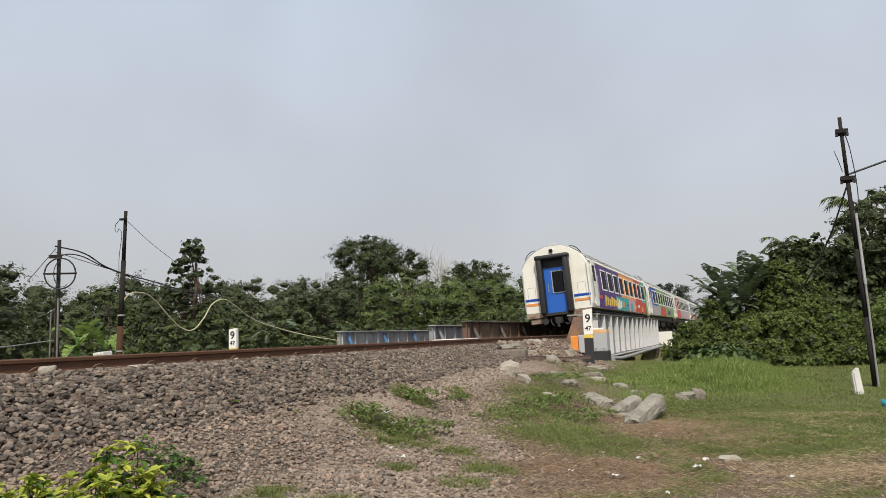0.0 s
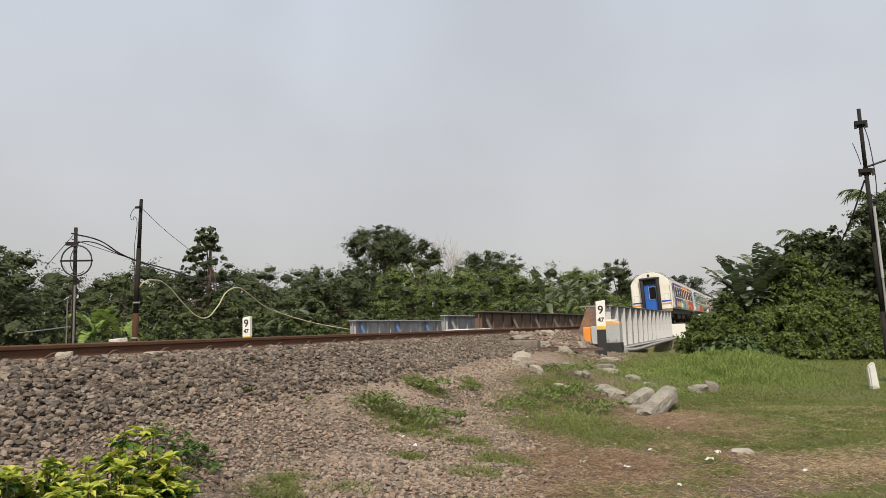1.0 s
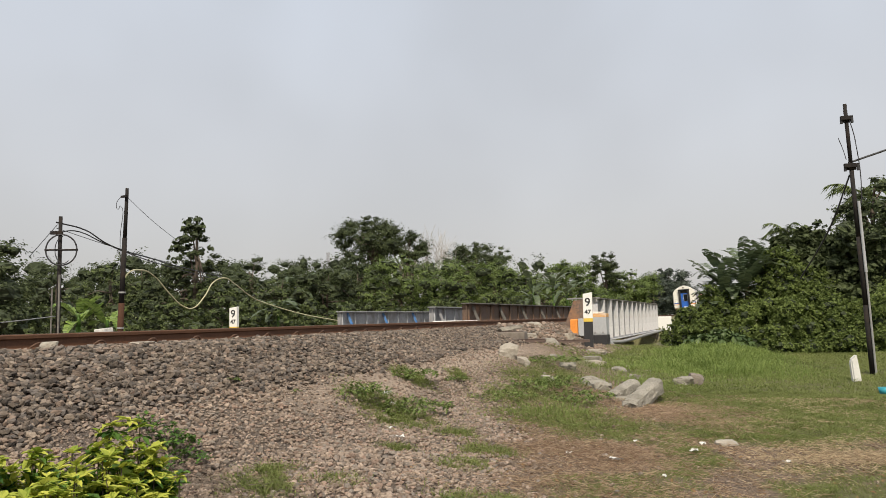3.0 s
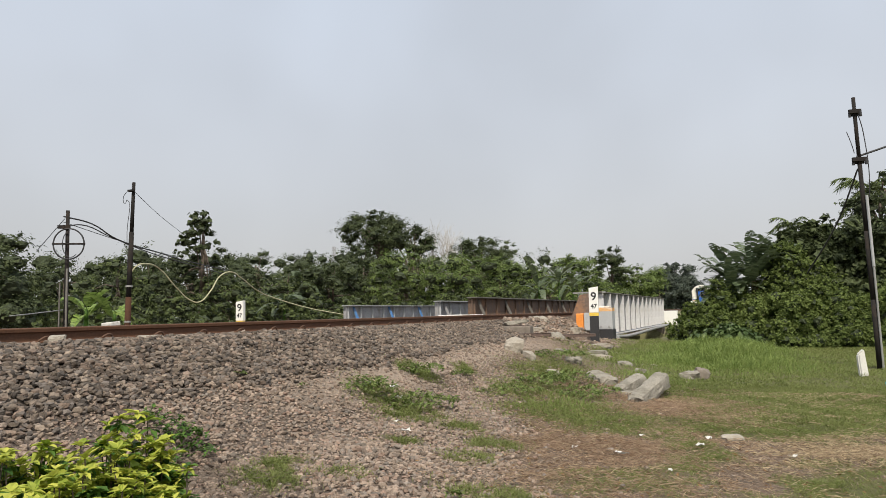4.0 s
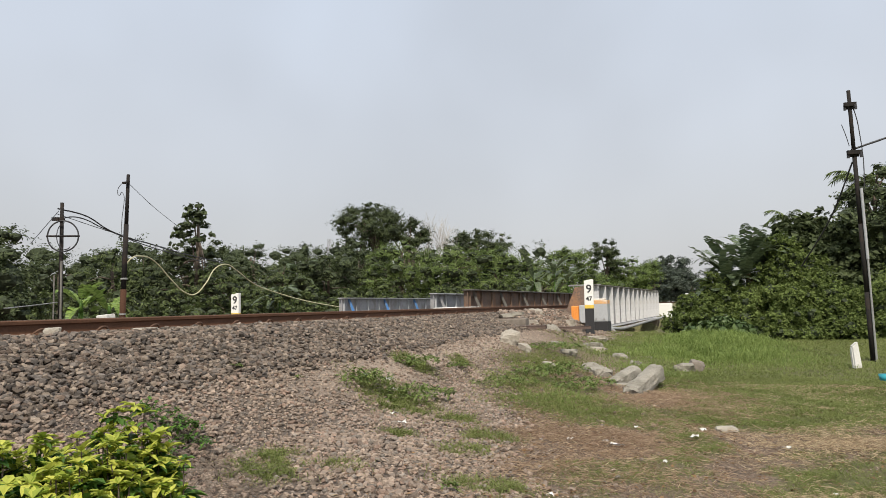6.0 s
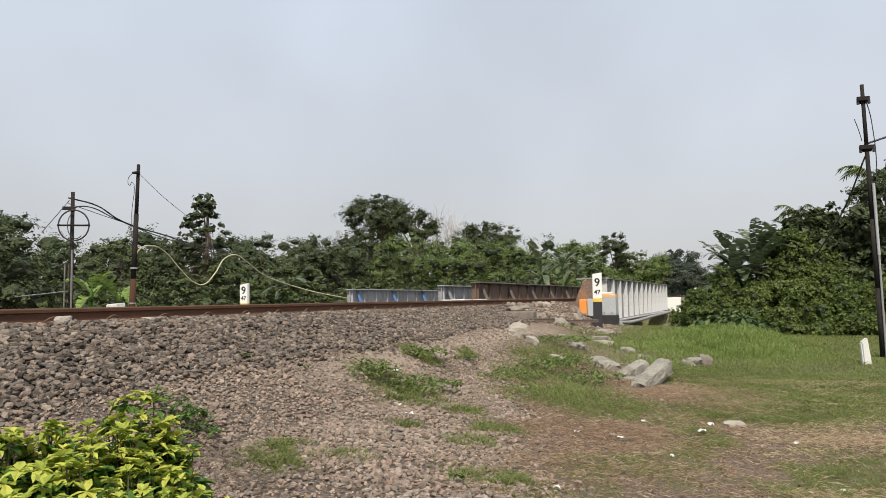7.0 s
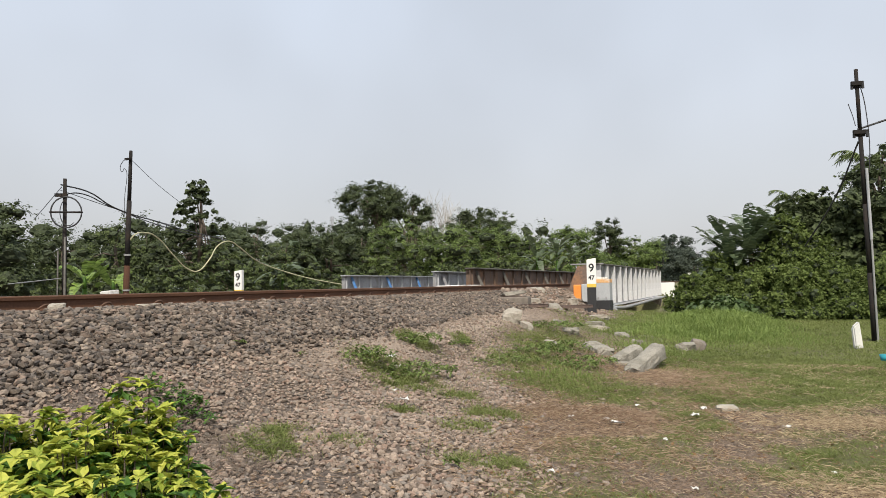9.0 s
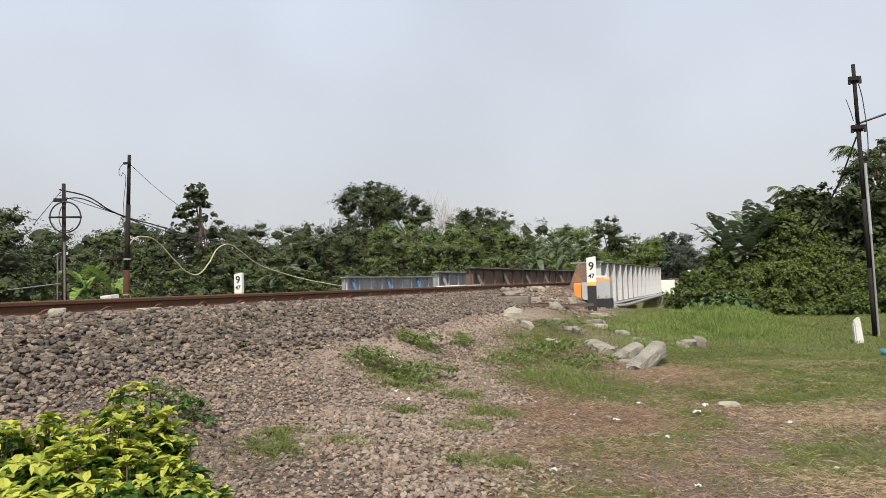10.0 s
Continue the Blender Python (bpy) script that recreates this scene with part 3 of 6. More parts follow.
def build_bridge_end():
    # sloped rusty end plate of the silver girder
    bm = bmesh.new()
    v = [bm.verts.new(p) for p in ((-5.14, 26.3, 2.19), (-5.14, 25.6, 1.0), (-5.14, 26.3, 0.7), (-5.75, 26.3, 2.10), (-6.15, 25.9, 0.9), (-6.0, 26.3, 0.7))]
    for f in ((0, 1, 2), (3, 5, 4), (0, 3, 4, 1), (1, 4, 5, 2), (2, 5, 3, 0)):
        bm.faces.new([v[i] for i in f])
    bmesh.ops.recalc_face_normals(bm, faces=bm.faces)
    part("end_plate", bm, M["rust"], near_girder, "rusty sloped end plate").matrix_parent_inverse = near_girder.matrix_basis.inverted()
    bm = bmesh.new()
    box(bm, (-5.4, 26.34, 2.18), (1.2, 0.05, 0.05))
    part("angle_bar", bm, M["pipe"], near_girder, "pale steel angle bar").matrix_parent_inverse = near_girder.matrix_basis.inverted()
    # abutment of stone
    ab = empty("bridge_abutment", 0, 0, 0)
    tagged(ab, "weathered stone abutment under the bridge end", "abutment", kind="structure")
    bm = bmesh.new()
    box(bm, (-7.2, 27.0, -0.75), (4.6, 1.6, 2.5), bevel=0.04)
    part("masonry", bm, M["darkstone"], ab)
    bm = bmesh.new()
    box(bm, (-7.2, 46.6, -0.75), (4.6, 1.6, 2.5), bevel=0.04)
    part("masonry", bm, M["darkstone"], ab)
    bm = bmesh.new()
    box(bm, (-14.1, 27.9, -0.75), (5.4, 1.6, 2.5), bevel=0.04)
    part("masonry", bm, M["darkstone"], ab)
    # bridge sleepers and deck
    deck = empty("bridge_deck", 0, 0, 0)
    tagged(deck, "dark timber sleepers of the bridge deck", "bridge deck", kind="structure")
    bm = bmesh.new()
    box(bm, (0, 0, 0), (2.6, 0.22, 0.2), bevel=0.01)
    me = bpy.data.meshes.new("timber")
    bm.to_mesh(me)
    bm.free()
    me.materials.append(M["bark"])
    for i in range(34):
        o = new("timber", me)
        o.parent = deck
        o.matrix_basis = pose(-7.2, 26.2 + 0.6 * i, RAIL_Z - 0.26)
    bm = bmesh.new()
    for i in range(7):
        box(bm, (-7.2, 26.8 + i * 3.2, 0.95), (4.1, 0.25, 0.35))
    for sx in (-0.6, 0.6):
        box(bm, (-7.2 + sx, 36.4, 1.05), (0.25, 20.0, 0.3))
    part("cross_beam", bm, M["under"], deck)
    # second, lower deck beyond
    bm = bmesh.new()
    for i in range(7):
        box(bm, (-14.1, 27.6 + i * 3.0, 0.85), (4.1, 0.25, 0.35))
    part("cross_beam", bm, M["greysteel"], deck)


build_bridge_end()


def painted_block(x, y, z, w, d, h, base, band, label, cap=0.12):
    root = empty("marker_block", x, y, z)
    tagged(root, label, "marker block", group="painted blocks at the bridge end")
    bm = bmesh.new()
    box(bm, (0, 0, h * 0.62), (w, d, h * 0.56), bevel=0.02)
    part("body", bm, M["greypaint"], root)
    bm = bmesh.new()
    box(bm, (0, 0, base / 2), (w + 0.03, d + 0.03, h * 0.35), bevel=0.02)
    part("base", bm, M["black"], root, "black-painted base")
    bm = bmesh.new()
    box(bm, (0, 0, h - cap / 2), (w + 0.004, d + 0.004, cap), bevel=0.015)
    part("band", bm, band, root, "orange-painted band")
    bm = bmesh.new()
    for sx in (-0.1, 0.14):
        rod(bm, (sx * w * 2, -d / 2 - 0.03, h * 0.42), (sx * w * 2, -d / 2 + 0.01, h * 0.42), 0.03, 0.03, 8)
    part("bolt", bm, M["pipe"], root)
    return root


painted_block(-4.63, 25.2, 0.50, 0.56, 0.55, 1.10, 0.36, M["orange_faded"], "grey-painted concrete block with orange top and black base")
blk = empty("marker_block", -5.28, 24.7, 0.84)
tagged(blk, "orange and grey painted concrete block beside the rails", "marker block", group="painted blocks at the bridge end")
bm = bmesh.new()
box(bm, (-0.11, 0, 0.33), (0.26, 0.34, 0.52), bevel=0.04)
part("orange_face", bm, M["orange"], blk)
bm = bmesh.new()
box(bm, (0.16, 0.02, 0.31), (0.24, 0.4, 0.60), bevel=0.02)
part("grey_face", bm, M["greypaint"], blk)
cap = empty("white_cap_stone", -4.68, 25.35, 1.60)
tagged(cap, "small whitewashed cap lying on the painted block", "stone")
bm = bmesh.new()
box(bm, (0, 0, 0.035), (0.40, 0.30, 0.07), bevel=0.03)
part("cap", bm, M["dirtywhite"], cap)

# conduit along the foot of the girder
conduit = empty("conduit_pipe", 0, 0, 0)
tagged(conduit, "pale steel conduit pipe along the girder foot", "pipe")
tube("pipe", [(-4.05, 24.9, 0.34), (-4.2, 25.2, 0.50), (-4.5, 26.2, 0.54), (-4.62, 30, 0.46), (-4.62, 38, 0.52), (-4.62, 46, 0.56)], 0.07, M["pipe"], conduit)
tube("pipe", [(-4.8, 26.3, 0.42), (-4.85, 32, 0.46), (-4.85, 46, 0.52)], 0.05, M["plank"], conduit, "dark second pipe")
wall = empty("parapet_wall", -4.72, 48.2, 0.3)
tagged(wall, "whitewashed parapet wall at the far bridge end", "parapet wall")
bm = bmesh.new()
box(bm, (-0.06, 0, 0.55), (0.98, 0.4, 1.1), bevel=0.02)
part("wall_block", bm, M["white"], wall)


def km_post(x, y, z, h, lean, label):
    """Kilometre post: dark shaft, yellow band, white board with its figures."""
    root = empty("kilometre_post", x, y, z, 0)
    root.matrix_basis = pose(x, y, z, 0, lean, 8)
    tagged(root, label, "kilometre post", group="kilometre posts")
    w, d = 0.29, 0.15
    bm = bmesh.new()
    box(bm, (0, 0, h * 0.235), (w - 0.01, d - 0.01, h * 0.47), bevel=0.01)
    part("shaft", bm, M["black"], root, "black shaft")
    bm = bmesh.new()
    box(bm, (0, 0, h * 0.50), (w, d, h * 0.06), bevel=0.006)
    part("band", bm, M["yellow"], root, "yellow band")
    bm = bmesh.new()
    g = bmesh.ops.create_cube(bm, size=1, matrix=Matrix.Translation((0, 0, h * 0.765)) @ Matrix.Diagonal((w, d, h * 0.47, 1)))
    for v in g["verts"]:
        if v.co.z > h * 0.8 and v.co.x < 0:
            v.co.z -= 0.05
    bmesh.ops.bevel(bm, geom=bm.edges[:], offset=0.008, segments=1, affect="EDGES")
    part("board", bm, M["white"], root, "white board")
    for txt, size, zz in (("9", 0.36, h * 0.755), ("47", 0.19, h * 0.61)):
        cu = bpy.data.curves.new("figure", "FONT")
        cu.body, cu.size, cu.align_x, cu.extrude, cu.offset = txt, size, "CENTER", 0.002, 0.006
        tmp = bpy.data.objects.new("figure", cu)
        me = bpy.data.meshes.new_from_object(tmp)
        bpy.data.objects.remove(tmp)
        me.materials.clear()
        me.materials.append(M["black"])
        o = new("figure", me)
        o.parent = root
        o.matrix_basis = pose(0, -d / 2 - 0.004, zz, 90)
    return root


km_post(-4.58, 22.95, 0.52, 1.76, 0.6, "white and black kilometre post with figures 9 and 47")
km_post(-16.26, 20.22, 0.70, 1.48, 0, "white kilometre post beyond the rails, figures 9 and 47")


# ---- loose stones and slabs ----
def stone(name, x, y, z, sx, sy, sz, rz, rx, ry, material, label, category="stone", rough=0.1, seed=0, cuts=3):
    """A rough broken stone: a block whose corners and edges are chipped off along random planes."""
    if category == "stone":
        z = min(z, float(ground_z(x, y)) + 0.35 * sz)
    rnd = random.Random(seed)
    bm = bmesh.new()
    bmesh.ops.create_cube(bm, size=1)
    bmesh.ops.subdivide_edges(bm, edges=bm.edges[:], cuts=cuts, use_grid_fill=True)
    off = Vector((rnd.uniform(0, 50), rnd.uniform(0, 50), rnd.uniform(0, 50)))
    cutters = []
    for _ in range(9):
        d = Vector((rnd.gauss(0, 1), rnd.gauss(0, 1), rnd.gauss(0, 1))).normalized()
        cutters.append((d, rnd.uniform(0.42, 0.56)))
    for v in bm.verts:
        c = v.co * (1 - 0.3 * max(0, v.co.length - 0.56))
        for d, h in cutters:
            over = c.dot(d) - h
            if over > 0:
                c -= d * over
        c *= 1 + rough * 0.7 * noise.noise(c * 2.1 + off) + rough * 0.6 * noise.noise(c * 7 + off)
        v.co = Vector((c.x * sx, c.y * sy, c.z * sz))
    bmesh.ops.triangulate(bm, faces=bm.faces[:])
    ob = part(name, bm, material, None, "", False)
    ob.matrix_basis = pose(x, y, z, rx, ry, rz)
    return tagged(ob, label, category)


def beam(x0, y0, z0, x1, y1, z1, w, h, label, seed):
    """A broken, rounded concrete beam from one end to the other, its ends snapped off."""
    a, b = Vector((x0, y0, z0)), Vector((x1, y1, z1))
    d = b - a
    rnd = random.Random(seed)
    off = Vector((rnd.uniform(0, 40), rnd.uniform(0, 40), 0))
    bm = bmesh.new()
    rings, seg = 22, 26
    rows_ = []
    for i in range(rings):
        t = i / (rings - 1)
        row = []
        for j in range(seg):
            q = 2 * math.pi * j / seg
            c, s_ = math.cos(q), math.sin(q)
            sq = 1 / max(abs(c), abs(s_)) ** 0.55
            p = Vector((c * sq * w / 2, 0, s_ * sq * h / 2)) * (1 - 0.22 * (t in (0.0, 1.0)))
            k = 1 + 0.12 * noise.noise(Vector((c * 1.3, t * 3.2, s_ * 1.3)) + off) + 0.06 * noise.cell(Vector((c * 1.6, t * 5, s_ * 1.6)) + off) + 0.10 * noise.noise(Vector((c * 7, t * 22, s_ * 7)) + off)
            along = t + (0.07 * noise.noise(Vector((c * 2, 7, s_ * 2)) + off) if i in (0, rings - 1) else 0)
            row.append(bm.verts.new((p.x * k, along * d.length, p.z * k)))
        rows_.append(row)
    for r0, r1 in zip(rows_, rows_[1:]):
        for j in range(seg):
            bm.faces.new((r0[j], r0[(j + 1) % seg], r1[(j + 1) % seg], r1[j]))
    bm.faces.new(rows_[0])
    bm.faces.new(rows_[-1][::-1])
    bmesh.ops.recalc_face_normals(bm, faces=bm.faces)
    bmesh.ops.triangulate(bm, faces=bm.faces[:])
    ob = part("concrete_beam", bm, M["concrete"], None)
    ob.matrix_basis = Matrix.Translation(a) @ pose(0, 0, 0, math.degrees(math.asin(d.z / d.length)), 0, math.degrees(math.atan2(-d.x, d.y)))
    return tagged(ob, label, "concrete beam")


beam(-2.02, 11.8, 0.18, -1.80, 12.75, 0.30, 0.25, 0.25, "broken grey concrete beam lying in the grass", 1)
beam(-1.62, 10.9, 0.14, -1.36, 12.15, 0.38, 0.27, 0.26, "broken grey concrete beam with a cracked face", 2)
beam(-2.64, 12.95, 0.28, -2.25, 12.35, 0.22, 0.34, 0.34, "short broken concrete chunk in the grass", 3)
stone("concrete_lump", -1.83, 11.75, 0.12, 0.30, 0.30, 0.22, 20, 0, 0, M["concrete"], "small broken concrete lump beside the beams", "stone", 0.2, 4)
stone("boulder", -0.92, 14.9, 0.20, 0.30, 0.26, 0.28, 15, 0, 12, M["darkstone"], "mossy grey boulder half sunk in grass", "stone", 0.2, 5)
stone("boulder", -1.15, 14.6, 0.22, 0.4, 0.3, 0.2, 15, 0, 0, M["concrete"], "low pale boulder in the grass", "stone", 0.2, 25)
stone("pale_rock", -4.25, 13.4, 0.85, 0.36, 0.34, 0.40, 20, 0, 16, M["palestone"], "pale wedge-shaped rock on the gravel", "stone", 0.25, 6)
stone("pale_rock", -3.92, 13.3, 0.68, 0.38, 0.2, 0.18, -40, 0, 10, M["palestone"], "low pale rock beside the wedge", "stone", 0.2, 7)
stone("pale_rock", -3.25, 12.5, 0.42, 0.28, 0.2, 0.14, -20, 0, 10, M["palestone"], "flat pale rock in the grass edge", "stone", 0.2, 8)
stone("pale_rock", -4.95, 13.6, 0.73, 0.19, 0.21, 0.21, -20, 0, 0, M["palestone"], "small pale rock on the gravel", "stone", 0.2, 28)
stone("pale_rock", -4.45, 17.6, 0.75, 0.39, 0.32, 0.51, 10, 0, 0, M["concrete"], "squarish grey rock behind the grass", "stone", 0.2, 9)
stone("pale_rock", -3.2, 16.0, 0.46, 0.70, 0.30, 0.18, -14, 0, 0, M["palestone"], "long flat pale rock in the grass", "stone", 0.18, 10)
stone("pale_rock", -3.6, 18.6, 0.60, 0.62, 0.36, 0.16, -10, 0, 0, M["palestone"], "flat pale rock near the kilometre post", "stone", 0.18, 11)
stone("pale_rock", -2.55, 16.4, 0.33, 0.4, 0.24, 0.16, -30, 0, 0, M["palestone"], "pale rock among tall grass", "stone", 0.18, 12)
stone("pale_rock", -2.1, 16.0, 0.22, 0.51, 0.21, 0.24, -24, 0, 0, M["palestone"], "thin pale rock among tall grass", "stone", 0.18, 13)
stone("pale_rock", -0.26, 8.6, 0.07, 0.24, 0.18, 0.10, 10, 0, 0, M["palestone"], "pale cream rock on the dry ground", "stone", 0.22, 14)
stone("tan_rock", -6.05, 22.0, 1.19, 0.46, 0.38, 0.35, 0, 0, 10, M["palestone"], "tan rubble rock beside the rails", "stone", 0.3, 15)
stone("tan_rock", -5.75, 20.6, 1.04, 0.42, 0.34, 0.18, 20, 0, 0, M["palestone"], "flat tan rubble rock beside the rails", "stone", 0.25, 16)
stone("tan_rock", -6.35, 22.6, 1.26, 0.24, 0.34, 0.25, 50, 0, 0, M["palestone"], "small tan rubble rock beside the rails", "stone", 0.3, 17)
stone("tan_rock", -5.6, 22.4, 0.99, 0.37, 0.30, 0.21, -20, 0, 0, M["darkstone"], "brown rubble rock at the bridge end", "stone", 0.3, 18)
stone("tan_rock", -6.2, 19.4, 1.17, 0.30, 0.30, 0.17, -20, 0, 0, M["palestone"], "tan rubble rock on the ballast shoulder", "stone", 0.3, 19)

stone("pale_rock", -6.28, 5.05, 1.34, 0.17, 0.13, 0.12, 20, 0, 0, M["palestone"], "small pale stone beside the rail", "stone", 0.2, 51)
stone("flat_rock", -6.25, 6.25, 1.31, 0.16, 0.46, 0.10, 8, 0, 0, M["palestone"], "flat tan slab beside the rail", "stone", 0.15, 52)
stone("tan_rock", -5.35, 19.0, 1.02, 0.36, 0.26, 0.16, 30, 0, 0, M["palestone"], "tan rubble rock on the ballast shoulder", "stone", 0.25, 53)
stone("tan_rock", -5.9, 21.2, 1.10, 0.30, 0.26, 0.20, 70, 0, 0, M["darkstone"], "brown rubble rock beside the rails", "stone", 0.25, 54)
stone("tan_rock", -5.2, 22.9, 0.92, 0.34, 0.26, 0.22, 10, 0, 0, M["palestone"], "tan rubble rock at the bridge end", "stone", 0.25, 55)

stone("pale_rock", -3.27, 16.39, 0.53, 0.56, 0.24, 0.18, -12, 0, 0, M["concrete"], "grey broken rock in the line along the grass", "stone", 0.25, 61)
stone("pale_rock", -3.27, 14.20, 0.50, 0.32, 0.18, 0.22, 20, 0, 0, M["concrete"], "grey broken rock in the line along the grass", "stone", 0.25, 62)
stone("pale_rock", -2.47, 15.25, 0.37, 0.38, 0.18, 0.17, -25, 0, 0, M["concrete"], "grey broken rock in the line along the grass", "stone", 0.25, 63)
stone("pale_rock", -2.07, 14.67, 0.28, 0.30, 0.17, 0.15, -10, 0, 0, M["concrete"], "grey broken rock in the line along the grass", "stone", 0.25, 64)
stone("pale_rock", -3.74, 15.13, 0.65, 0.26, 0.16, 0.15, 5, 0, 0, M["concrete"], "grey broken rock in the line along the grass", "stone", 0.25, 65)

# solid concrete box with a slab upon it
cb = empty("concrete_box", -5.42, 17.3, 0.86, 8)
tagged(cb, "weathered cracked concrete box on the ballast shoulder", "concrete box")
bm = bmesh.new()
box(bm, (0, 0, 0.15), (0.82, 0.55, 0.34), bevel=0.03)
part("box_body", bm, M["darkstone"], cb)
# flat dark sheet on the solid top, standing for a hollow's shade
bm = bmesh.new()
box(bm, (0.02, 0, 0.325), (0.60, 0.36, 0.012))
part("hollow_shade_sheet", bm, M["plank"], cb, "flat dark sheet standing for a shaded hollow")
bm = bmesh.new()
box(bm, (-0.50, -0.05, 0.17), (0.26, 0.34, 0.22), ry=10, bevel=0.05)
part("broken_corner", bm, M["concrete"], cb, "broken pale corner")
stone("cover_slab", -5.42, 17.35, 1.27, 0.62, 0.5, 0.10, 12, 0, -5, M["concrete"], "thin broken slab lying on the concrete box", "slab", 0.12, 20)
for (x, y, z, l, w, rz, lab) in ((-4.75, 16.7, 0.855, 0.75, 0.28, 10, "rusty steel plate lying on the gravel"),
                                 (-5.1, 21.2, 0.93, 1.75, 0.30, 24, "dark rusty steel channel lying beside the post")):
    p = empty("steel_plate", x, y, float(ground_z(x, y)) + 0.03, rz)
    tagged(p, lab, "steel plate", group="steel plates by the track")
    bm = bmesh.new()
    box(bm, (0, 0, 0.035), (l, w, 0.03), bevel=0.004)
    for s in (-1, 1):
        box(bm, (0, s * (w / 2 - 0.01), 0.01), (l, 0.02, 0.08))
    part("plate", bm, M["plank"], p)

# whitewashed boundary stone in the meadow
bs = empty("boundary_stone", 1.76, 15.45, 0.20)
bs.matrix_basis = pose(1.92, 15.85, 0.13, 0, -5, 10)
tagged(bs, "whitewashed concrete boundary stone in the grass", "boundary stone")
bm = bmesh.new()
g = bmesh.ops.create_cube(bm, size=1, matrix=Matrix.Translation((0, 0, 0.22)) @ Matrix.Diagonal((0.15, 0.14, 0.46, 1)))
for v in g["verts"]:
    if v.co.z > 0.3:
        v.co.x *= 0.85
        v.co.z += 0.07 if v.co.x > 0 else -0.03
bmesh.ops.bevel(bm, geom=bm.edges[:], offset=0.025, segments=2, affect="EDGES")
part("stone_body", bm, M["dirtywhite"], bs)


# ---- poles and cables ----
def build_right_pole():
    root = empty("utility_pole", 2.47, 17.83, 0.1)
    tagged(root, "old dark steel utility pole leaning slightly, with crossarms", "utility pole", group="utility poles")
    top = Vector((-0.10, 0.02, 5.95))
    bm = bmesh.new()
    for i in range(4):
        a, b = i / 4, (i + 1) / 4
        rod(bm, top * a, top * b, 0.056 - 0.005 * i, 0.054 - 0.005 * i, 12)
    part("mast", bm, M["pole"], root, "", True)
    for f, w in ((0.945, 0.25), (0.765, 0.30)):
        bm = bmesh.new()
        c = top * f
        box(bm, (c.x, c.y - 0.06, c.z), (w, 0.07, 0.09), rz=12, bevel=0.006)
        box(bm, (c.x + 0.0, c.y + 0.06, c.z - 0.02), (w * 0.7, 0.05, 0.12), rz=12, bevel=0.006)
        part("crossarm", bm, M["pole"], root)
        for s in (-1, 1):
            bm = bmesh.new()
            rod(bm, (c.x + s * w * 0.4, c.y - 0.06, c.z), (c.x + s * w * 0.42, c.y - 0.06, c.z - 0.12), 0.03, 0.03, 8)
            part("insulator", bm, M["cable"], root)
    bm = bmesh.new()
    rod(bm, (0.028, -0.06, 2.2), (0.0, -0.06, 3.75), 0.03, 0.03, 10)
    part("conduit", bm, M["greycoach"], root, "pale plastic conduit strapped to the mast")
    bm = bmesh.new()
    rod(bm, (0.055, -0.06, 0.0), (0.028, -0.06, 2.2), 0.022, 0.022, 8)
    part("conduit", bm, M["pipe"], root, "grey lower conduit")
    tube("drop_wire", [(-0.10, 0, 5.75), (0.0, 0, 5.4), (0.06, 0, 4.9), (0.09, 0, 4.3), (0.06, -0.02, 3.7)], 0.010, M["cable"], root)
    tube("drop_wire", [(-0.28, 0, 5.2), (-0.2, 0, 4.9), (-0.16, 0, 4.7)], 0.008, M["cable"], root)
    tube("cable", [(-0.12, 0, 4.62), (1.2, 0.4, 5.05), (4.0, 1.2, 5.95), (9, 2.5, 7.4)], 0.022, M["cable"], root, "black overhead cable")
    tube("cable", [(-0.12, 0, 4.35), (-0.5, 0.8, 3.3), (-1.1, 2.2, 2.2)], 0.018, M["cable"], root, "black stay wire")


build_right_pole()


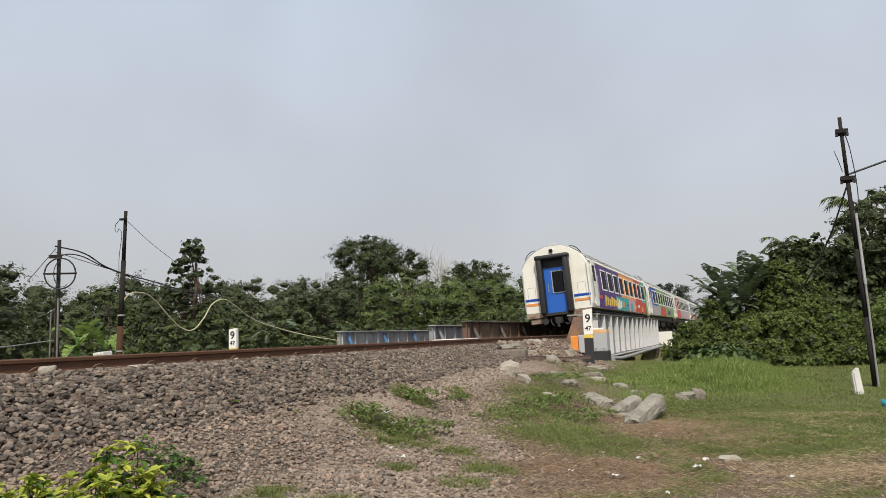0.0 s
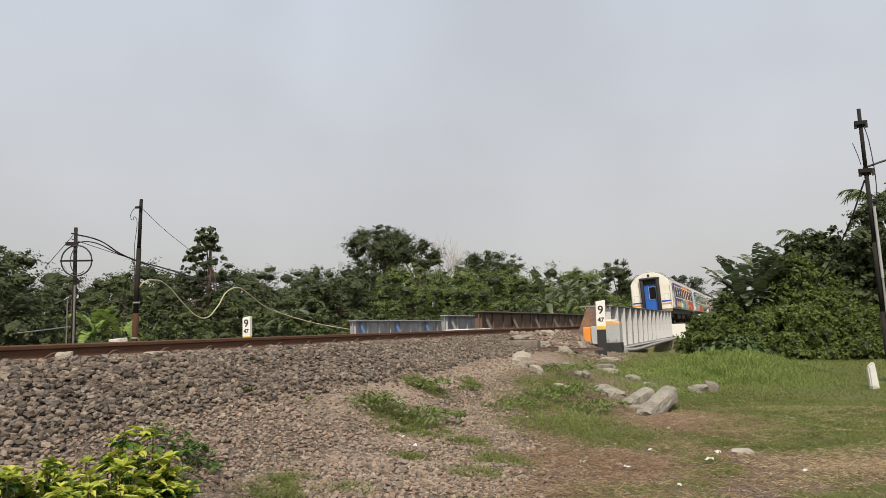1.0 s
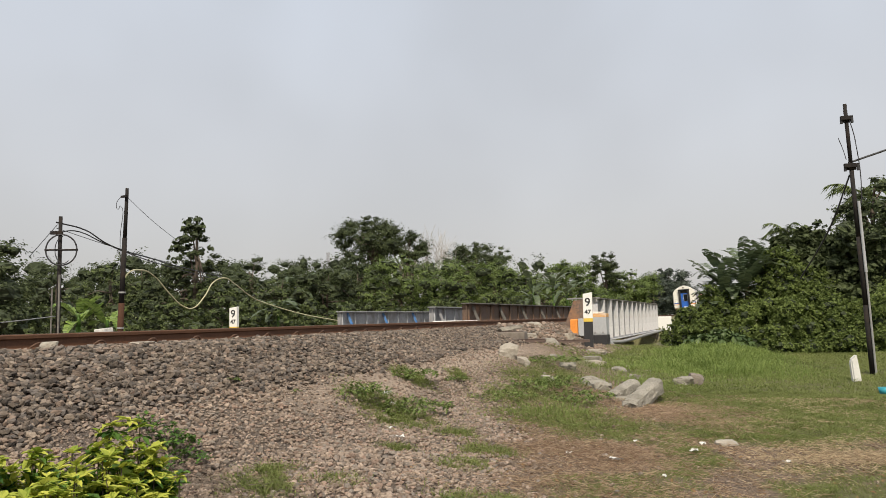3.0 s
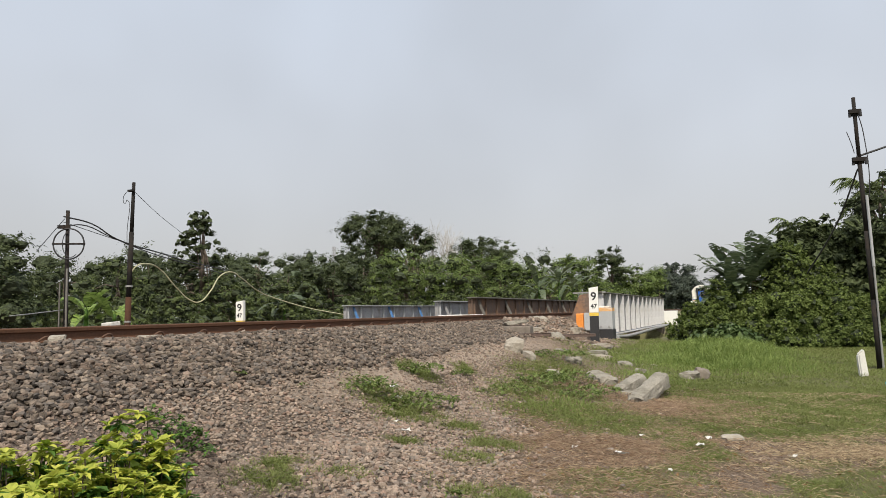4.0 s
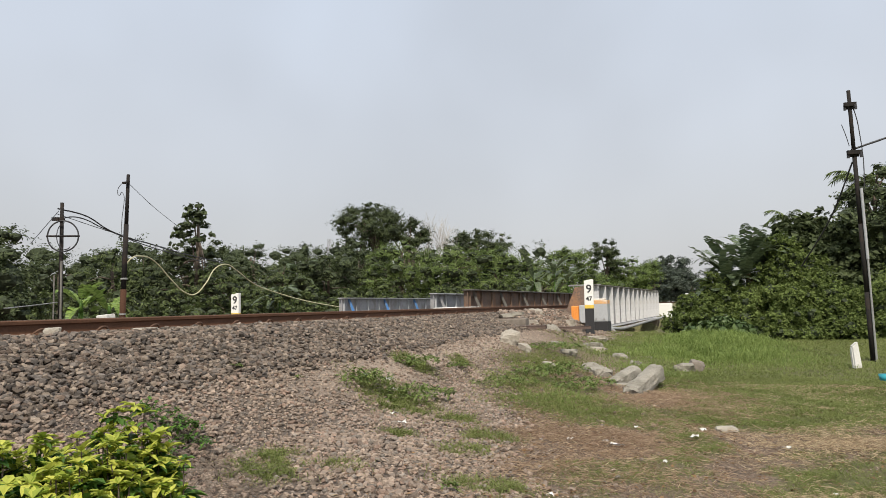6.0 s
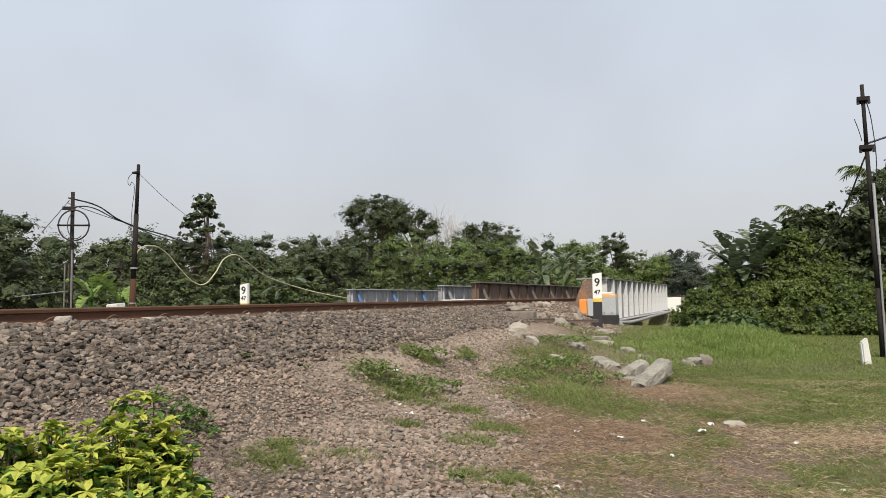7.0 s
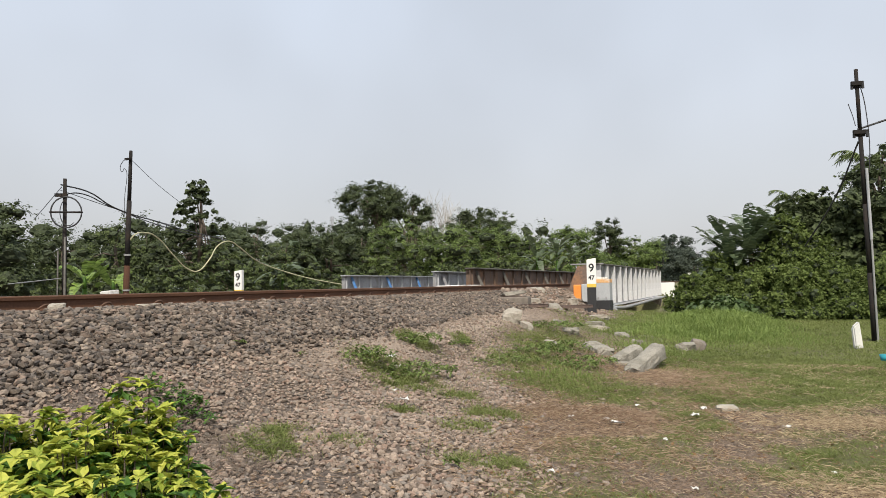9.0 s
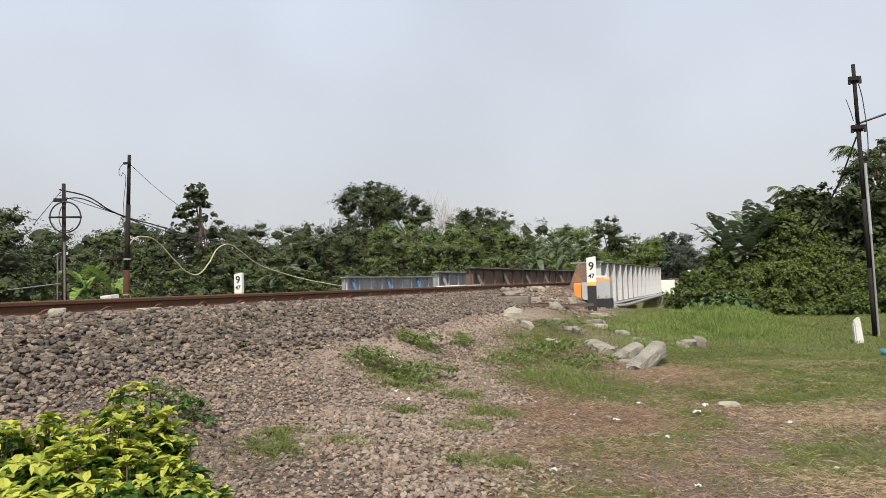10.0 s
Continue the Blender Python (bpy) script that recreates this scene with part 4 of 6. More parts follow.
def build_left_poles():
    root = empty("utility_pole", -17.51, 16.42, 0.3)
    tagged(root, "thin dark steel pole with rust-red foot beyond the rails", "utility pole", group="utility poles")
    top = Vector((0.13, 0.1, 5.55))
    bm = bmesh.new()
    rod(bm, top * 0.36, top * 0.72, 0.078, 0.072, 10)
    rod(bm, top * 0.72, top, 0.06, 0.05, 10)
    part("mast", bm, M["pole"], root, "", True)
    bm = bmesh.new()
    rod(bm, (0, 0, 0), top * 0.36, 0.10, 0.088, 10)
    part("foot", bm, M["rustpole"], root, "rust-red lower mast", True)
    bm = bmesh.new()
    for z in (1.22, 2.30):
        c = top * (z / top.z)
        rod(bm, c, c + Vector((0, 0, 0.05)), 0.105, 0.105, 10)
    part("clamp", bm, M["pipe"], root)
    tube("wire_loop", [(0.13, 0, 5.3), (-0.05, 0, 5.25), (-0.20, 0, 5.05), (-0.12, 0, 4.9), (-0.03, 0, 5.0), (-0.02, 0, 4.0), (0.02, 0, 2.8)], 0.009, M["cable"], root)
    bm = bmesh.new()
    box(bm, (0.12, 0, 5.28), (0.22, 0.08, 0.06))
    part("bracket", bm, M["pole"], root)

    root = empty("cable_pole", -18.58, 15.18, 0.3)
    tagged(root, "dark steel cable pole carrying a round coil frame", "utility pole", group="utility poles")
    bm = bmesh.new()
    rod(bm, (0, 0, 0), (0, 0, 4.60), 0.066, 0.052, 12)
    part("mast", bm, M["pole"], root, "", True)
    bm = bmesh.new()
    rod(bm, (-0.17, -0.1, 0), (-0.15, -0.1, 2.45), 0.022, 0.022, 8)
    rod(bm, (0.13, -0.1, 0), (0.14, -0.1, 2.85), 0.03, 0.03, 8)
    part("conduit", bm, M["flange"], root, "grey conduits beside the mast")
    bm = bmesh.new()
    box(bm, (-0.03, -0.1, 4.1), (0.34, 0.09, 0.10), rz=35)
    part("crossarm", bm, M["pole"], root)
    c, r = Vector((0.17, -0.09, 3.58)), 0.42
    ax = Vector((math.cos(radians(35)), math.sin(radians(35)), 0))
    pts = [c + ax * r * math.cos(a) + Vector((0, 0, r * 1.08 * math.sin(a))) for a in [2 * math.pi * i / 24 for i in range(25)]]
    tube("coil_ring", pts, 0.022, M["cable"], root, "black coiled cable ring", 3)
    pts = [c + ax * (0.10 + r * 0.55 * math.cos(a)) + Vector((0, -0.05, r * 0.95 * math.sin(a))) for a in [1.7 + 0.16 * i for i in range(24)]]
    tube("coil_ring", pts, 0.012, M["cable"], root, "", 3)
    bm = bmesh.new()
    rod(bm, c - ax * (r + 0.03), c + ax * (r + 0.03), 0.028, 0.028, 8)
    part("coil_frame", bm, M["pole"], root)


build_left_poles()


def hang(name, pts, r, material, label):
    ob = tube(name, pts, r, material)
    return tagged(ob, label, "cable")


hang("overhead_cable", [(-18.66, 15.1, 4.72), (-18.53, 16.0, 4.58), (-18.53, 16.78, 4.25), (-18.6, 17.6, 4.07), (-19.09, 19.09, 3.99), (-20.47, 21.93, 3.93), (-21.76, 26.12, 3.78)], 0.022, M["cable"], "thick black cable sagging between the poles")
hang("overhead_cable", [(-18.66, 15.1, 4.4), (-18.58, 15.66, 4.52), (-18.59, 16.72, 4.26), (-18.75, 18.0, 4.0), (-19.93, 21.06, 3.81), (-21.76, 26.12, 3.58)], 0.018, M["cable"], "black cable sagging below the first")
hang("overhead_wire", [(-18.66, 15.1, 4.55), (-18.74, 17.3, 4.17), (-20.62, 21.79, 4.04)], 0.010, M["cable"], "thin dark overhead wire")
hang("loose_cable", [(-17.45, 16.48, 3.0), (-17.32, 16.61, 3.25), (-17.35, 17.01, 3.34), (-17.55, 17.8, 3.22), (-17.52, 18.52, 2.63), (-17.54, 19.19, 2.22), (-17.47, 19.52, 2.16), (-17.39, 19.99, 2.54), (-17.46, 20.6, 3.12), (-17.4, 21.04, 3.27), (-17.53, 21.83, 3.09), (-17.74, 22.94, 2.7), (-18.24, 25.07, 2.35), (-17.65, 26.69, 1.93), (-16.98, 28.3, 1.64)], 0.022, M["cable_pale"], "sun-bleached loose cable hanging in a wave")
hang("stay_wire", [(-17.39, 16.5, 5.6), (-18.97, 19.22, 5.25), (-20.35, 22.04, 4.84)], 0.008, M["cable"], "thin dark stay wire running to the trees")
hang("stay_wire", [(-18.64, 15.12, 4.65), (-17.48, 13.35, 3.49)], 0.010, M["cable"], "thin dark stay wire of the cable pole")
hang("fence_wire", [(-16.2, 11.7, 1.74), (-17.46, 13.39, 1.83), (-18.6, 15.1, 1.94)], 0.014, M["pipe"], "pale wire rail running to the cable pole")

# white tarpaulin box beyond the rails
bx = empty("white_crate", -17.78, 16.12, 1.05)
tagged(bx, "white tarpaulin-covered crate beyond the rails", "crate")
bm = bmesh.new()
box(bm, (0, 0, 0.25), (0.40, 0.36, 0.5), rx=4, ry=-4, bevel=0.03)
part("crate_body", bm, M["dirtywhite"], bx)
bag = stone("cement_bag", -8.6, 21.6, 1.42, 1.5, 0.4, 0.16, 12, 0, 0, M["dirtywhite"], "pale sagging sack lying beyond the rails", "sack", 0.15, 40)


# ---- trees ----
def leaves(rng, centres, normals, size, droop=0.3, slim=0.55, spread=0.42):
    """Folded leaf blades (two triangles each) at the centres, facing roughly along the normals."""
    n = len(centres)
    nrm = normals + spread * rng.normal(size=(n, 3))
    nrm /= np.linalg.norm(nrm, axis=1)[:, None] + 1e-9
    t = rng.normal(size=(n, 3))
    t[:, 2] -= droop * 2
    t -= nrm * np.sum(t * nrm, 1)[:, None]
    t /= np.linalg.norm(t, axis=1)[:, None] + 1e-9
    s = np.cross(nrm, t)
    L = (size * rng.uniform(0.6, 1.3, n))[:, None]
    a = centres - t * L * 0.5
    b = centres + t * L * 0.5
    c = centres + s * L * slim * 0.5 + nrm * L * 0.12
    d = centres - s * L * slim * 0.5 + nrm * L * 0.12
    v = np.stack([a, c, b, d], 1).reshape(-1, 3)
    i = np.arange(n)[:, None] * 4
    f = np.concatenate([i + [0, 1, 2], i + [0, 2, 3]], 1).reshape(-1, 3)
    return v, f


def clump_cloud(rng, centres, radii, per, flat=0.8):
    """Leaf places gathered in sprays that stand out from each clump, with the directions they face."""
    P, N = [], []
    for c, r in zip(centres, radii):
        k = max(6, int(per * r * r))
        m = max(7, k // 16)
        d = rng.normal(size=(m, 3))
        d[:, 2] += 0.25
        d /= np.linalg.norm(d, axis=1)[:, None]
        reach = r * rng.uniform(0.25, 1.22, m) ** 0.7
        which = rng.integers(0, m, k)
        along = rng.uniform(-0.75, 0.35, k) * r * 0.5
        p = d[which] * (reach[which] + along)[:, None] + rng.normal(size=(k, 3)) * r * 0.13
        P.append(c + p * np.array([1, 1, flat]))
        q = d[which] * 0.7 + rng.normal(size=(k, 3)) * 0.18
        q[:, 2] += 0.55
        N.append(q / np.linalg.norm(q, axis=1)[:, None])
    return np.concatenate(P), np.concatenate(N)


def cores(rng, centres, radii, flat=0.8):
    """Uneven dark cores inside leaf clumps, which close them against the sky. Their colour holds the inner shade."""
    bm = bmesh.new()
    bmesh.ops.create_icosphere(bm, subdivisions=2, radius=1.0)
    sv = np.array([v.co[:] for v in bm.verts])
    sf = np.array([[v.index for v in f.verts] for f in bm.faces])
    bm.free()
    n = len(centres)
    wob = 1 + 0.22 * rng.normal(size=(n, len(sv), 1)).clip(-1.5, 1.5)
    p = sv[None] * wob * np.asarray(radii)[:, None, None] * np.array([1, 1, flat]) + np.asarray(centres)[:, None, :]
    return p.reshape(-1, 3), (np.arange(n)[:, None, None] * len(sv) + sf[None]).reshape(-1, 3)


def limbs(bm, rng, base, top, r, aims):
    rod(bm, base, base + (top - base) * 0.5, r, r * 0.75, 8)
    rod(bm, base + (top - base) * 0.5, top, r * 0.75, r * 0.35, 8)
    for a in aims:
        s = base + (top - base) * rng.uniform(0.4, 0.95)
        m = s + (Vector(a) - s) * 0.5 + Vector((0, 0, 0.15 * (Vector(a) - s).length))
        rod(bm, s, m, r * 0.38, r * 0.25, 6)
        rod(bm, m, a, r * 0.25, r * 0.08, 6)


def tree(x, y, z, h, w, mat_name, label, seed, leaf=0.34, per=70, base=0.35, clumps=26, shape=1.0, name="tree", crown_r=0.19, flat=0.62):
    """A tree: tapered trunk with limbs, and a crown of leaf clumps with an uneven outline. base: where the crown starts, as a part of h."""
    rng = np.random.default_rng(seed)
    root = empty(name, x, y, z)
    tagged(root, label, "tree")
    cz, rz = h * (base + 1) / 2, h * (1 - base) / 2
    d = rng.normal(size=(clumps, 3))
    d /= np.linalg.norm(d, axis=1)[:, None]
    rad = rng.uniform(0.35, 1.0, clumps) ** 0.6
    c = d * rad[:, None] * np.array([w / 2, w / 2, rz])
    taper = 1 - (shape - 1) * (c[:, 2] / rz) * 0.5 if shape != 1.0 else 1.0
    c[:, 0] *= taper
    c[:, 1] *= taper
    c[:, 2] += cz
    r = w * crown_r * rng.uniform(0.6, 1.15, clumps)
    c[0] = (w * 0.04, 0, h - 0.8 * r[0] * flat)
    r[0] *= 0.75
    r = np.minimum(r, np.maximum(0.3, h - c[:, 2]) + 0.2)
    P, N = clump_cloud(rng, c, r, per, flat)
    v, f = leaves(rng, P, N, leaf * 0.78, slim=0.6, spread=0.24)
    o = new("crown", np_mesh("crown", v, f, M[mat_name]))
    o.parent = root
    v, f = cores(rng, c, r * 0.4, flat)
    o = new("foliage_core", np_mesh("foliage_core", v, f, M["core_far" if mat_name == "leaf_far" else "core"]))
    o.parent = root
    tagged(o, "solid foliage filler, inner shade in its colour", kind="stuff")
    bm = bmesh.new()
    limbs(bm, rng, Vector((0, 0, -0.3)), Vector((rng.normal() * 0.03 * h, rng.normal() * 0.03 * h, h * 0.8)), 0.022 * h + 0.03, [Vector(q) for q in c[:12]])
    part("trunk", bm, M["bark"], root, "", True)
    return root


TREES = [
    (-35.2, 23.2, 0, 6.6, 5.6, "leaf_dark", 0.12, 0.23, 265, 57, "broad leafy green tree beyond the rails"),
    (-30.0, 19.8, 0, 4.9, 5.7, "leaf_dark", 0.05, 0.23, 243, 57, "low spreading green tree beyond the rails"),
    (-66.0, 53.6, 0, 8.5, 8.7, "leaf_dark", 0.1, 0.3, 154, 49, "dark green tree in the far grove"),
    (-47.1, 43.3, 0, 7.1, 5.5, "leaf_mid", 0.1, 0.24, 176, 52, "olive green tree in the grove"),
    (-46.8, 46.5, 0, 6.7, 5.7, "leaf_dark", 0.1, 0.24, 176, 49, "dark green tree in the grove"),
    (-36.6, 41.0, 0, 9.5, 4.0, "leaf_dark", 0.25, 0.46, 130, 54, "tall narrow dark tree with tufted branches"),
    (-39.1, 42.8, 0, 6.7, 5.9, "leaf_dark", 0.1, 0.24, 176, 44, "dark bushy tree below the tall one"),
    (-41.3, 54.0, 0, 7.9, 5.9, "leaf_dark", 0.08, 0.24, 176, 49, "round dark green tree in the grove"),
    (-35.8, 43.1, 0, 5.0, 5.3, "leaf_mid", 0.05, 0.23, 176, 44, "low green tree in the grove"),
    (-43.3, 64.9, 0, 8.7, 7.4, "leaf_dark", 0.1, 0.26, 154, 49, "dark green tree with a flat crown"),
    (-34.7, 49.0, 0, 5.7, 5.2, "leaf_mid", 0.05, 0.23, 176, 44, "leafy green tree in the grove"),
    (-32.7, 52.7, 0, 6.5, 7.3, "leaf_dark", 0.05, 0.23, 199, 57, "dense dark tree in the grove"),
    (-34.3, 61.0, 0, 8.3, 6.1, "leaf_dark", 0.05, 0.24, 176, 49, "dark bushy tree under the tall tree"),
    (-38.0, 70.4, 0, 13.2, 7.4, "leaf_dark", 0.62, 0.26, 199, 49, "tall dark tree with a spreading flat crown"),
    (-34.2, 72.3, 0, 11.6, 5.0, "leaf_dark", 0.7, 0.26, 210, 30, "tall dark tree with a small flat crown"),
    (-27.1, 55.7, 0, 7.3, 6.4, "leaf_light", 0.05, 0.21, 243, 64, "fresh light green feathery tree"),
    (-22.2, 55.8, 0, 6.5, 7.1, "leaf_light", 0.05, 0.21, 243, 64, "fresh light green bushy tree"),
    (-20.3, 60.7, 0, 6.5, 5.5, "leaf_light", 0.05, 0.21, 221, 52, "light green bushy tree beside the bridge"),
    (-28.1, 77.0, 0, 10.3, 7.1, "leaf_dark", 0.3, 0.26, 176, 49, "dark tree rising behind the light green ones"),
    (-25.8, 79.9, 0, 9.8, 3.3, "leaf_mid", 0.4, 0.26, 176, 25, "slender tree behind the grove"),
    (-22.1, 76.9, 0, 7.0, 4.4, "leaf_light", 0.05, 0.26, 176, 38, "green tree beyond the bridge"),
    (-19.4, 82.8, 0, 7.8, 7.4, "leaf_light", 0.05, 0.26, 199, 52, "rounded green tree beyond the bridge"),
    (-19.4, 72.5, 0, 5.1, 6.5, "leaf_light", 0.02, 0.26, 176, 41, "low green tree beyond the bridge"),
    (-20.8, 118.2, 0, 11.6, 6.2, "leaf_dark", 0.1, 0.37, 132, 49, "tall dark rounded tree beyond the bridge"),
    (-17.4, 123.8, 0, 8.8, 8.9, "leaf_light", 0.05, 0.37, 132, 44, "green tree in the distance"),
    (-21.1, 108.0, 0, 6.6, 9.5, "leaf_light", 0.02, 0.35, 132, 44, "low green tree in the distance"),
    (-17.2, 189.2, 0, 12.8, 12.0, "leaf_far", 0.05, 0.53, 110, 49, "haze-tinted grey-green distant tree"),
    (-20.0, 178.9, 0, 10.2, 11.3, "leaf_far", 0.05, 0.53, 99, 41, "haze-tinted grey-green distant tree"),
    (-16.4, 259.5, 0, 8.2, 12.3, "leaf_far", 0.05, 0.7, 65, 33, "haze-tinted tree far along the line"),
    (4.7, 30.6, 0, 6.3, 3.7, "leaf_dark", 0.1, 0.21, 243, 68, "large dark tree behind the thicket"),
    (6.5, 32.3, 0, 6.6, 4.2, "leaf_dark", 0.1, 0.21, 199, 57, "large dark tree beside the thicket"),
    (2.9, 32.9, 0, 5.1, 2.3, "leaf_dark", 0.1, 0.21, 221, 44, "dark tree among the creepers"),
]
for i, (px, py, r, top, w, mn, base, lf, per, ncl, lab) in enumerate(TREES):
    tree(px, py, float(ground_z(px, py)), top, w, mn, lab, 100 + i, lf, per * (0.8 if py < 70 else 1.15), base, ncl, shape=2.1 if "narrow" in lab else 1.0, crown_r=0.14 if "narrow" in lab else 0.19)


def woods(name, label, spans, mat_name, seed, leaf, per):
    """A far belt of trees that nobody could count, one object."""
    rng = np.random.default_rng(seed)
    C, R = [], []
    for (x0, y0, x1, y1, h0, h1, n) in spans:
        t = rng.uniform(0, 1, n)
        hh = h0 + (h1 - h0) * t + 0.9 * wave(t * 40, t * 17, 1.0, seed)
        C.append(np.stack([x0 + (x1 - x0) * t + rng.normal(size=n) * 1.5, y0 + (y1 - y0) * t + rng.normal(size=n) * 2.5, hh * rng.uniform(0.05, 1, n) ** 0.7], 1))
        R.append(rng.uniform(0.11, 0.24, n) * hh)
    P, N = clump_cloud(rng, np.concatenate(C), np.concatenate(R), per)
    v, f = leaves(rng, P, N, leaf, spread=0.24)
    o = new(name, np_mesh(name, v, f, M[mat_name]))
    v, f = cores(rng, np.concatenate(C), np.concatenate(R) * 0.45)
    k = new("foliage_core", np_mesh("foliage_core", v, f, M["core_far" if mat_name == "leaf_far" else "core"]))
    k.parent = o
    tagged(k, "solid foliage filler, inner shade in its colour", kind="stuff")
    return tagged(o, label, "woodland", kind="stuff")


woods("far_grove", "dense green grove along the far side", [(-82, 49, -25, 92, 8.6, 8.2, 420), (-61, 34, -34, 61, 4.6, 4.6, 360), (-34, 115, -16, 330, 7.5, 10.0, 200)], "leaf_dark", 31, 0.30, 62)
woods("undergrowth", "tangled green undergrowth beyond the tracks", [(-38, 27, -15, 50, 2.6, 2.4, 420)], "leaf_mid", 33, 0.22, 300)
woods("distant_woods", "haze-tinted woods at the horizon", [(-23, 419, 114, 404, 9.0, 11.0, 150)], "leaf_far", 35, 1.2, 12)


def dead_tree(x, y, z, h, seed, label):
    rng = random.Random(seed)
    bm = bmesh.new()

    def grow(p, d, length, r, depth):
        q = p + d * length
        rod(bm, p, q, r, r * 0.65, 5)
        if depth:
            for _ in range(3 if depth > 2 else 2):
                nd = (d + Vector((rng.uniform(-0.55, 0.55), rng.uniform(-0.55, 0.55), rng.uniform(0.0, 0.4)))).normalized()
                grow(q - d * length * rng.uniform(0, 0.35), nd, length * rng.uniform(0.55, 0.8), r * 0.6, depth - 1)
    grow(Vector((0, 0, 0)), Vector((rng.uniform(-0.08, 0.08), 0, 1)), h * 0.36, 0.0105 * h, 5)
    root = empty("dead_tree", x, y, z)
    tagged(root, label, "tree")
    part("trunk", bm, M["deadwood"], root)


dead_tree(-35.1, 78.5, 0, 14.0, 1, "bare grey dead tree above the grove")
dead_tree(-31.5, 80.0, 0, 13.4, 4, "bare grey dead tree above the grove")
dead_tree(-32.3, 79.7, 0, 12.4, 7, "bare grey dead tree above the grove")


def blade_strip(bm, p0, yaw, length, width, rise, fall, ragged, rng, segs=20):
    """A long arching banana leaf: a midrib with two raised halves, torn here and there."""
    ax = Vector((math.cos(yaw), math.sin(yaw), 0))
    sd = Vector((-math.sin(yaw), math.cos(yaw), 0))
    fold = rng.uniform(-0.15, 0.35)

    def mid(t):
        return Vector(p0) + ax * length * t * (1 - 0.25 * t * fall) + Vector((0, 0, rise * length * t - fall * length * t * t))

    def half(t):
        if t < 0.14:
            return width * 0.04
        return width * 0.5 * max(0.05, math.sin(math.pi * min(1.0, (t - 0.10) / 0.92)) ** 0.45)
    for s in (-1, 1):
        drop = 0.0
        for i in range(segs):
            tear = rng.random() < ragged * 0.5
            t0, t1 = i / segs, (i + (0.68 if tear else 1.0)) / segs
            if tear:
                drop = rng.uniform(-0.25, 0.10)
            a, b = mid(t0), mid(t1)
            k = rng.uniform(0.86, 1.04)
            up = Vector((0, 0, fold + drop))
            o0, o1 = (sd * s + ax * 0.22 + up) * half(t0) * k, (sd * s + ax * 0.22 + up) * half(t1) * k
            bm.faces.new([bm.verts.new(q) for q in (a, b, b + o1, a + o0)])


def banana_plant(x, y, z, h, n, length, label, seed, yaw0=None, width=0.5, ragged=0.5, mat_name="banana", name="banana_plant", cat="banana plant", withered=0):
    rng = random.Random(seed)
    root = empty(name, x, y, z)
    tagged(root, label, cat)
    bm = bmesh.new()
    rod(bm, (0, 0, -0.2), (0, 0, h * 0.55), 0.13, 0.08, 8)
    rod(bm, (0, 0, h * 0.55), (0, 0, h * 0.72), 0.08, 0.04, 8)
    part("stem", bm, M["shrubgreen"], root, "", True)
    for i in range(n):
        bm = bmesh.new()
        yaw = (yaw0 if yaw0 is not None else 0) + i * 2.4 + rng.uniform(-0.3, 0.3)
        up = rng.uniform(0.25, 1.45)
        blade_strip(bm, (0, 0, h * rng.uniform(0.56, 0.72)), yaw, length * rng.uniform(0.75, 1.1), width * rng.uniform(0.8, 1.1), up, rng.uniform(0.5, 0.95), ragged, rng, 26)
        part("leaf", bm, M[mat_name], root)
    for i in range(withered):
        bm = bmesh.new()
        blade_strip(bm, (0, 0, h * rng.uniform(0.5, 0.66)), i * 2.4 + rng.uniform(-0.5, 0.5), length * rng.uniform(0.4, 0.6), width * 0.6, -0.4, rng.uniform(1.2, 1.9), 0.9, rng, 18)
        part("withered_leaf", bm, M["dead_leaf"], root, "brown withered hanging leaf")


def palm(x, y, z, h, n, length, label, seed):
    rng = random.Random(seed)
    root = empty("palm_tree", x, y, z)
    tagged(root, label, "palm tree")
    bm = bmesh.new()
    rod(bm, (0, 0, -0.2), (0.1, 0, h), 0.14, 0.10, 8)
    part("trunk", bm, M["bark"], root, "", True)
    for i in range(n):
        bm = bmesh.new()
        yaw = i * 2.4 + rng.uniform(-0.2, 0.2)
        ax, sd = Vector((math.cos(yaw), math.sin(yaw), 0)), Vector((-math.sin(yaw), math.cos(yaw), 0))
        rise, fall = rng.uniform(-0.3, 1.2), rng.uniform(0.6, 1.1)
        for k in range(26):
            t = 0.12 + 0.88 * k / 25 + rng.uniform(-0.012, 0.012)
            c = Vector((0.1, 0, h)) + ax * length * t + Vector((0, 0, length * (rise * t - fall * t * t)))
            for s in (-1, 1):
                tip = c + sd * s * length * rng.uniform(0.2, 0.36) * (1 - 0.5 * t) + ax * rng.uniform(0.08, 0.24) * length + Vector((0, 0, -rng.uniform(0.05, 0.3) * length))
                e = ax * 0.03 * length
                bm.faces.new([bm.verts.new(q) for q in (c - e, c + e, tip)])
        part("frond", bm, M["leaf_mid"], root)


banana_plant(0.16, 29.60, float(ground_z(0.16, 29.60)), 3.92, 22, 2.1, "tall banana plant with torn arching leaves beside the thicket", 61, None, 0.52, 0.8, withered=4)
banana_plant(-0.41, 30.20, float(ground_z(-0.41, 30.20)), 3.42, 22, 2.0, "banana plant with drooping torn leaves", 62, None, 0.52, 0.8, withered=4)
banana_plant(0.79, 30.79, float(ground_z(0.79, 30.79)), 4.29, 20, 1.9, "banana plant rising above the creepers", 63, None, 0.52, 0.8, withered=4)
banana_plant(-0.13, 29.20, float(ground_z(-0.13, 29.20)), 2.98, 18, 1.8, "low banana plant beside the thicket", 64, None, 0.52, 0.8, withered=4)
